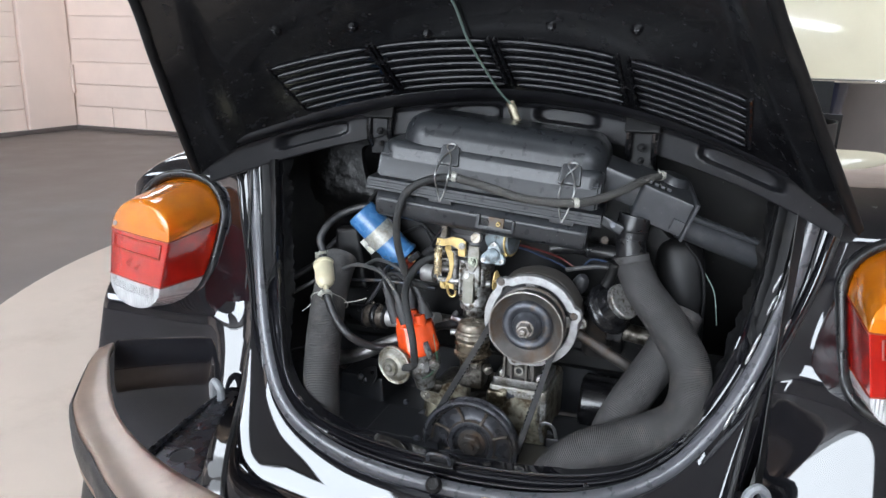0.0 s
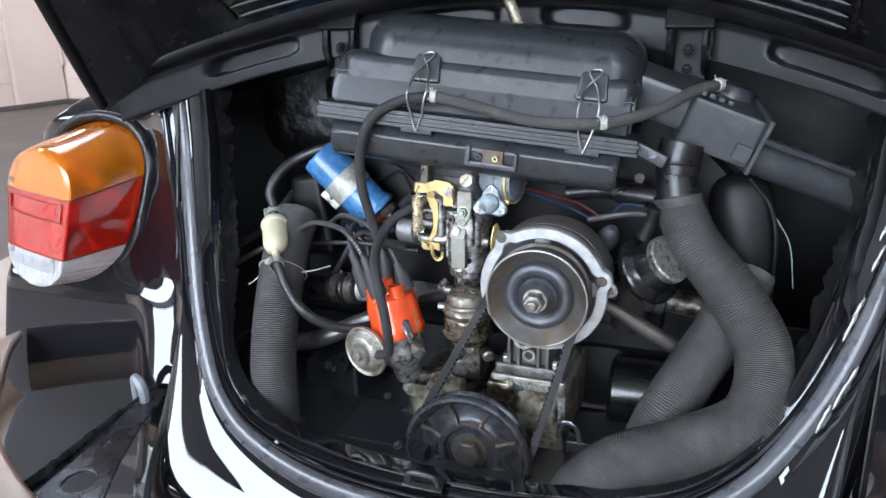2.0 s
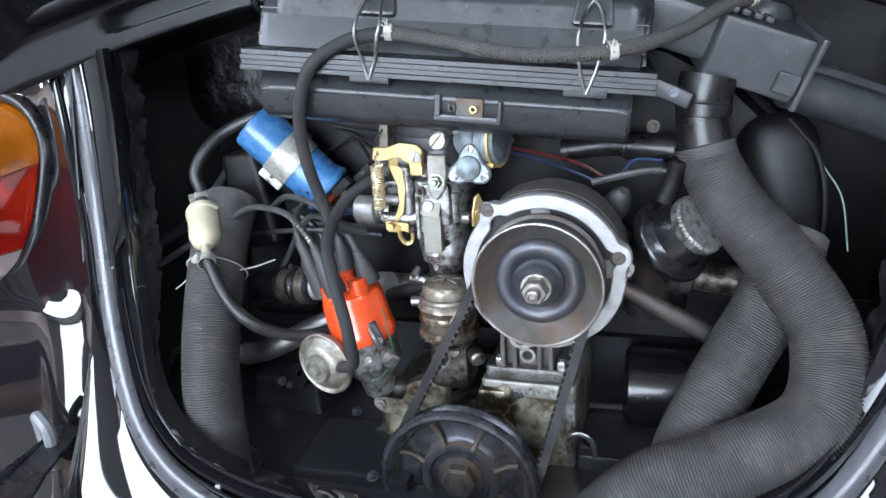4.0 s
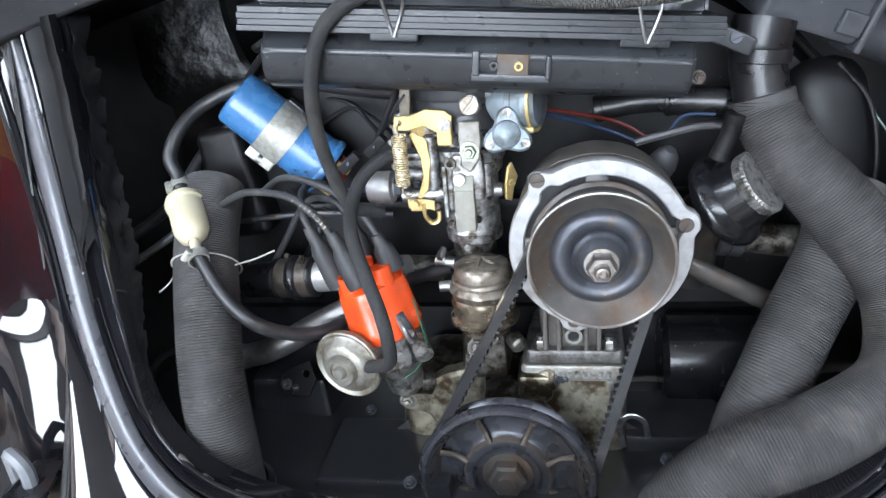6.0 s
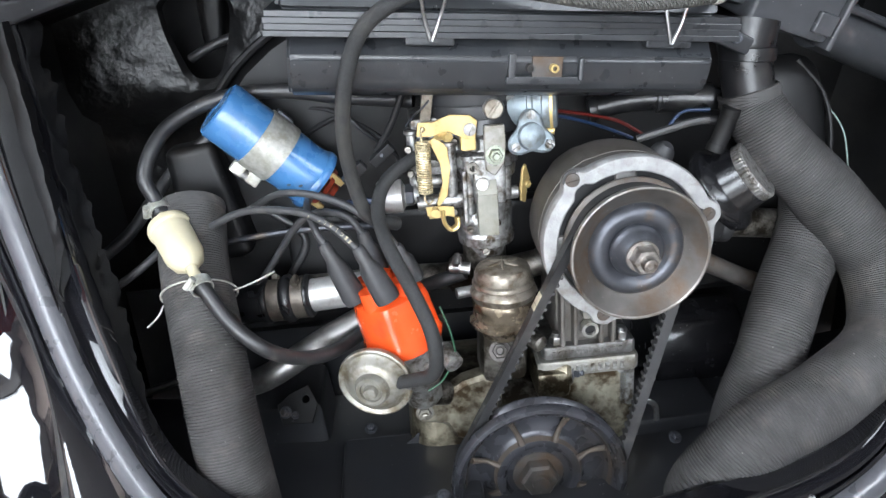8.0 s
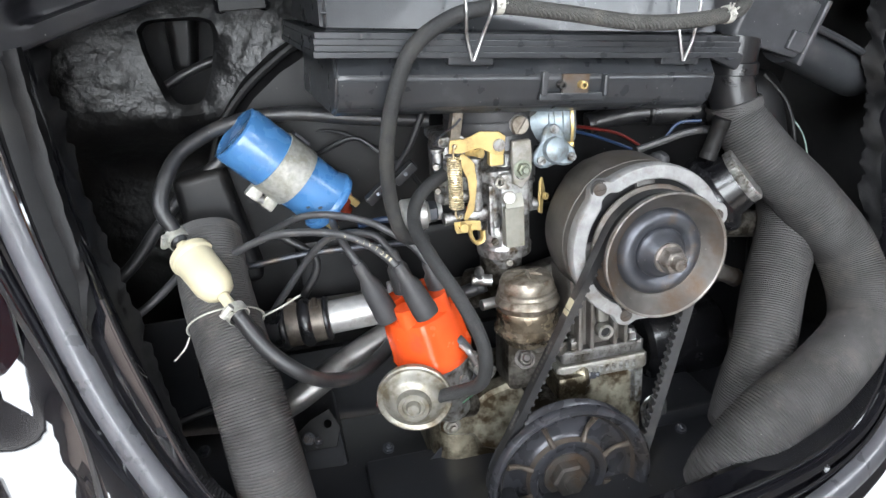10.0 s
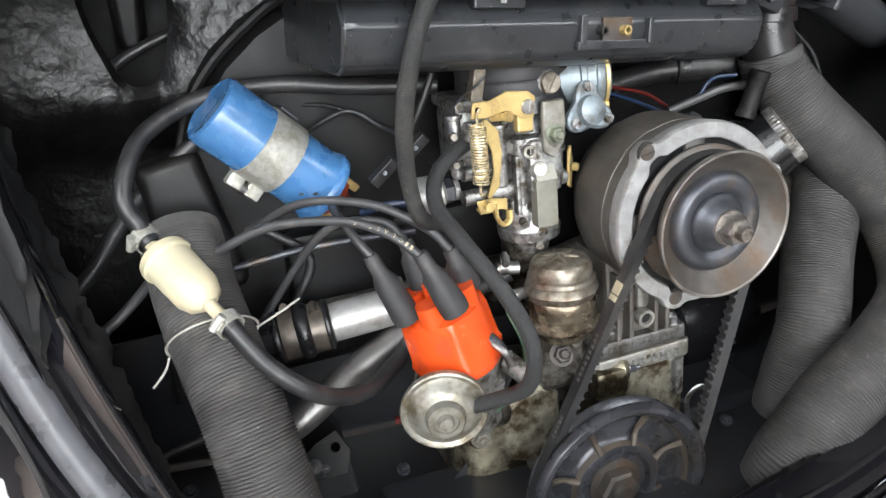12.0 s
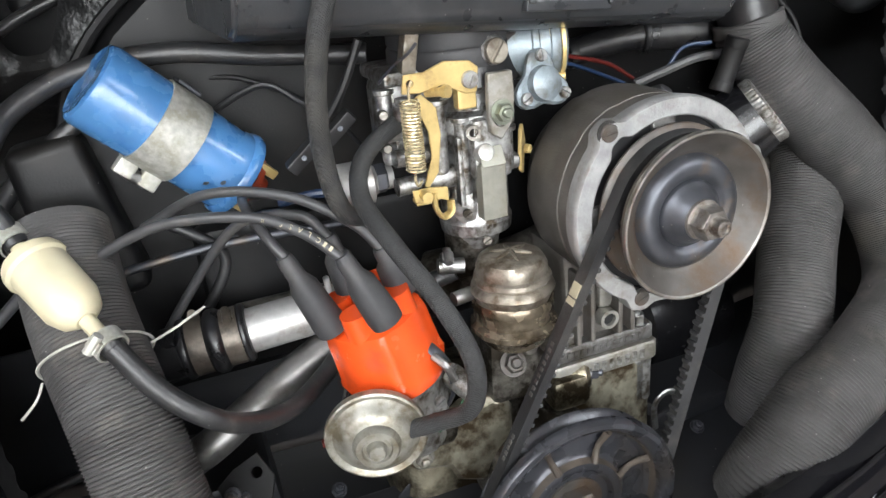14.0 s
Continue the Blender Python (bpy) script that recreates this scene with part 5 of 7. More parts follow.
part("stator", lathe([(0.050, -0.012), (0.066, -0.008), (0.0735, -0.002), (0.0745, 0.001), (0.0748, 0.046), (0.0740, 0.0465), (0.0740, 0.0475), (0.0748, 0.048), (0.0748, 0.062), (0.0690, 0.064), (0, 0.064)], ALT + V(0, 0.252, 0), (0, -1, 0), 144, stator_wobble), "alt_case", alt, "brown-grey dusty stator ring")
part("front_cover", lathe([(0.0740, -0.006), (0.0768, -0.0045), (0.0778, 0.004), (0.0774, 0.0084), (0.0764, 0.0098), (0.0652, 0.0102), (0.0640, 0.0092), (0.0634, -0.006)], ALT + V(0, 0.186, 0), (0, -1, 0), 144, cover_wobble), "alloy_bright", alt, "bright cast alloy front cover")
# black disc put in as the shade behind the cooling slots
part("slot_shade_disc", lathe([(0.068, 0), (0.068, 0.003), (0.0, 0.003)], ALT + V(0, 0.188, 0), (0, -1, 0), 48), "wire_black", alt)
# lands are the cover's own metal, coloured duller to set them in shade
for a0 in (92, 5, 182, 272):
    a = math.radians(a0)
    d = V(math.cos(a), 0, math.sin(a))
    part("cover_land", block((0.018, 0.020, 0.006), Matrix.Translation(ALT + d * 0.0570 + V(0, 0.185, 0)) @ Matrix.Rotation(-a, 4, "Y") @ pose(0, 0, 0, 90, 0, 0), 0.003), "alloy_dull", alt, "land between the cooling slots")
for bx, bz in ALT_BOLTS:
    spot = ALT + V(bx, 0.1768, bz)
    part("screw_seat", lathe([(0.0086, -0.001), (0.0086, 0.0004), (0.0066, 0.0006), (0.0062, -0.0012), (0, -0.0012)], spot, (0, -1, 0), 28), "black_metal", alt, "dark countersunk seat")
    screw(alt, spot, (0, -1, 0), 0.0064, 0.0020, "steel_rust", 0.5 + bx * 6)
apul = part("alternator_pulley", lathe([(0.0598, -0.0005), (0.0604, -0.0012), (0.0602, -0.003), (0.0572, -0.008), (0.0500, -0.0145), (0.0478, -0.017), (0.0478, -0.025), (0.0500, -0.0265), (0.0578, -0.0285), (0.0594, -0.0300), (0.0594, -0.0318), (0.057, -0.0335), (0.030, -0.0335)], ALT + V(0, 0.145, 0), (0, -1, 0), 80), "steel_rust", alt, "worn steel belt pulley")
part("pulley_face", lathe([(0.0600, -0.0012), (0.0604, 0.0), (0.0598, 0.0014), (0.0586, 0.0016), (0.0572, 0.0002), (0.0520, -0.0045), (0.0455, -0.0105), (0.0420, -0.0135), (0.0400, -0.0140)], ALT + V(0, 0.145, 0), (0, -1, 0), 80), "steel_rust", apul, "brown tarnished dished pulley face")
part("rim_edge", lathe([(0.0604, -0.0014), (0.0608, 0.0002), (0.0601, 0.0019), (0.0588, 0.0021), (0.0578, 0.0012)], ALT + V(0, 0.145, 0), (0, -1, 0), 96), "rim_highlight", apul, "pale ring painted as the rim's highlight")
part("pulley_hub", lathe([(0.0422, -0.0145), (0.0414, -0.0115), (0.0398, -0.0085), (0.0370, -0.0062), (0.0340, -0.0055), (0.0305, -0.0060), (0.0272, -0.0078), (0.0252, -0.0100), (0.0243, -0.0105), (0.0238, -0.0085), (0.0230, -0.0070), (0.0215, -0.0062), (0.0195, -0.0030), (0.0165, 0.0012), (0.0140, 0.0040), (0, 0.0042)], ALT + V(0, 0.145, 0), (0, -1, 0), 80), "steel_dark", apul, "blue-black pulley hub with pressed rings")
part("pulley_nut", join(lathe([(0.0145, 0), (0.0140, 0.0018), (0, 0.002)], ALT + V(0, 0.1412, 0), (0, -1, 0), 28), hexagon(0.0125, 0.0125, ALT + V(0, 0.1398, 0), (0, -1, 0)), lathe([(0.0066, 0), (0.0066, 0.0185), (0.0054, 0.0205), (0.0036, 0.0208), (0.003, 0.0195), (0, 0.0195)], ALT + V(0, 0.1398, 0), (0, -1, 0), 18)), "nut_steel", apul, "rust-flecked steel hexagon nut")
part("rear_cover", lathe([(0.0, 0.0), (0.045, 0.0), (0.056, 0.008), (0.060, 0.022), (0.061, 0.046)], ALT + V(0, 0.296, 0), (0, -1, 0), 48), "alloy_dirty", alt, "oily rear cover")
part("terminal_boot", lathe([(0.013, 0), (0.014, 0.012), (0.011, 0.024), (0.006, 0.030), (0, 0.031)], (0.150, 0.285, 0.685), (0.35, -0.35, 0.8), 20), "boot", alt, "grey rubber terminal boot")

# pedestal under the alternator
ped = thing("alternator_stand", (0.07, 0.25, 0.50), "cast alloy alternator stand with raised writing", "stand")
part("stand_column", block((0.058, 0.07, 0.085), Matrix.Translation((0.068, 0.265, 0.565)), 0.008, (1.15, 1.0)), "alt_case", ped, "ribbed alloy column")
for x in (0.043, 0.056, 0.082, 0.094):
    part("stand_rib", block((0.005, 0.020, 0.066), Matrix.Translation((x, 0.228, 0.560)), 0.002), "alt_case", ped)
part("stand_eye", join(lathe([(0.0055, 0), (0.0085, 0), (0.0085, 0.010), (0.0055, 0.010), (0.0055, 0.0)], (0.070, 0.226, 0.545), (0, -1, 0), 20), block((0.014, 0.008, 0.026), Matrix.Translation((0.070, 0.225, 0.566)), 0.005)), "alloy_pale", ped)
# black disc paints the dark inside of the eye
part("stand_hole", lathe([(0.0055, 0), (0, 0)], (0.070, 0.2195, 0.545), (0, -1, 0), 18), "wire_black", ped)
part("stand_saddle", tube([ALT + V(-0.05, 0.25, -0.055), ALT + V(0.0, 0.25, -0.077), ALT + V(0.05, 0.25, -0.055)], 0.012, 10, 20), "alloy_dirty", ped)
part("stand_flange", plate([(0.026, 0.2205), (0.115, 0.2205), (0.118, 0.226), (0.118, 0.31), (0.026, 0.31), (0.023, 0.226)], 0.014, Matrix.Translation((0, 0, 0.512)), 0.002), "alloy_dull", ped, "flange with raised writing")
part("stand_base", plate([(0.022, 0.2175), (0.117, 0.2175), (0.121, 0.223), (0.121, 0.31), (0.022, 0.31), (0.018, 0.223)], 0.017, Matrix.Translation((0, 0, 0.4935)), 0.002), "alloy_pale", ped, "base plate with raised numbers")
for k in range(12):
    part("raised_mark", block((0.0036, 0.0016, 0.0055), Matrix.Translation((0.034 + 0.0062 * k, 0.2202, 0.519)), 0.0006), "alloy_dull", ped)
for k in range(7):
    part("raised_mark", block((0.0045, 0.0016, 0.0085), Matrix.Translation((0.058 + 0.0075 * k, 0.2172, 0.502)), 0.0008), "alloy", ped)
for x in (0.038, 0.104):
    part("stand_stud", join(hexagon(0.0072, 0.008, V(x, 0.229, 0.5275), (0, 0, 1)), lathe([(0.0098, 0), (0.0098, 0.0018), (0, 0.0018)], (x, 0.229, 0.526), (0, 0, 1), 20), lathe([(0.0042, 0), (0.0042, 0.0135), (0, 0.0135)], (x, 0.229, 0.526), (0, 0, 1), 12)), "steel", ped)


# ---- drive belt: outer run round both pulleys, with teeth inside ----
def belt_path(r1, r2):
    c1, c2 = Vector((CRANK.x, CRANK.z)), Vector((ALT.x, ALT.z))
    d = c2 - c1
    base, off = math.atan2(d.y, d.x), math.acos((r1 - r2) / d.length)
    pts = []
    for k in range(41):
        a = base + off + (2 * math.pi - 2 * off) * k / 40
        pts.append(c1 + r1 * Vector((math.cos(a), math.sin(a))))
    e1 = pts[-1]
    s2 = c2 + r2 * Vector((math.cos(base - off), math.sin(base - off)))
    for k in range(1, 30):
        pts.append(e1.lerp(s2, k / 30))
    for k in range(41):
        a = base - off + 2 * off * k / 40
        pts.append(c2 + r2 * Vector((math.cos(a), math.sin(a))))
    e2 = pts[-1]
    for k in range(1, 30):
        pts.append(e2.lerp(pts[0], k / 30))
    return pts


def belt_mesh():
    bm = bmesh.new()
    outer_, inner_ = belt_path(0.083, 0.056), belt_path(0.0745, 0.0475)
    rings = []
    for o, i in zip(outer_, inner_):
        rings.append([bm.verts.new(V(o.x, BELT_Y - 0.0058, o.y)), bm.verts.new(V(o.x, BELT_Y + 0.0058, o.y)), bm.verts.new(V(i.x, BELT_Y + 0.004, i.y)), bm.verts.new(V(i.x, BELT_Y - 0.004, i.y))])
    for a, b in zip(rings, rings[1:] + rings[:1]):
        for k in range(4):
            bm.faces.new((a[k], a[(k + 1) % 4], b[(k + 1) % 4], b[k]))
    return bm


belt = thing("drive_belt", (0.05, BELT_Y, 0.5), "black toothed drive belt round both pulleys", "belt")
part("belt_band", belt_mesh(), "belt", belt, "black rubber belt band")
inn, out_ = belt_path(0.0745, 0.0475), belt_path(0.083, 0.056)
teeth = []
for side in (range(41, 69), range(111, 139)):
    side = list(side)
    for k in range(0, 28):
        f = k * 1.0
        i = side[0] + int(f)
        if i + 1 > side[-1]:
            break
        p = inn[i].lerp(inn[i + 1], f % 1)
        q = out_[i].lerp(out_[i + 1], f % 1)
        d = (inn[i + 1] - inn[i]).normalized()
        n_ = (p - q).normalized()
        teeth.append(block((0.0046, 0.0086, 0.0030), Matrix.Translation((p.x + n_.x * 0.0012, BELT_Y, p.y + n_.y * 0.0012)) @ Matrix((V(d.x, 0, d.y), V(0, 1, 0), V(n_.x, 0, n_.y))).transposed().to_4x4(), 0.0012, (0.72, 1), steps=2))
tagged(part("belt_teeth", join(*teeth), "belt", belt, "moulded belt teeth"), kind="stuff")
a_, b_ = out_[111], out_[139]
dirn = (b_ - a_).normalized()


def belt_mark(t0, t1, w=0.7, material="mark"):
    p = a_.lerp(b_, (t0 + t1) / 2)
    L = (b_ - a_).length * (t1 - t0)
    out2 = Vector((-dirn.y, dirn.x))
    if out2.x > 0:
        out2 = -out2
    p = p + out2 * 0.0003
    part("printed_mark", block((L, 0.0105 * w, 0.0006), Matrix.Translation((p.x, BELT_Y, p.y)) @ Matrix((V(dirn.x, 0, dirn.y), V(0, 1, 0), V(out2.x, 0, out2.y))).transposed().to_4x4(), 0), material, belt)


belt_mark(0.27, 0.315, 0.9)
belt_mark(0.32, 0.34, 0.9)
for k in range(9):
    belt_mark(0.47 + 0.022 * k, 0.482 + 0.022 * k, 0.35, "mark_dim")
for k in range(5):
    belt_mark(0.80 + 0.02 * k, 0.812 + 0.02 * k, 0.3, "mark_dim")



# ---- air cleaner ----
TILT_BOX = pose(-0.003, 0.193, 0.843, 0, 5.4, 4.0)
air = thing("air_cleaner", (0, 0.3, 0.80), "black plastic air cleaner box with wire clips", "air cleaner")


def in_box(x, y, z):
    return TILT_BOX @ V(x, y, z)


def profile_body(section, x0, x1, bevel, ends=1.0):
    """A moulded body: the section (y, z) drawn out from x0 to x1, its ends drawn in a little."""
    bm = bmesh.new()
    cy = sum(p[0] for p in section) / len(section)
    cz = sum(p[1] for p in section) / len(section)
    rows_ = []
    for x, k in ((x0, ends), (x0 + 0.012, 1.0), (x1 - 0.012, 1.0), (x1, ends)):
        rows_.append([bm.verts.new(in_box(x, cy + (y - cy) * k, cz + (z - cz) * k)) for y, z in section])
    n_ = len(section)
    for a, b in zip(rows_, rows_[1:]):
        for k in range(n_):
            bm.faces.new((a[k], a[(k + 1) % n_], b[(k + 1) % n_], b[k]))
    bm.faces.new(rows_[0])
    bm.faces.new(rows_[-1])
    bmesh.ops.recalc_face_normals(bm, faces=bm.faces)
    bmesh.ops.bevel(bm, geom=[e for e in bm.edges if e.calc_face_angle(0) > 0.35], offset=bevel, segments=3, affect="EDGES")
    return bm


part("lower_tray", profile_body([(0.010, -0.009), (-0.0035, -0.0265), (0.000, -0.044), (0.006, -0.054), (0.020, -0.060), (0.19, -0.060), (0.20, -0.009)], -0.178, 0.176, 0.0028), "plastic", air, "lower half of the box with a creased front")
for z, t, o in ((-0.0085, 0.0046, 0.0), (-0.0037, 0.0049, 0.0010), (0.0011, 0.0047, 0.0003), (0.0059, 0.0049, 0.0014)):
    part("flange_layer", block((0.390 - 2 * o, 0.217 - 2 * o, t), TILT_BOX @ Matrix.Translation((0, 0.102, z)), 0.0005), "plastic", air, smooth=False)
part("upper_cover", profile_body([(0.010, 0.006), (0.022, 0.045), (0.040, 0.066), (0.19, 0.07), (0.20, 0.006)], -0.186, 0.184, 0.005, 0.985), "plastic", air, "upper half of the box")
def loaf(x0, x1, y0, y1, z0, z1, corner, crown):
    """A rounded loaf: plan with round corners, top edge rounded by crown."""
    bm = bmesh.new()
    rings = []
    levels = [(0.0, z0)] + [(crown * (1 - math.cos(a)), z1 - crown + crown * math.sin(a)) for a in [k * math.pi / 16 for k in range(9)]]
    for inset, z in levels:
        r = max(corner - inset, 0.004)
        ring = []
        for cx, cy, a0 in ((x1 - inset - r, y1 - inset - r, 0), (x0 + inset + r, y1 - inset - r, 90), (x0 + inset + r, y0 + inset + r, 180), (x1 - inset - r, y0 + inset + r, 270)):
            for k in range(9):
                a = math.radians(a0 + 90 * k / 8)
                ring.append(bm.verts.new(in_box(cx + r * math.cos(a), cy + r * math.sin(a) + 0.25 * (z - z0) * (cy < (y0 + y1) / 2), z)))
        rings.append(ring)
    for a, b in zip(rings, rings[1:]):
        for k in range(36):
            bm.faces.new((a[k], a[(k + 1) % 36], b[(k + 1) % 36], b[k]))
    bm.faces.new(rings[-1])
    return bm


part("cover_dome", loaf(-0.160, 0.189, 0.028, 0.20, 0.050, 0.118, 0.045, 0.036), "plastic", air, "rounded dome on the box")
part("dome_shoulder", loaf(-0.182, 0.186, 0.018, 0.20, 0.030, 0.070, 0.022, 0.012), "plastic", air)
for k, z in enumerate((0.022, 0.046)):
    part("moulded_rib", tube([in_box(-0.185, 0.012 + 0.3 * (z - 0.006), z), in_box(0.183, 0.012 + 0.3 * (z - 0.006), z)], 0.0011, 6, 4), "plastic", air)
part("plug_ledge", block((0.064, 0.008, 0.007), TILT_BOX @ Matrix.Translation((0.029, -0.0015, -0.0435)), 0.0015), "plastic", air, "moulded ledge under the pipe stubs")
part("plug_side", block((0.005, 0.010, 0.019), TILT_BOX @ Matrix.Translation((0.0595, -0.003, -0.0340)), 0.0018), "plastic", air)
part("plug_socket", block((0.026, 0.004, 0.018), TILT_BOX @ Matrix.Translation((0.031, -0.0030, -0.0330)), 0.001), "steel_rust", air, "rusty plate round a pipe stub")
for dx in (-0.009, 0.011):
    part("pipe_stub", lathe([(0.002, 0), (0.0035, 0), (0.0035, 0.007), (0.002, 0.007)], in_box(0.0245 + dx, -0.0045, -0.033), TILT_BOX.to_3x3() @ V(0, -1, 0), 12), "brass" if dx > 0 else "black_metal", air)
part("plug_wall", block((0.006, 0.010, 0.020), TILT_BOX @ Matrix.Translation((0.001, -0.002, -0.0320)), 0.0012), "plastic", air)
for xc in (-0.066, 0.134):
    part("clip_seat", block((0.040, 0.012, 0.010), TILT_BOX @ Matrix.Translation((xc, 0.002, -0.012)), 0.002), "plastic", air)
    b = -0.016 if xc < 0 else -0.006
    clip = [in_box(xc, -0.007, -0.013), in_box(xc - 0.006, -0.008, 0.006), in_box(xc - 0.010, b, 0.026), in_box(xc - 0.010, b * 0.6, 0.040), in_box(xc - 0.006, 0.014, 0.058), in_box(xc + 0.008, 0.026, 0.074), in_box(xc + 0.004, 0.030, 0.078), in_box(xc - 0.006, 0.026, 0.074), in_box(xc + 0.006, 0.014, 0.058), in_box(xc + 0.012, b * 0.6, 0.040), in_box(xc + 0.011, b, 0.026), in_box(xc + 0.007, -0.008, 0.006), in_box(xc + 0.001, -0.007, -0.013)]
    part("wire_clip", tube(clip, 0.0015, 8, 60), "steel", air, "bright wire spring clip")
    part("clip_nose", block((0.038, 0.012, 0.034), TILT_BOX @ Matrix.Translation((xc, 0.026, 0.058)) @ pose(0, 0, 0, -22, 0, 0), 0.004, (0.8, 1)), "plastic", air)
part("carb_neck", lathe([(0.040, 0), (0.036, 0.03), (0.034, 0.06)], (-0.022, 0.262, 0.748), (0, 0, 1), 32), "boot_gloss", air, "rubber neck on the carburettor")
part("box_tab", block((0.045, 0.012, 0.016), Matrix.Translation((0.200, 0.245, 0.812)) @ pose(0, 0, 0, 0, 25, 0), 0.003), "plastic", air)
screw(air, V(0.205, 0.238, 0.812), (0, -1, 0.2), 0.005, 0.003, "steel_dark")

bolt(air, V(0.187, 0.300, 0.771), (0, -1, 0.1), 0.0048, 0.004, "steel_rust")
snork = thing("intake_snorkel", (0.28, 0.30, 0.74), "black plastic intake snorkel with a warm air flap box", "intake duct")
flap_m = Matrix.Translation((0.268, 0.304, 0.847)) @ Matrix((V(0.93, 0.02, -0.33).normalized(), V(-0.2, 0.93, 0.25).normalized(), V(0.33, -0.15, 0.93).normalized())).transposed().to_4x4()
part("link_duct", block((0.105, 0.070, 0.050), flap_m @ Matrix.Translation((-0.082, 0.004, 0.004)), 0.009), "plastic_lit", snork, "flat duct to the air cleaner")
part("flap_box", block((0.085, 0.085, 0.060), flap_m, 0.005), "plastic_lit", snork, "flap box")
part("flap_flange", block((0.006, 0.092, 0.068), flap_m @ Matrix.Translation((0.045, 0, 0)), 0.002), "plastic_lit", snork)
part("flap_dome", lathe([(0.026, 0), (0.026, 0.012), (0.020, 0.020), (0, 0.022)], flap_m @ V(0.016, 0.026, 0.020), flap_m.to_3x3() @ V(0, 0.1, 1), 24), "plastic_lit", snork, "vacuum capsule")
part("flap_latch", block((0.020, 0.006, 0.020), flap_m @ Matrix.Translation((0.030, -0.044, -0.012)), 0.002), "plastic_lit", snork)
part("snorkel_pipe", tube([V(0.308, 0.294, 0.812), V(0.345, 0.307, 0.797), V(0.40, 0.329, 0.774), V(0.452, 0.349, 0.753), V(0.464, 0.354, 0.748)], 0.0255, 20, 26, shape=lambda u: 1.0 if u < 0.93 else 1 - (u - 0.93) * 4, flat=0.9), "plastic_lit", snork, "tapered intake pipe")
part("pipe_lip", tube([V(0.312, 0.268, 0.832), V(0.37, 0.288, 0.811), V(0.448, 0.321, 0.780)], 0.004, 8, 20), "plastic_lit", snork)
for k in range(7):
    f = k / 6
    p = V(0.322, 0.272, 0.822).lerp(V(0.438, 0.318, 0.776), f)
    part("pipe_tooth", block((0.009, 0.010, 0.003), axes(p + V(0, 0.003, 0.010), (0.2, -0.45, 0.85), (0.9, 0.35, -0.36)), 0.001), "plastic_lit", snork)
for k in range(4):
    part("flap_tooth", block((0.007, 0.012, 0.005), flap_m @ Matrix.Translation((-0.034 + 0.0105 * k, -0.03, 0.034)), 0.001), "plastic_lit", snork)
part("hot_air_neck", tube([V(0.2385, 0.266, 0.746), V(0.2335, 0.270, 0.770), V(0.231, 0.273, 0.795), V(0.236, 0.277, 0.822)], 0.0240, 32, 40, shape=lambda u: 1.0 + 0.09 / (1 + math.exp((0.66 - u) * 60)) + 0.04 * math.exp(-((u - 0.08) / 0.05) ** 2)), "boot_gloss", snork, "black rubber collar of the warm air hose")
part("neck_band", lathe([(0.0240, 0), (0.0258, 0.001), (0.0258, 0.012), (0.0240, 0.013)], (0.2325, 0.2715, 0.786), (0.06, 0.06, 1), 36), "boot_gloss", snork, "rubber band over the collar")

# ---- paper ducts
def duct(points, r, label, slim=None):
    t = thing("air_hose", points[-1], label, "hose", "corrugated air hoses")
    part("paper_tube", corrugated(points, r, 0.0026, 0.0008, slim=slim), "paper", t, "ribbed charcoal paper tube")
    for a, b, r in ((points[0], points[1], r * (0.76 if slim else 1)), (points[-1], points[-2], r)):
        d = (Vector(b) - Vector(a)).normalized()
        part("end_cuff", lathe([(r * 0.96, -0.001), (r * 1.015, 0.0), (r * 1.015, 0.011), (r * 0.96, 0.012)], a, d, 28), "paper", t, "plain folded cuff")
    return t


duct([V(0.2355, 0.2685, 0.758), V(0.239, 0.266, 0.744), V(0.263, 0.250, 0.704), V(0.309, 0.234, 0.652), V(0.347, 0.209, 0.593), V(0.338, 0.167, 0.533), V(0.270, 0.135, 0.499), V(0.205, 0.124, 0.470), V(0.163, 0.122, 0.425), V(0.155, 0.128, 0.395)], 0.0365, "long grey corrugated paper hose curving down to the tin", lambda u: 0.76 + 0.12 * min(u / 0.25, 1) + 0.12 * max((u - 0.55) / 0.45, 0))
duct([V(0.325, 0.290, 0.665), V(0.307, 0.256, 0.612), V(0.275, 0.228, 0.556), V(0.246, 0.198, 0.505), V(0.230, 0.195, 0.455), V(0.225, 0.20, 0.41)], 0.0325, "short grey corrugated paper hose behind the long one")
duct([V(-0.312, 0.300, 0.682), V(-0.307, 0.252, 0.636), V(-0.293, 0.199, 0.577), V(-0.283, 0.163, 0.513), V(-0.274, 0.146, 0.440), V(-0.272, 0.142, 0.405)], 0.0318, "straight grey corrugated paper hose at the bay side")


# ---- ignition coil ----
CA, CB = V(-0.2705, 0.302, 0.7775), V(-0.1845, 0.320, 0.688)
cax = (CB - CA).normalized()
coil = thing("ignition_coil", (-0.2217, 0.3282, 0.7103), "blue ignition coil held by a galvanised clamp", "ignition coil")
part("coil_can", lathe([(0, 0.001), (0.022, 0.001), (0.0255, 0), (0.0285, 0.0015), (0.0300, 0.005), (0.0300, 0.104), (0.0308, 0.107), (0.0308, 0.112), (0.0328, 0.114), (0.0335, 0.117), (0.0328, 0.120), (0.0295, 0.1215), (0.028, 0.119), (0, 0.119)], CA, cax, 48), "blue", coil, "blue painted coil can")
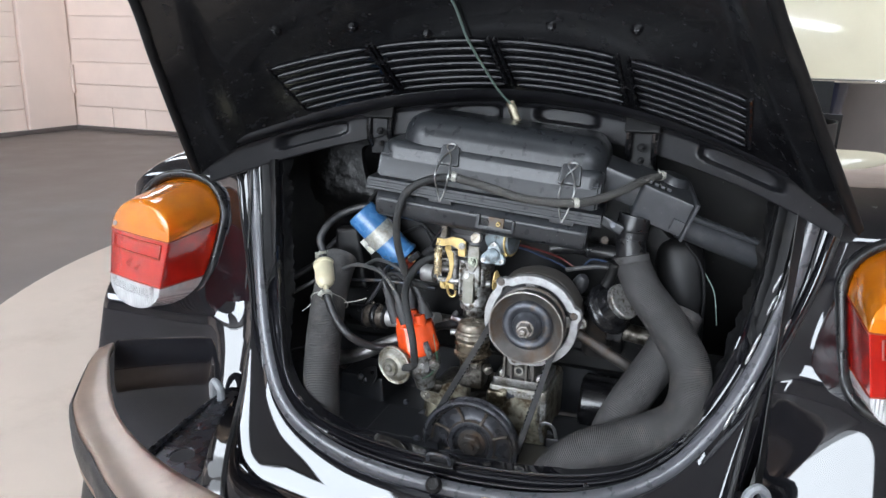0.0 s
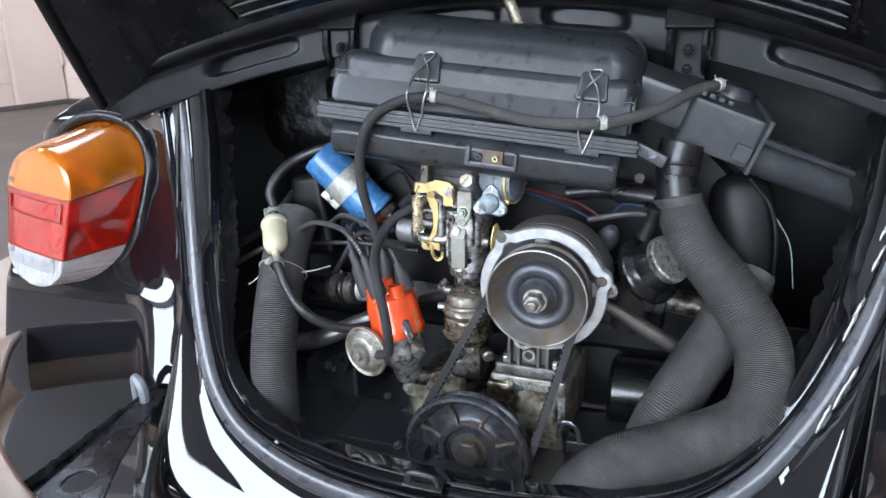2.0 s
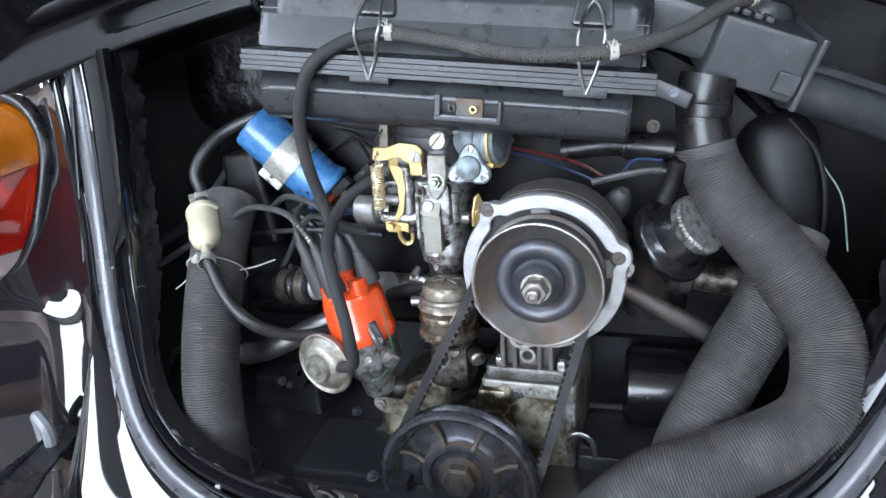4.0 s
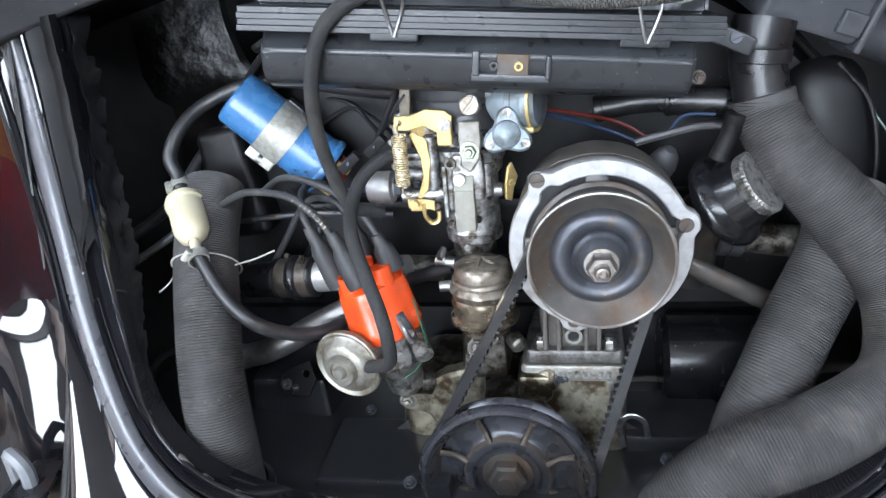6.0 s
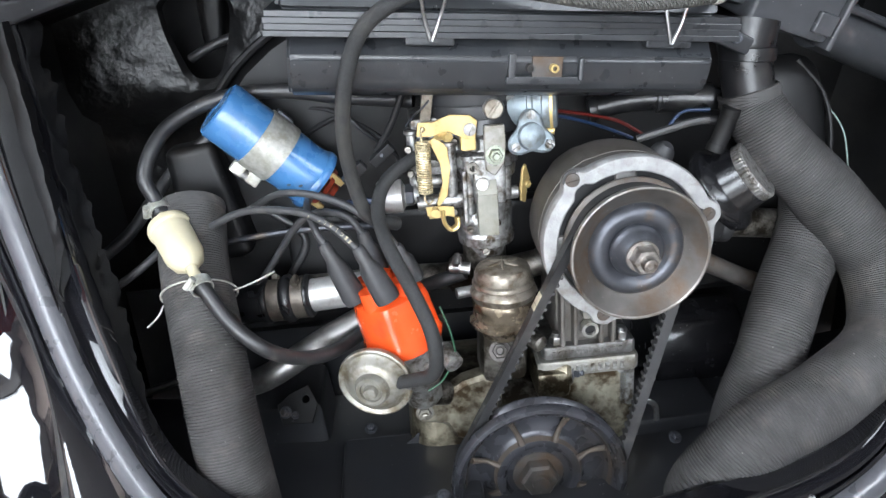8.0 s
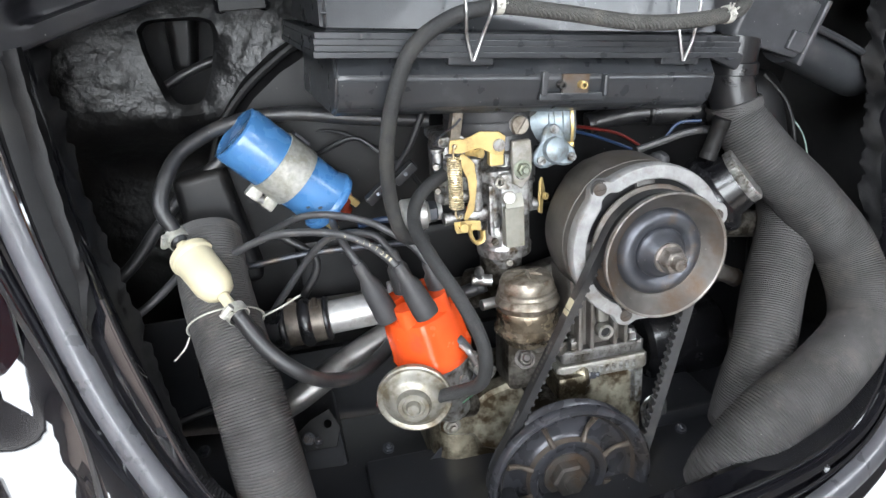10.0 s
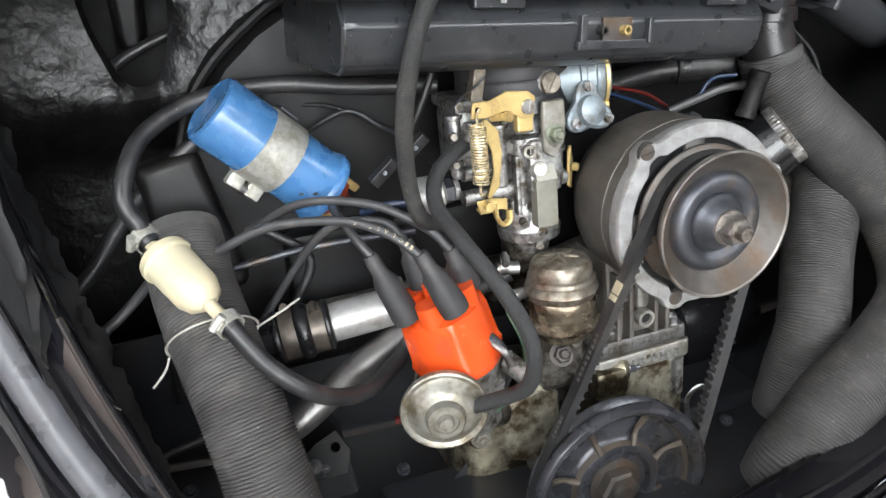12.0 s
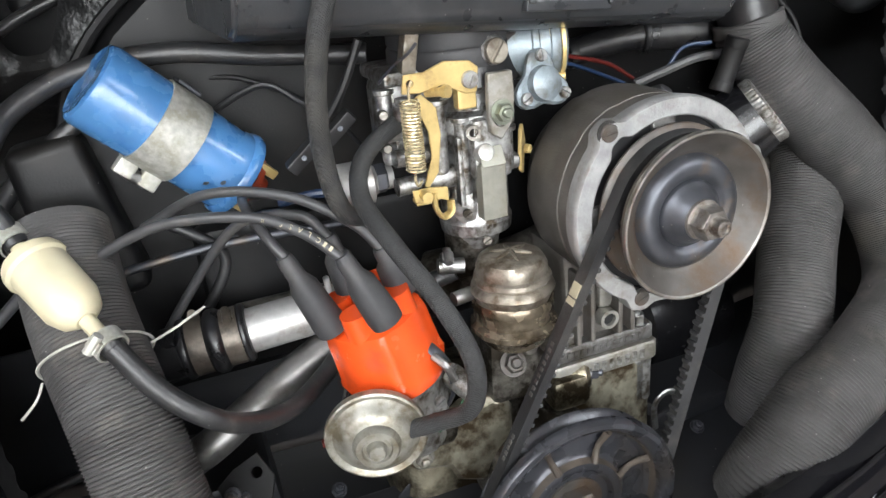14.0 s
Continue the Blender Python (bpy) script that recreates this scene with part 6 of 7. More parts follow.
for h, side in ((0.094, 0.10), (0.103, 0.45)):
    cd = V(-0.25, -0.85, -0.4 + side)
    cd = (cd - cax * cd.dot(cax)).normalized()
    part("paint_chip", lathe([(0, 0.0004), (0.0016, 0.0004), (0.0019, 0.0)], CA + cax * h + cd * 0.0299, cd, 9, lambda a, h: 1 + 0.25 * math.sin(2 * a + 1)), "steel_dark", coil)
part("coil_clamp", lathe([(0.0302, 0.044), (0.0317, 0.044), (0.0317, 0.075), (0.0302, 0.075)], CA, cax, 48), "coil_band", coil, "speckled galvanised clamp band")
cdn = (V(-0.45, -0.1, -0.6) - cax * V(-0.45, -0.1, -0.6).dot(cax)).normalized()
for h in (0.050, 0.068):
    part("clamp_foot", block((0.014, 0.010, 0.012), axes(CA + cax * h + cdn * 0.0365, cdn, cax), 0.002), "coil_band", coil)
part("clamp_bolt", lathe([(0, 0), (0.005, 0), (0.005, 0.018), (0, 0.018)], CA + cax * 0.050 + cdn * 0.0385, cax, 12), "steel", coil)
part("clamp_plate", block((0.018, 0.014, 0.003), axes(CA + cax * 0.055 - cdn * 0.0335, cdn, cax), 0.001), "steel_dark", coil)
part("coil_top", lathe([(0.022, 0), (0.021, 0.005), (0.010, 0.010), (0.009, 0.016), (0, 0.016)], CB, cax, 28), "red_plastic", coil, "red-brown coil head")
for d in (V(0.012, -0.012, 0.012), V(-0.012, -0.010, -0.012)):
    part("terminal", block((0.007, 0.004, 0.016), axes(CB + d + cax * 0.008, cax), 0.0008), "brass", coil)
for x, z, k in ((-0.118, 0.727, 0.0), (-0.146, 0.711, 0.3)):
    con = part("wire_plug", block((0.010, 0.010, 0.026), axes(V(x, 0.268, z), (0.75, -0.1, 0.65)), 0.0015), "wire_black", coil, "black wire plug")
    screw(con, V(x, 0.263, z), (-0.3, -0.9, 0.3), 0.0020, 0.001, "steel_dark")

# ---- fuel filter and hoses ----
FA, FB = V(-0.3275, 0.2615, 0.682), V(-0.2975, 0.212, 0.650)
fax = (FB - FA).normalized()
filt = thing("fuel_filter", (-0.3134, 0.2371, 0.6607), "cream plastic fuel filter tied to the paper hose", "fuel filter")
part("filter_body", lathe([(0, 0), (0.010, 0.0), (0.0195, 0.006), (0.0205, 0.009), (0.0205, 0.013), (0.0185, 0.015), (0.0178, 0.048), (0.014, 0.058), (0.0065, 0.064), (0, 0.064)], FA, fax, 40), "cream", filt, "cream translucent filter body")
part("inlet_stub", lathe([(0.0052, 0), (0.0052, 0.020), (0, 0.020)], FA, -fax, 16), "cream", filt)
part("outlet_stub", lathe([(0.0052, 0), (0.0052, 0.026), (0, 0.026)], FA + fax * 0.06, fax, 16), "cream", filt)
hose_clamp(filt, FA - fax * 0.017, fax, 0.0095, 0.011, (-0.8, -0.5, 0), "coil_band")
hose_clamp(filt, FA + fax * 0.086, fax, 0.0092, 0.010, (-0.3, -0.8, 0.2), "coil_band")
tie_d = V(0.014, -0.053, -0.059).normalized()
tie_m = axes(V(-0.3020, 0.2335, 0.6155), tie_d)
tie_ring = [tie_m @ V(0.0345 * math.cos(a), 0.0345 * math.sin(a), 0.004 * math.cos(a + 0.8)) for a in [k * 2 * math.pi / 24 for k in range(25)]]
part("cable_tie", tube(tie_ring, 0.0012, 6, 90, flat=0.7), "tie", filt, "off-white cable tie")
part("tie_tail", tube([V(-0.3350, 0.2260, 0.6110), V(-0.3400, 0.2200, 0.6030), V(-0.3500, 0.2150, 0.5950)], 0.0009, 6, 12), "tie", filt)
part("tie_end", tube([V(-0.2690, 0.2300, 0.6180), V(-0.2520, 0.2400, 0.6200), V(-0.2320, 0.2480, 0.6260)], 0.0010, 6, 12), "tie", filt)
cable("fuel_hose", [FA - fax * 0.010, V(-0.338, 0.277, 0.700), V(-0.345, 0.281, 0.720), V(-0.337, 0.296, 0.744), V(-0.318, 0.317, 0.764), V(-0.273, 0.330, 0.781), V(-0.216, 0.330, 0.784), V(-0.152, 0.318, 0.775), V(-0.083, 0.300, 0.769)], 0.0072, "rubber", "black rubber fuel hose from the filter to the carburettor", "hose")
cable("fuel_hose", [FA + fax * 0.080, V(-0.287, 0.199, 0.636), V(-0.267, 0.190, 0.603), V(-0.240, 0.186, 0.576), V(-0.215, 0.202, 0.555), V(-0.188, 0.224, 0.544), V(-0.159, 0.250, 0.547), V(-0.115, 0.268, 0.575), V(-0.048, 0.252, 0.605)], 0.0072, "rubber", "black rubber fuel hose from the filter to the pump", "hose")
cable("control_cable", [V(-0.45, 0.31, 0.61), V(-0.395, 0.335, 0.645), V(-0.362, 0.340, 0.681), V(-0.331, 0.337, 0.713), V(-0.291, 0.338, 0.742), V(-0.25, 0.345, 0.765)], 0.0065, "rubber", "black rubber sheathed cable behind the coil", "cable")
cable("control_cable", [V(-0.4846, 0.2653, 0.5565), V(-0.4218, 0.2733, 0.5970), V(-0.3641, 0.2835, 0.6311), V(-0.3161, 0.3216, 0.6659)], 0.0042, "lead", "thin grey cable behind the paper hose", "cable")
cable("control_cable", [V(-0.4199, 0.2415, 0.4422), V(-0.4042, 0.2619, 0.4847), V(-0.3670, 0.2762, 0.4961), V(-0.3244, 0.2902, 0.4971)], 0.004, "rubber", "thin black cable at the bay side", "cable")
cable("throttle_tube", [V(-0.2470, 0.3345, 0.6623), V(-0.2095, 0.3297, 0.6263), V(-0.2350, 0.3287, 0.5783)], 0.0045, "rubber", "thin black tube below the coil", "tube")

# ---- intake pipes ----
pipe = thing("intake_pipe", (-0.1889, 0.2846, 0.5741), "alloy intake pipe with a ribbed rubber boot", "intake pipe")
P0, P1 = V(-0.132, 0.2790, 0.5865), V(-0.206, 0.2870, 0.5790)
part("alloy_end", tube([V(-0.100, 0.2740, 0.5900), P0, P1 + V(-0.010, 0.001, -0.001)], 0.0172, 28, 12), "valve_zinc", pipe, "bright alloy pipe end")
part("pipe_flange", plate([(0.0245 * math.cos(a) * (1 + 0.22 * max(math.cos(3 * a), 0) ** 4), 0.0245 * math.sin(a) * (1 + 0.22 * max(math.cos(3 * a), 0) ** 4)) for a in [k * math.pi / 18 for k in range(36)]], 0.005, axes(P0 + V(-0.010, 0.0012, -0.001), P0 - P1, (0, -0.3, 1)), 0.001), "valve_zinc", pipe, "cast flange of the pipe")
bx = (P1 - P0).normalized()
part("rubber_boot", lathe([(0.0165, -0.002), (0.0212, -0.001), (0.0228, 0.001), (0.0228, 0.003), (0.0208, 0.0045), (0.0208, 0.0165), (0.0232, 0.018), (0.0250, 0.0205), (0.0250, 0.0255), (0.0232, 0.028), (0.0208, 0.0295), (0.0208, 0.0425), (0.0230, 0.044), (0.0236, 0.046), (0.0230, 0.0485), (0.0200, 0.050), (0.0194, 0.085), (0.017, 0.09)], P1, bx, 36), "boot_gloss", pipe, "ribbed black rubber boot")
for h in (0.0105, 0.036):
    hose_clamp(pipe, P1 + bx * h, bx, 0.0210, 0.0125, (0.05, -0.35, 0.95) if h < 0.02 else (0.1, 0.6, 0.8), "clamp_brown")
cable("heat_riser", [V(-0.118, 0.2780, 0.5640), V(-0.1467, 0.2800, 0.5540), V(-0.1994, 0.2692, 0.5330), V(-0.2572, 0.2558, 0.5060), V(-0.3038, 0.2682, 0.4871)], 0.0135, "riser_steel", "dull steel heat riser pipe below the intake", "pipe", 20)
cable("heat_riser", [V(0.1264, 0.2713, 0.6133), V(0.1635, 0.2698, 0.6057), V(0.2116, 0.2730, 0.5784), V(0.2652, 0.2813, 0.5481)], 0.0100, "steel_rust", "dull steel heat riser pipe below the alternator", "pipe", 20)
pipe2 = thing("intake_pipe", (0.1686, 0.2696, 0.6143), "cast alloy intake arm beside the alternator", "intake pipe")
part("alloy_arm", tube([V(0.1056, 0.2880, 0.6286), V(0.1581, 0.2805, 0.6277), V(0.2216, 0.2831, 0.6208), V(0.2852, 0.2857, 0.6118)], 0.0155, 20, 16), "alloy_dirty", pipe2)
part("arm_boss", lathe([(0.0045, 0.0), (0.009, 0), (0.009, 0.016), (0.0045, 0.016), (0.0045, 0.006), (0, 0.006)], (0.1658, 0.2612, 0.6332), (0, -1, 0.2), 20), "alloy", pipe2)
part("rubber_sleeve", lathe([(0.018, 0), (0.021, 0.002), (0.021, 0.010), (0.019, 0.013), (0.021, 0.016), (0.021, 0.024), (0.018, 0.026)], V(0.2068, 0.2827, 0.6226), (1, 0.08, -0.14), 24), "rubber", pipe2)
cable("throttle_rod", [V(-0.3049, 0.3211, 0.6325), V(-0.2104, 0.3119, 0.6431), V(-0.1158, 0.3026, 0.6433)], 0.0035, "steel_dark", "thin steel rod across the engine", "rod")

# ---- distributor ----
DT, DB = V(-0.127, 0.216, 0.617), V(-0.1125, 0.2155, 0.553)
dax = (DT - DB).normalized()
dist = thing("distributor", (-0.095, 0.215, 0.48), "alloy distributor with an orange cap and vacuum capsule", "distributor")


def cap_wobble(a, h):
    return 1 + 0.07 * max(math.cos(4 * a + 0.6), 0) ** 3 * (1 if h > 0.006 else 0)


part("distributor_cap", lathe([(0.0365, 0.0), (0.0375, 0.002), (0.0375, 0.010), (0.0360, 0.014), (0.0345, 0.046), (0.0325, 0.054), (0.026, 0.058), (0, 0.058)], DB, dax, 96, cap_wobble), "orange", dist, "orange plastic distributor cap")
for k in range(4):
    a = 0.95 + k * math.pi / 2
    m3 = axes(DB, dax).to_3x3()
    d = m3 @ V(math.cos(a), math.sin(a), 0)
    part("cap_tower", lathe([(0.0115, 0), (0.0105, 0.026), (0, 0.026)], DB + dax * 0.045 + d * 0.022, dax, 20), "orange", dist)
part("cap_tower", lathe([(0.0105, 0), (0.0095, 0.024), (0, 0.024)], DB + dax * 0.053, dax, 20), "orange", dist)
part("distributor_body", lathe([(0, -0.072), (0.012, -0.072), (0.018, -0.066), (0.020, -0.048), (0.030, -0.036), (0.034, -0.028), (0.035, -0.004), (0.036, 0.0), (0, 0.0)], DB, dax, 40), "alloy", dist, "cast alloy distributor body")
part("cap_clip", tube([DB + V(0.030, -0.022, -0.024), DB + V(0.034, -0.027, -0.008), DB + V(0.030, -0.029, 0.012), DB + V(0.022, -0.027, 0.026), DB + V(0.018, -0.020, 0.030)], 0.0045, 8, 24, flat=0.35, up=(0.6, -0.7, 0.1)), "steel_dark", dist, "spring steel cap clip")
part("clip_loop", tube([DB + V(0.020, -0.028, 0.024), DB + V(0.026, -0.036, 0.018), DB + V(0.032, -0.034, 0.004)], 0.0030, 8, 14), "steel", dist)
VC = V(-0.143, 0.173, 0.538)
vdir = V(-0.25, -0.93, -0.02).normalized()
part("vacuum_capsule", lathe([(0, -0.022), (0.020, -0.020), (0.030, -0.010), (0.0325, -0.004), (0.0348, -0.003), (0.0355, -0.0005), (0.0350, 0.0025), (0.0335, 0.0032), (0.0322, 0.0022), (0.0300, 0.0012), (0.0270, 0.0035), (0.0240, 0.0080), (0.0205, 0.0105), (0.0165, 0.0115), (0.0155, 0.0150), (0.0140, 0.0170), (0.0105, 0.0172), (0.0095, 0.0155), (0.0070, 0.0155), (0.0062, 0.0200), (0.0052, 0.0212), (0.0, 0.0214)], VC, vdir, 64), "capsule_metal", dist, "round pressed metal vacuum capsule with a crimped rim")
part("capsule_arm", block((0.030, 0.020, 0.014), axes(V(-0.118, 0.193, 0.536), (0, 0, 1), (0.7, 0.6, 0.1)), 0.004), "alloy_dirty", dist)
part("capsule_pipe", tube([VC + V(0.020, -0.004, 0.0), VC + V(0.034, -0.010, -0.002)], 0.0042, 10, 6), "steel", dist)
part("condenser", lathe([(0, 0), (0.009, 0.0), (0.009, 0.022), (0, 0.024)], (-0.078, 0.196, 0.552), (0.3, -0.6, -0.2), 18), "alloy", dist)
screw(dist, V(-0.083, 0.183, 0.566), (0.4, -0.8, 0.1), 0.0045, 0.003)
screw(dist, V(-0.094, 0.179, 0.545), (0.2, -0.9, 0.1), 0.0045, 0.003)
part("drive_shaft", tube([DB - dax * 0.060, V(-0.076, 0.226, 0.484)], 0.013, 18, 6), "alloy_dirty", dist, "distributor shaft entering the engine case")
part("green_lead", tube([V(-0.078, 0.19, 0.60), V(-0.070, 0.182, 0.575), V(-0.068, 0.184, 0.55), V(-0.080, 0.186, 0.525), V(-0.095, 0.184, 0.515)], 0.0010, 8), "wire_green", dist, "thin green lead")
part("low_lead", tube([V(-0.14, 0.235, 0.575), V(-0.150, 0.22, 0.55), V(-0.155, 0.215, 0.525), V(-0.135, 0.205, 0.51)], 0.002, 8), "wire_black", dist)
part("red_plug", block((0.014, 0.005, 0.005), Matrix.Translation((-0.168, 0.215, 0.512)), 0.001), "wire_red", dist, "small red wire plug")

# ---- ignition leads with their boots ----
def ignition_lead(points, boot_from, boot_to, label, r=0.0036):
    t = thing("ignition_lead", points[-1], label, "ignition lead", "ignition leads")
    part("lead_wire", tube(points, r, 12), "lead", t, "grey ignition wire")
    a, b = Vector(boot_from), Vector(boot_to)
    L = (b - a).length
    part("rubber_boot", lathe([(0, 0), (0.0052, 0), (0.0062, L * 0.08), (0.0066, L * 0.28), (0.0100, L * 0.40), (0.0118, L * 0.9), (0.0112, L), (0, L)], a, b - a, 24), "boot", t, "dark rubber boot")
    return t


ignition_lead([V(-0.312, 0.285, 0.655), V(-0.288, 0.262, 0.672), V(-0.246, 0.239, 0.692), V(-0.195, 0.215, 0.694), V(-0.166, 0.196, 0.684), V(-0.144, 0.184, 0.664)], V(-0.146, 0.185, 0.668), V(-0.1235, 0.180, 0.617), "grey ignition lead arching to the orange cap")
ignition_lead([V(-0.178, 0.312, 0.676), V(-0.190, 0.280, 0.688), V(-0.192, 0.245, 0.688), V(-0.184, 0.220, 0.674), V(-0.176, 0.212, 0.661)], V(-0.178, 0.213, 0.664), V(-0.154, 0.211, 0.604), "grey coil lead ending in a boot on the cap")
ignition_lead([V(-0.26, 0.30, 0.672), V(-0.215, 0.265, 0.698), V(-0.165, 0.240, 0.694), V(-0.128, 0.224, 0.672), V(-0.112, 0.216, 0.652)], V(-0.113, 0.216, 0.654), V(-0.100, 0.216, 0.618), "dark ignition lead passing behind the others")
ignition_lead([V(-0.28, 0.31, 0.56), V(-0.245, 0.30, 0.61), V(-0.20, 0.275, 0.668), V(-0.160, 0.245, 0.678), V(-0.142, 0.236, 0.660)], V(-0.143, 0.237, 0.662), V(-0.132, 0.234, 0.618), "ignition lead rising from below the intake")
mk = thing("lead_print", (-0.1669, 0.2099, 0.6779), "white printed class mark on an ignition lead", "print")
PRINT = spline([V(-0.195, 0.215, 0.694), V(-0.166, 0.196, 0.684), V(-0.150, 0.187, 0.670)], 41)


def letter(char, size, m):
    """One printed character as a flat mesh."""
    cu = bpy.data.curves.new("letter", "FONT")
    cu.body, cu.size, cu.align_x, cu.extrude = char, size, "CENTER", 0.0001
    ob = bpy.data.objects.new("letter", cu)
    me = bpy.data.meshes.new_from_object(ob)
    bm = bmesh.new()
    bm.from_mesh(me)
    bm.transform(m)
    bpy.data.objects.remove(ob)
    bpy.data.meshes.remove(me)
    return bm


for k, char in ((32, "C"), (28, "L"), (24, "A"), (20, "S"), (16, "S"), (8, "F")):
    along = (PRINT[k - 2] - PRINT[k + 2]).normalized()
    face = V(-0.2, -0.72, 0.66)
    face = (face - along * face.dot(along)).normalized()
    part("printed_letter", letter(char, 0.0046, axes(PRINT[k] + face * 0.0037 + face.cross(along) * -0.0015, face, along)), "mark", mk)
for k in (36, 39):
    part("print_mark", block((0.0020, 0.0032, 0.0005), axes(PRINT[k] + V(-0.0006, -0.0026, 0.0026), (-0.2, -0.72, 0.66), PRINT[k] - PRINT[k - 2]), 0), "mark", mk)

# ---- vacuum and breather hoses ----
cable("vacuum_hose", [V(-0.062, 0.240, 0.730), V(-0.085, 0.236, 0.730), V(-0.114, 0.222, 0.716), V(-0.125, 0.200, 0.697), V(-0.119, 0.160, 0.678), V(-0.104, 0.135, 0.650), V(-0.091, 0.123, 0.618), V(-0.087, 0.122, 0.592), V(-0.090, 0.132, 0.566), V(-0.106, 0.152, 0.549), V(-0.126, 0.168, 0.538)], 0.0062, "braid", "braided vacuum hose looping to the vacuum capsule", "hose", 16)
bh = thing("breather_hose", (0.2784, 0.2894, 0.9183), "long braided hose lying over the air cleaner", "hose")
RUN = [V(0.270, 0.291, 0.889), V(0.245, 0.262, 0.884), V(0.205, 0.215, 0.866), V(0.155, 0.171, 0.856), V(0.08, 0.170, 0.855), V(0.01, 0.178, 0.868), V(-0.045, 0.183, 0.878)]
RUN2 = [V(-0.045, 0.183, 0.878), V(-0.085, 0.178, 0.872), V(-0.120, 0.171, 0.852), V(-0.138, 0.173, 0.815), V(-0.146, 0.185, 0.770), V(-0.144, 0.202, 0.723), V(-0.134, 0.214, 0.685), V(-0.110, 0.235, 0.668)]
part("hose_end", tube(RUN, 0.0066, 16), "braid_pale", bh, "faded brown-grey braided hose piece")
part("hose_run", tube(RUN2, 0.0064, 16), "braid", bh, "dark braided hose")
for p, d in ((V(0.155, 0.171, 0.856), V(1, 0.3, 0.1)), (V(-0.045, 0.183, 0.878), V(1, 0.1, -0.1)), (V(0.269, 0.290, 0.889), V(0.6, 0.7, 0.1))):
    frayed = [tube([p + d.normalized() * 0.001 * k, p + d.normalized() * 0.001 * k + V(random.uniform(-0.006, 0.006), random.uniform(-0.012, -0.005), random.uniform(-0.003, 0.012))], 0.0008, 5, 3) for k in range(-4, 5)]
    tagged(part("frayed_end", join(lathe([(0.0064, -0.004), (0.0078, -0.003), (0.0078, 0.003), (0.0064, 0.004)], p, d, 16), *frayed), "tie", bh, "frayed pale braid"), kind="stuff")
cable("breather_elbow", [V(0.0939, 0.3202, 0.7410), V(0.1358, 0.3153, 0.7484), V(0.1777, 0.3051, 0.7494), V(0.2144, 0.2972, 0.7471), V(0.2409, 0.2982, 0.7425)], 0.0115, "boot_gloss", "shiny black breather hose under the air cleaner", "hose", 18)
cable("breather_elbow", [V(0.2129, 0.2520, 0.7471), V(0.2082, 0.2553, 0.7259), V(0.2001, 0.2556, 0.7046)], 0.0085, "inner", "black elbow hose on the oil filler", "hose", 18)

sleeve = thing("hose_sleeve", (0.186, 0.3035, 0.7492), "glossy black joining sleeve on the breather hose", "hose sleeve")
part("sleeve_tube", tube([V(0.160, 0.3095, 0.7495), V(0.185, 0.3035, 0.7492), V(0.212, 0.2975, 0.7473)], 0.0142, 20, 14), "boot_gloss", sleeve, "glossy black rubber sleeve")
part("sleeve_lip", lathe([(0.0142, 0), (0.0150, 0.001), (0.0150, 0.004), (0.0142, 0.005)], V(0.160, 0.3095, 0.7495), V(1, -0.22, 0), 24), "boot_gloss", sleeve)

# ---- oil filler ----
oil = thing("oil_filler", (0.2092, 0.2468, 0.6574), "black oil filler neck with a knurled metal cap", "oil filler")
oax = V(0.64, -0.42, 0.58).normalized()
O0 = V(0.2088, 0.2533, 0.6660)
part("filler_neck", lathe([(0, -0.006), (0.043, -0.006), (0.045, 0.0), (0.043, 0.006), (0.034, 0.012), (0.030, 0.030), (0, 0.030)], O0, oax, 40), "paint_worn", oil, "black filler neck")
part("filler_cap", lathe([(0.028, 0), (0.0295, 0.002), (0.0295, 0.010), (0.027, 0.012), (0, 0.012)], O0 + oax * 0.028, oax, 180, lambda a, h: 1 + 0.012 * (1 if math.sin(45 * a) > 0 else -1)), "alloy", oil, "knurled metal cap")
part("filler_foot", tube([O0 - oax * 0.004, V(0.1896, 0.2792, 0.6359), V(0.1862, 0.3004, 0.5726)], 0.024, 20, 12), "black_metal", oil)

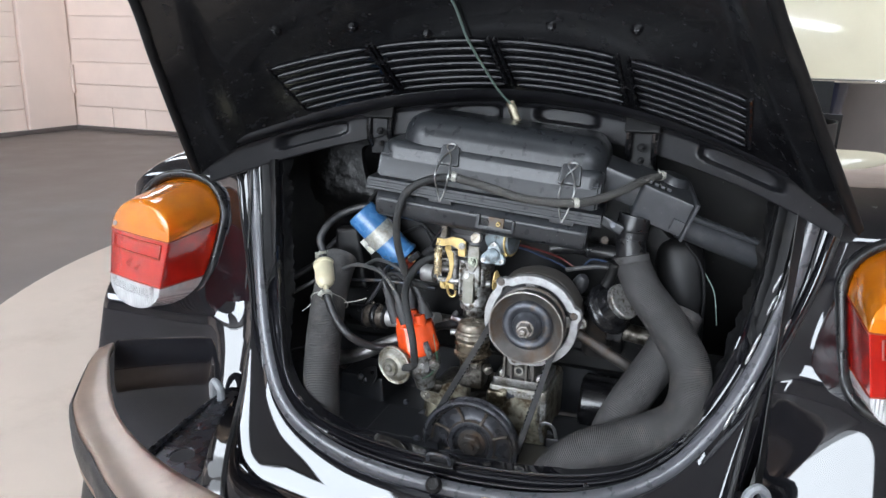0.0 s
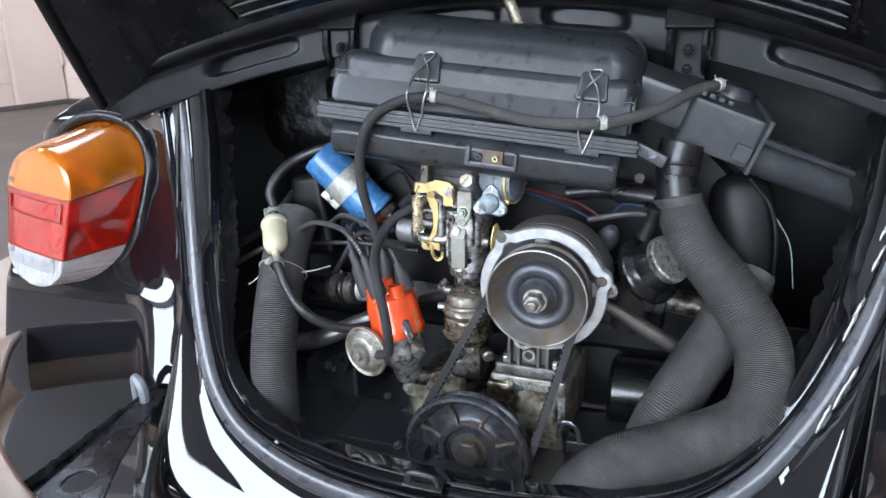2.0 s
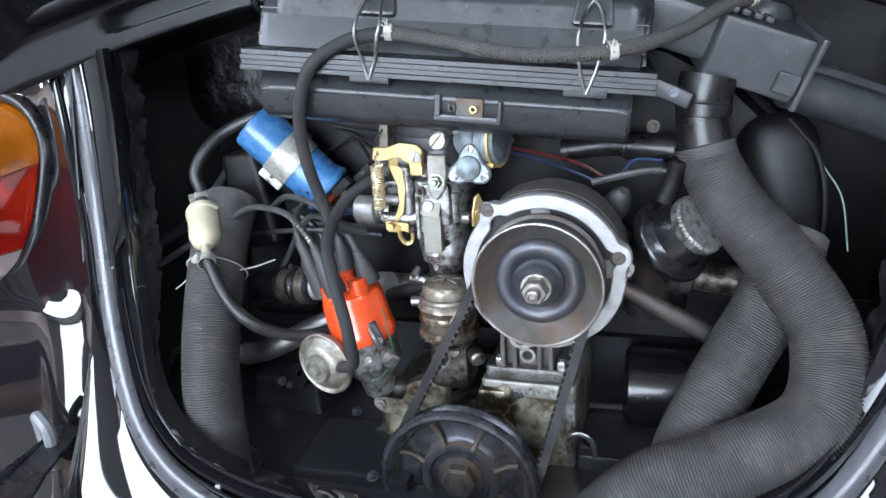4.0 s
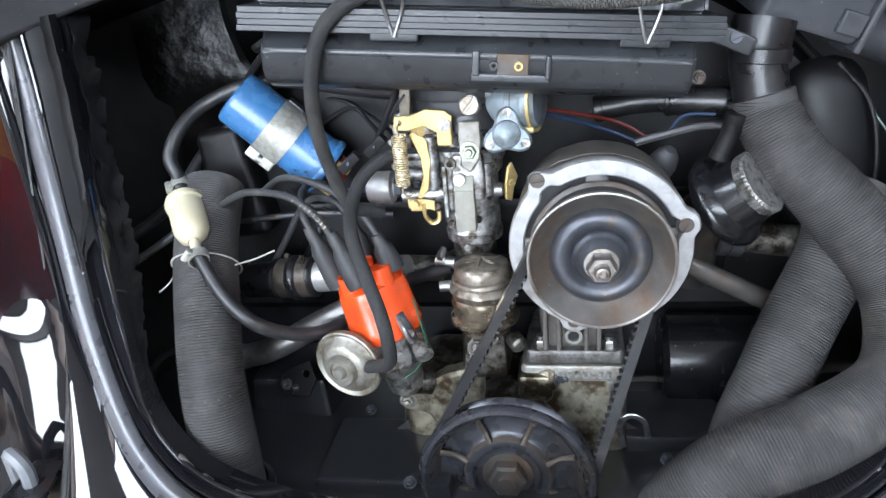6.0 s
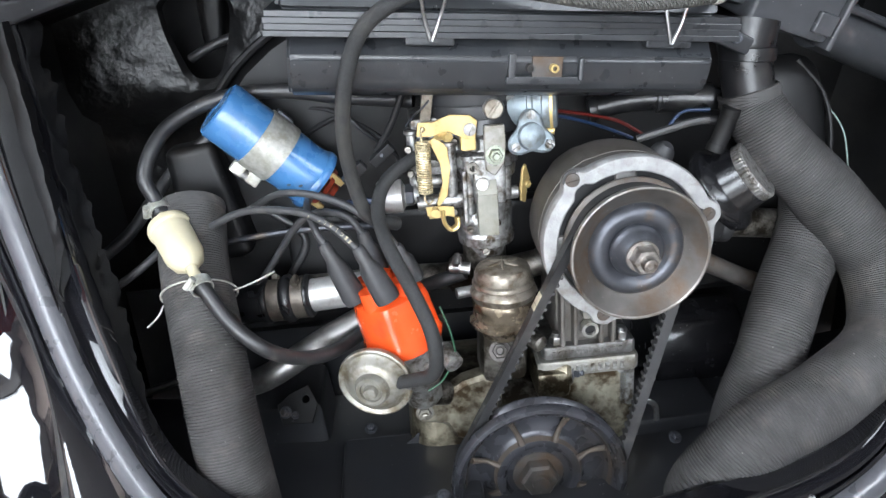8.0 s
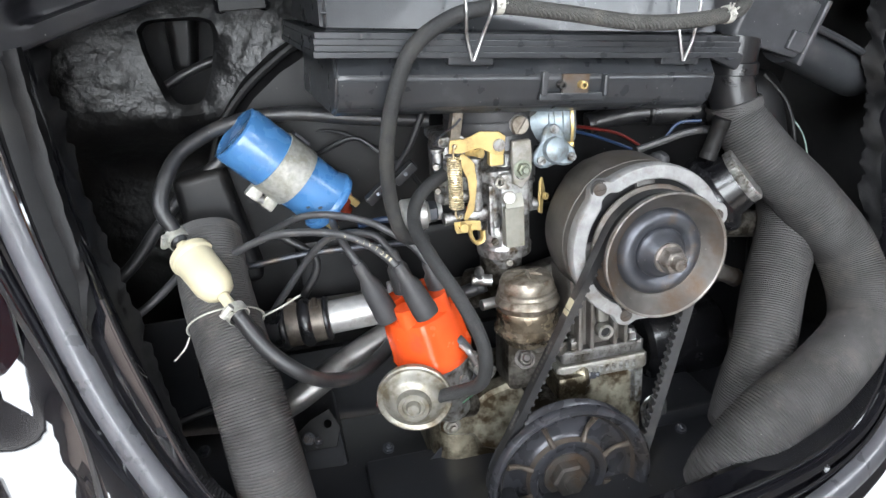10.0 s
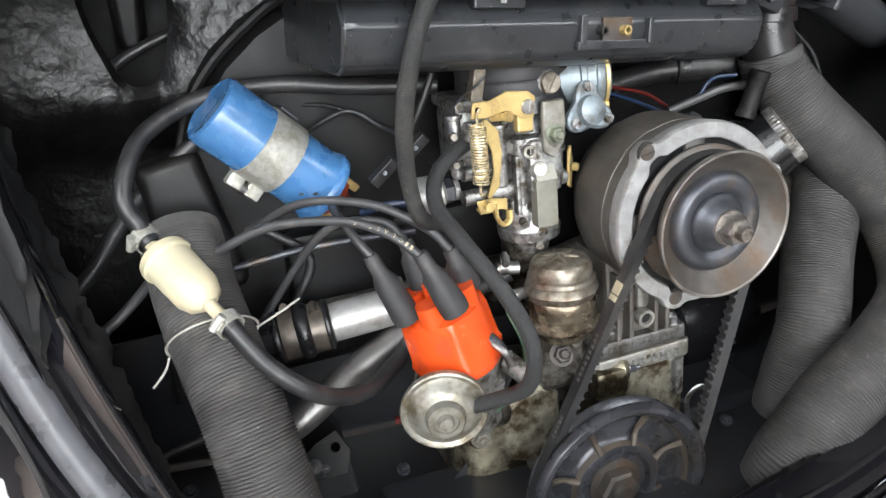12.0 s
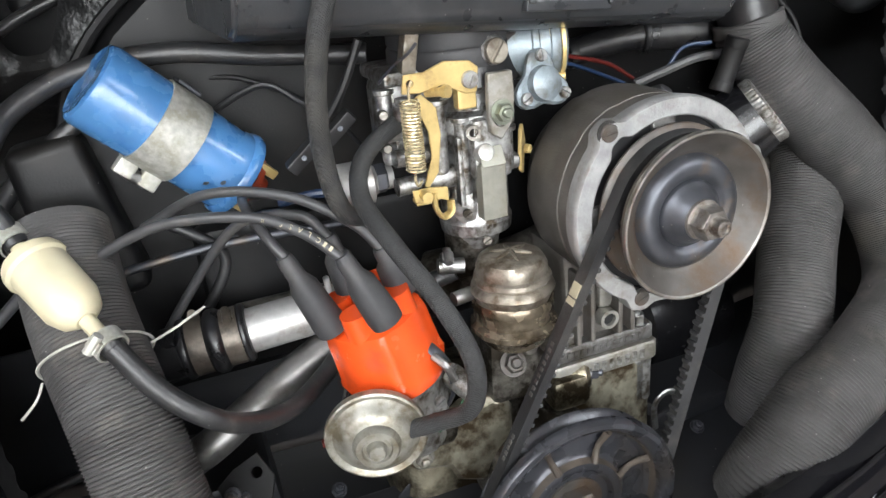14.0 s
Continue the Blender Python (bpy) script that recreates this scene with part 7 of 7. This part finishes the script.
# ---- wiring beside the alternator ----
for pts, r, mat, lab in (([V(0.0444, 0.2664, 0.7557), V(0.0766, 0.2788, 0.7470), V(0.1141, 0.2877, 0.7352), V(0.1409, 0.2919, 0.7190)], 0.0017, "wire_red", "red wire behind the alternator"),
                         ([V(0.0445, 0.2664, 0.7515), V(0.0767, 0.2756, 0.7406), V(0.1089, 0.2848, 0.7267), V(0.1302, 0.2871, 0.7166)], 0.0016, "wire_blue", "blue wire behind the alternator"),
                         ([V(0.1559, 0.2702, 0.7246), V(0.1713, 0.2674, 0.7429), V(0.1976, 0.2663, 0.7435)], 0.0017, "wire_blue", "short blue wire at a connector"),
                         ([V(0.1298, 0.2734, 0.7187), V(0.1558, 0.2681, 0.7267), V(0.1820, 0.2670, 0.7326), V(0.2084, 0.2680, 0.7333)], 0.0038, "lead", "grey cable at the alternator's terminal"),
                         ([V(-0.2107, 0.3541, 0.7264), V(-0.1591, 0.3340, 0.7519), V(-0.1331, 0.3140, 0.7388), V(-0.1158, 0.2869, 0.7297)], 0.0024, "wire_black", "thin black wire to the coil plug"),
                         ([V(-0.2109, 0.3647, 0.7580), V(-0.1691, 0.3524, 0.7558), V(-0.1167, 0.3238, 0.7286), V(-0.0965, 0.2808, 0.7028)], 0.0020, "wire_black", "thin black wire behind the coil"),
                         ([V(-0.0928, 0.2807, 0.7819), V(-0.1079, 0.2834, 0.7499), V(-0.1230, 0.2903, 0.7253)], 0.0032, "wire_black", "black wire beside the carburettor"),
                         ([V(-0.1259, 0.2735, 0.6789), V(-0.1436, 0.2806, 0.6785), V(-0.1641, 0.2941, 0.6717)], 0.0034, "wire_blue", "pale blue wire on the cut-off valve"),
                         ([V(0.3531, 0.3304, 0.7241), V(0.3713, 0.3222, 0.6929), V(0.3806, 0.3155, 0.6404)], 0.0009, "wire_pale", "thin pale green wire beside the shroud")):
    cable("wire", pts, r, mat, lab, "wire", 8)
part_term = thing("terminal_plug", (0.2084, 0.2680, 0.7333), "bare metal cable terminal", "terminal")
part("terminal_tab", block((0.020, 0.004, 0.008), Matrix.Translation((0.2168, 0.2655, 0.7335)), 0.001), "steel", part_term)
part("terminal_sleeve", lathe([(0.004, 0), (0.0048, 0.012), (0, 0.012)], (0.1978, 0.2663, 0.7330), (1, 0, 0), 12), "wire_black", part_term)

# ---- fuel pump ----
pump = thing("fuel_pump", (-0.0151, 0.2297, 0.4940), "oily pressed steel fuel pump", "fuel pump")
PX = V(-0.0145, 0.219, 0.002)


def rolled(a, h):
    return 1 + 0.012 * math.sin(5 * a + 90 * h) + 0.006 * math.sin(11 * a)


part("pump_dome", lathe([(0, 0.6235), (0.0195, 0.6225), (0.0245, 0.6200), (0.0268, 0.6150), (0.0268, 0.6085), (0.0290, 0.6070), (0.0296, 0.6040), (0.0280, 0.6015), (0.0310, 0.5990), (0.0322, 0.5955), (0.0300, 0.5920), (0.0290, 0.588)], PX, (0, 0, 1), 60, rolled), "pump_metal", pump, "domed pump cover with rolled rings")
for a in (0.4, 1.45, 2.5):
    d = V(math.cos(a), math.sin(a), 0)
    part("pressed_rib", tube([V(-0.0145, 0.219, 0.6252) - d * 0.016, V(-0.0145, 0.219, 0.6262), V(-0.0145, 0.219, 0.6252) + d * 0.016], 0.0022, 6, 12, shape=lambda u: 0.3 + 0.7 * math.sin(math.pi * u)), "pump_metal", pump)
part("pump_flange", lathe([(0.0300, 0.589), (0.0312, 0.587), (0.0315, 0.582), (0.0300, 0.579), (0.0306, 0.575), (0.0298, 0.571), (0.0335, 0.567), (0.0335, 0.563), (0.028, 0.560), (0.023, 0.55), (0, 0.55)], PX, (0, 0, 1), 60, rolled), "pump_brown", pump, "brown stained pump flange")
part("pump_body", block((0.048, 0.05, 0.07), Matrix.Translation((-0.0166, 0.2372, 0.5308)), 0.010, (0.9, 0.9)), "alloy_dirty", pump, "dark oily pump foot")
part("pump_neck", lathe([(0.006, 0), (0.006, 0.02), (0, 0.02)], (-0.0433, 0.2416, 0.6124), (-1, 0.2, 0.1), 14), "steel", pump)
part("pump_neck", lathe([(0.0055, 0), (0.0055, 0.016), (0, 0.016)], (-0.0433, 0.2310, 0.5934), (-1, -0.2, 0.0), 14), "steel", pump)
hose_clamp(pump, V(-0.0559, 0.2453, 0.6153), (-1, 0.2, 0.1), 0.007, 0.008, (0, -0.5, 0.8))
bolt(pump, V(-0.0218, 0.2090, 0.5360), (-0.1, -0.8, 0.5), 0.0078, 0.007, "steel_rust")
part("pump_badge", lathe([(0.008, 0), (0.009, 0.001), (0.008, 0.002), (0, 0.0015)], (-0.0222, 0.2101, 0.5560), (-0.1, -0.95, 0.2), 24), "alloy", pump)
part("pump_screw", lathe([(0.0, 0.004), (0.006, 0.003), (0.007, 0.0)], (-0.0072, 0.2094, 0.5469), (0, -1, 0.2), 16), "alloy_dirty", pump)
part("pump_cap", lathe([(0.0085, 0), (0.0085, 0.012), (0.006, 0.014), (0, 0.014)], (0.0121, 0.2181, 0.5421), (0.5, -0.8, -0.2), 18), "alloy_dirty", pump)

# ---- carburettor ----
carb = thing("carburettor", (-0.0242, 0.2619, 0.6413), "single carburettor with gilded levers and a return spring", "carburettor")
part("throttle_body", lathe([(0.016, 0.622), (0.019, 0.632), (0.027, 0.636), (0.028, 0.645), (0.026, 0.648), (0.026, 0.70), (0.030, 0.704), (0.031, 0.714), (0.033, 0.716), (0.033, 0.728), (0.028, 0.731), (0.0275, 0.742), (0.033, 0.748), (0, 0.748)], V(-0.024, 0.258, 0), (0, 0, 1), 40), "zinc", carb, "grey cast carburettor body")
part("float_bowl", block((0.046, 0.055, 0.058), Matrix.Translation((-0.0657, 0.2710, 0.7267)), 0.008), "zinc", carb, "float bowl")
part("bowl_lid", block((0.052, 0.060, 0.010), Matrix.Translation((-0.0642, 0.2699, 0.7584)), 0.003), "zinc", carb)
for x, y in ((-0.080, 0.234), (-0.036, 0.232), (-0.012, 0.229)):
    part("bowl_screw", lathe([(0.0075, 0), (0.0075, 0.010), (0.0055, 0.010), (0.0055, 0.014), (0, 0.014)], (x, y, 0.733), (0, 0, 1), 16), "zinc", carb)
part("inlet_neck", lathe([(0.0330, -0.006), (0.0450, -0.005), (0.0460, -0.002), (0.0460, 0.006), (0.0445, 0.008), (0.0455, 0.010), (0.0455, 0.024), (0.0430, 0.030)], (-0.0300, 0.2680, 0.7660), (0, 0, 1), 44), "boot", carb, "black rubber ring under the air cleaner")
part("neck_strap", block((0.050, 0.008, 0.016), Matrix.Translation((-0.0020, 0.2350, 0.7720)), 0.002), "black_metal", carb)
part("neck_lug", lathe([(0.010, 0), (0.010, 0.006), (0.008, 0.008), (0, 0.008)], (-0.0170, 0.2290, 0.7700), (0.1, -1, 0.2), 18), "zinc", carb)
screw(carb, V(-0.0170, 0.2215, 0.7705), (0.1, -1, 0.2), 0.0085, 0.004, "pump_metal", 0.9)
# linkage plate with its hexagon bolt, right of the body
part("link_plate", plate([(-0.008, -0.022), (0.000, -0.028), (0.009, -0.016), (0.011, 0.000), (0.010, 0.018), (-0.008, 0.018), (-0.009, 0.0)], 0.006, Matrix.Translation((-0.0185, 0.2195, 0.7400)) @ M_FRONT, 0.001), "alloy_pale", carb, "pale steel link plate")
bolt(carb, V(-0.0180, 0.2130, 0.7315), (0, -1, 0.1), 0.0064, 0.006, "bolt_green")
part("pump_housing", block((0.030, 0.020, 0.045), Matrix.Translation((-0.0223, 0.2302, 0.7046)), 0.005), "zinc", carb)
part("pump_ball", lathe([(0, 0), (0.0095, 0.001), (0.0105, 0.012), (0.0085, 0.024), (0, 0.026)], (-0.0250, 0.2330, 0.6900), (0.0, -0.1, 1), 20), "alloy_gold", carb)
part("stub_pipe", lathe([(0.003, 0), (0.0058, 0), (0.0058, 0.014), (0.003, 0.014), (0.003, 0.004), (0, 0.004)], (-0.0217, 0.2270, 0.7257), (0.25, -0.95, 0.1), 16), "zinc", carb)
part("stub_pipe", lathe([(0.003, 0), (0.0052, 0), (0.0052, 0.012), (0.003, 0.012), (0.003, 0.003), (0, 0.003)], (-0.0352, 0.2297, 0.7180), (-0.2, -0.95, 0.1), 16), "alloy_dirty", carb)
part("sheet_cover", block((0.019, 0.012, 0.040), Matrix.Translation((-0.0260, 0.2200, 0.6755)), 0.0012), "cover_grey", carb, "folded grey metal cover")
part("sheet_flap", block((0.018, 0.002, 0.014), Matrix.Translation((-0.0260, 0.2165, 0.7010)) @ pose(0, 0, 0, -30, 0, 0), 0.0005), "cover_grey", carb)
part("accel_cover", lathe([(0.017, 0), (0.018, 0.003), (0.013, 0.007), (0, 0.009)], (-0.0316, 0.2422, 0.6622), (-0.1, -0.9, 0.1), 24), "zinc", carb)
for dx, dz in ((-0.014, 0.008), (0.012, 0.012), (0.0, -0.016)):
    screw(carb, V(-0.028 + dx, 0.230, 0.650 + dz), (-0.1, -0.95, 0.1), 0.0035, 0.003, "alloy_dirty")
# throttle shaft, levers, spring
part("throttle_shaft", lathe([(0, 0), (0.0065, 0), (0.0065, 0.095), (0.004, 0.097), (0, 0.097)], (-0.0891, 0.2404, 0.6840), (1, 0.05, 0.02), 18), "zinc", carb)
part("shaft_sleeve", lathe([(0.0085, 0), (0.0085, 0.022), (0.006, 0.024)], (-0.0680, 0.2395, 0.6850), (1, 0.05, 0.02), 20), "zinc", carb)
part("throttle_lever", plate([(-0.008, 0.004), (-0.007, -0.005), (0.002, -0.008), (0.012, -0.006), (0.018, -0.008), (0.018, 0.002), (0.006, 0.004)], 0.0022, Matrix.Translation((-0.0740, 0.2290, 0.6800)) @ M_FRONT, 0.0006), "brass", carb, "gilded throttle lever")
part("lever_fold", block((0.014, 0.010, 0.0022), Matrix.Translation((-0.0725, 0.2330, 0.6735)) @ pose(0, 0, 0, 8, 0, 0), 0.0006), "brass", carb)
part("lever_hook", tube([V(-0.0665, 0.2280, 0.6800), V(-0.0660, 0.2275, 0.6680), V(-0.0605, 0.2290, 0.6600), V(-0.0540, 0.2300, 0.6625), V(-0.0535, 0.2305, 0.6710)], 0.0035, 8, 20, flat=0.6), "brass", carb)
part("lever_bolt", lathe([(0, 0), (0.004, 0), (0.004, 0.008), (0, 0.008)], (-0.0740, 0.2270, 0.6800), (0, -1, 0), 10), "brass", carb)
part("fast_idle_cam", plate([(0.0, 0.030), (0.010, 0.020), (0.012, 0.0), (0.008, -0.026), (0.0, -0.036), (-0.003, -0.034), (0.004, -0.014), (0.003, 0.004), (-0.006, 0.026)], 0.002, Matrix.Translation((-0.0690, 0.2310, 0.7190)) @ M_FRONT, 0.0005), "brass", carb, "curved gilded cam")
part("choke_arm", plate([(-0.008, -0.006), (0.004, -0.007), (0.020, -0.004), (0.036, -0.012), (0.044, -0.012), (0.046, 0.004), (0.040, 0.009), (0.022, 0.011), (0.008, 0.006), (-0.006, 0.006)], 0.0022, Matrix.Translation((-0.0780, 0.2180, 0.7590)) @ M_FRONT, 0.0006, ((-0.002, 0.0, 0.0022),)), "brass", carb, "gilded choke arm")
part("arm_post", block((0.014, 0.010, 0.026), Matrix.Translation((-0.0405, 0.2225, 0.7490)), 0.002), "brass", carb)
screw(carb, V(-0.0390, 0.2160, 0.7560), (0, -1, 0), 0.0058, 0.003, "steel", 1.2)
part("arm_clip", block((0.010, 0.012, 0.032), Matrix.Translation((-0.0744, 0.2293, 0.7792)) @ pose(0, 0, 0, 10, 8, 0), 0.0015), "pump_metal", carb)
part("arm_stop", lathe([(0.003, 0), (0.003, 0.014), (0.0042, 0.014), (0.0042, 0.018), (0, 0.018)], (-0.0678, 0.2205, 0.7509), (0.5, -0.8, 0.1), 12), "brass", carb)
part("clip_wire", tube([V(-0.0936, 0.2406, 0.7577), V(-0.0868, 0.2298, 0.7684), V(-0.0789, 0.2189, 0.7770), V(-0.0728, 0.2166, 0.7835)], 0.0011, 6, 16), "steel_dark", carb)
coilp = []
for k in range(21 * 14 + 1):
    a = 2 * math.pi * k / 14
    coilp.append(V(-0.0815 + 0.0060 * math.cos(a), 0.2155 + 0.0060 * math.sin(a), 0.748 - 0.046 * k / (21 * 14)))
part("return_spring", tube(coilp, 0.00088, 6, 640), "spring_wire", carb, "bright coiled return spring")
part("spring_hook", tube([V(-0.0815, 0.2155, 0.748), V(-0.0820, 0.2140, 0.755), V(-0.0800, 0.2130, 0.761), V(-0.0785, 0.2165, 0.758)], 0.001, 6, 16), "spring_wire", carb)
part("spring_hook", tube([V(-0.0820, 0.2155, 0.703), V(-0.0825, 0.2165, 0.695), V(-0.0790, 0.2210, 0.689), V(-0.0750, 0.2250, 0.691)], 0.001, 6, 16), "spring_wire", carb)
part("cutoff_valve", lathe([(0, 0), (0.014, 0.0), (0.0160, 0.002), (0.0160, 0.024), (0.011, 0.026), (0.009, 0.030), (0.0085, 0.040), (0, 0.040)], (-0.1264, 0.2609, 0.6863), (0.95, -0.05, 0.02), 28), "valve_zinc", carb, "bright idle cut-off valve")
part("valve_nut", hexagon(0.011, 0.008, V(-0.0991, 0.2587, 0.6875), (0.95, -0.05, 0.02)), "steel_dark", carb)
part("gold_cam", plate([(0.0, 0.016), (0.006, 0.020), (0.010, 0.012), (0.014, 0.004), (0.008, -0.004), (0.004, -0.018), (-0.004, -0.014), (-0.004, 0.0)], 0.003, Matrix.Translation((0.0102, 0.2478, 0.6906)) @ Matrix((V(0.6, 0.75, 0), V(0, 0, 1), V(0.75, -0.6, 0))).transposed().to_4x4(), 0.0008), "brass", carb, "gilded butterfly lever")
screw(carb, V(0.0143, 0.2445, 0.6928), (0.6, -0.8, 0), 0.0035, 0.004, "brass")
for k in range(6):
    p = [V(-0.0512, 0.2378, 0.7408), V(-0.0538, 0.2400, 0.7144), V(-0.0410, 0.2362, 0.7020), V(-0.0927, 0.2416, 0.7134), V(-0.0932, 0.2406, 0.7366), V(-0.0551, 0.2389, 0.6743)][k]
    part("jet_screw", lathe([(0, 0.005), (0.0028, 0.005), (0.0036, 0.004), (0.0036, 0), (0, 0)], p, (-0.1, -1, 0.05), 12), "alloy_dirty", carb)
for k in range(3):
    part("body_rib", block((0.004, 0.010, 0.05), Matrix.Translation((-0.045 + 0.012 * k, 0.231, 0.690)), 0.0012), "zinc", carb)
for x, y, z0, z1, r in ((-0.0565, 0.2360, 0.690, 0.742, 0.0060), (-0.0405, 0.2330, 0.672, 0.728, 0.0052), (-0.0075, 0.2350, 0.684, 0.716, 0.0065), (-0.0890, 0.2480, 0.700, 0.752, 0.0055)):
    part("body_column", lathe([(0, z0), (r * 0.8, z0), (r, z0 + 0.003), (r, z1 - 0.004), (r * 1.35, z1 - 0.003), (r * 1.35, z1), (0, z1)], (x, y, 0), (0, 0, 1), 18), "zinc", carb)
part("body_waist", lathe([(0.0275, 0.0), (0.0300, 0.001), (0.0300, 0.003), (0.0275, 0.004)], (-0.024, 0.258, 0.7085), (0, 0, 1), 40), "alloy_dirty", carb, "dark gasket line round the body")
part("mixture_knob", lathe([(0, 0.012), (0.0055, 0.011), (0.0075, 0.007), (0.0075, 0.0), (0, 0)], (-0.0290, 0.2265, 0.7010), (-0.1, -0.95, 0.35), 20), "valve_zinc", carb, "pale capped mixture screw")
part("bowl_pipe", lathe([(0.0062, 0), (0.0062, 0.03), (0, 0.03)], (-0.0896, 0.2362, 0.7061), (1, 0.1, -0.05), 14), "zinc", carb)
part("bowl_pipe", lathe([(0.0055, 0), (0.0055, 0.026), (0, 0.026)], (-0.0930, 0.2385, 0.7229), (1, 0.1, 0.02), 14), "zinc", carb)
# choke
cx = V(0.955, -0.26, 0.02).normalized()
C0 = V(-0.010, 0.2560, 0.7665)
part("choke_housing", lathe([(0, 0), (0.0215, 0), (0.0235, 0.003), (0.0235, 0.030), (0.0250, 0.031), (0.0250, 0.035), (0.0240, 0.036), (0.0240, 0.043), (0.0250, 0.044), (0.0250, 0.050), (0.0215, 0.056), (0, 0.056)], C0, cx, 40), "blue_zinc", carb, "round pale choke housing")
part("choke_ring", lathe([(0.0245, 0), (0.0272, 0), (0.0272, 0.0026), (0.0245, 0.0026)], C0 + cx * 0.0505, cx, 40), "brass", carb, "gilded clamp ring")
for a in (-1.75, 0.4, 2.5):
    m3 = axes(C0 + cx * 0.044, cx)
    d = m3.to_3x3() @ V(math.cos(a), math.sin(a), 0)
    part("ring_screw", lathe([(0, 0), (0.0030, 0), (0.0030, 0.011), (0.0024, 0.012), (0, 0.012)], C0 + cx * 0.042 + d * 0.0275, cx, 12), "brass", carb)
for k in range(4):
    part("housing_mark", block((0.0008, 0.006, 0.0008), axes(C0 + cx * (0.033 + 0.0032 * k) + V(0.004, -0.0235, 0.010), (0.1, -0.9, 0.4), cx) @ pose(0, 0, 0, 0, 0, 0), 0), "mark", carb)
pot = V(0.0150, 0.2240, 0.7440)
part("pull_down_pot", plate([(0.0235 * math.cos(a) * (0.60 + 0.40 * abs(math.cos(1.5 * (a - 1.571))) ** 2), 0.0235 * math.sin(a) * (0.60 + 0.40 * abs(math.cos(1.5 * (a - 1.571))) ** 2)) for a in [k * 2 * math.pi / 36 for k in range(36)]], 0.008, axes(pot, (0.1, -0.95, 0.2), (1, 0, 0)), 0.002), "blue_zinc", carb, "three-cornered vacuum pot")
part("pot_dome", lathe([(0.0125, 0), (0.0115, 0.006), (0.006, 0.009), (0, 0.0095)], pot + V(0.0, -0.008, 0.001), (0.1, -0.95, 0.2), 24), "blue_zinc", carb)
for a in (1.571, 1.571 + 2.094, 1.571 + 4.188):
    m3 = axes(pot, (0.1, -0.95, 0.2), (1, 0, 0))
    screw(carb, m3 @ V(0.0180 * math.cos(a), 0.0180 * math.sin(a), 0.008), (0.1, -0.95, 0.2), 0.0042, 0.0028, "zinc", a)
part("manifold_neck", tube([V(-0.0263, 0.2651, 0.6476), V(-0.0258, 0.2651, 0.6202), V(-0.0260, 0.2756, 0.5938), V(-0.0516, 0.2946, 0.5827)], 0.0215, 24, 14), "alloy_dirty", carb, "grey intake manifold neck")
part("manifold_arm", tube([V(-0.2092, 0.3118, 0.5768), V(-0.1041, 0.3021, 0.5814), V(0.0011, 0.2924, 0.5850), V(0.1270, 0.2871, 0.6133)], 0.014, 16, 20), "alloy_dirty", carb)
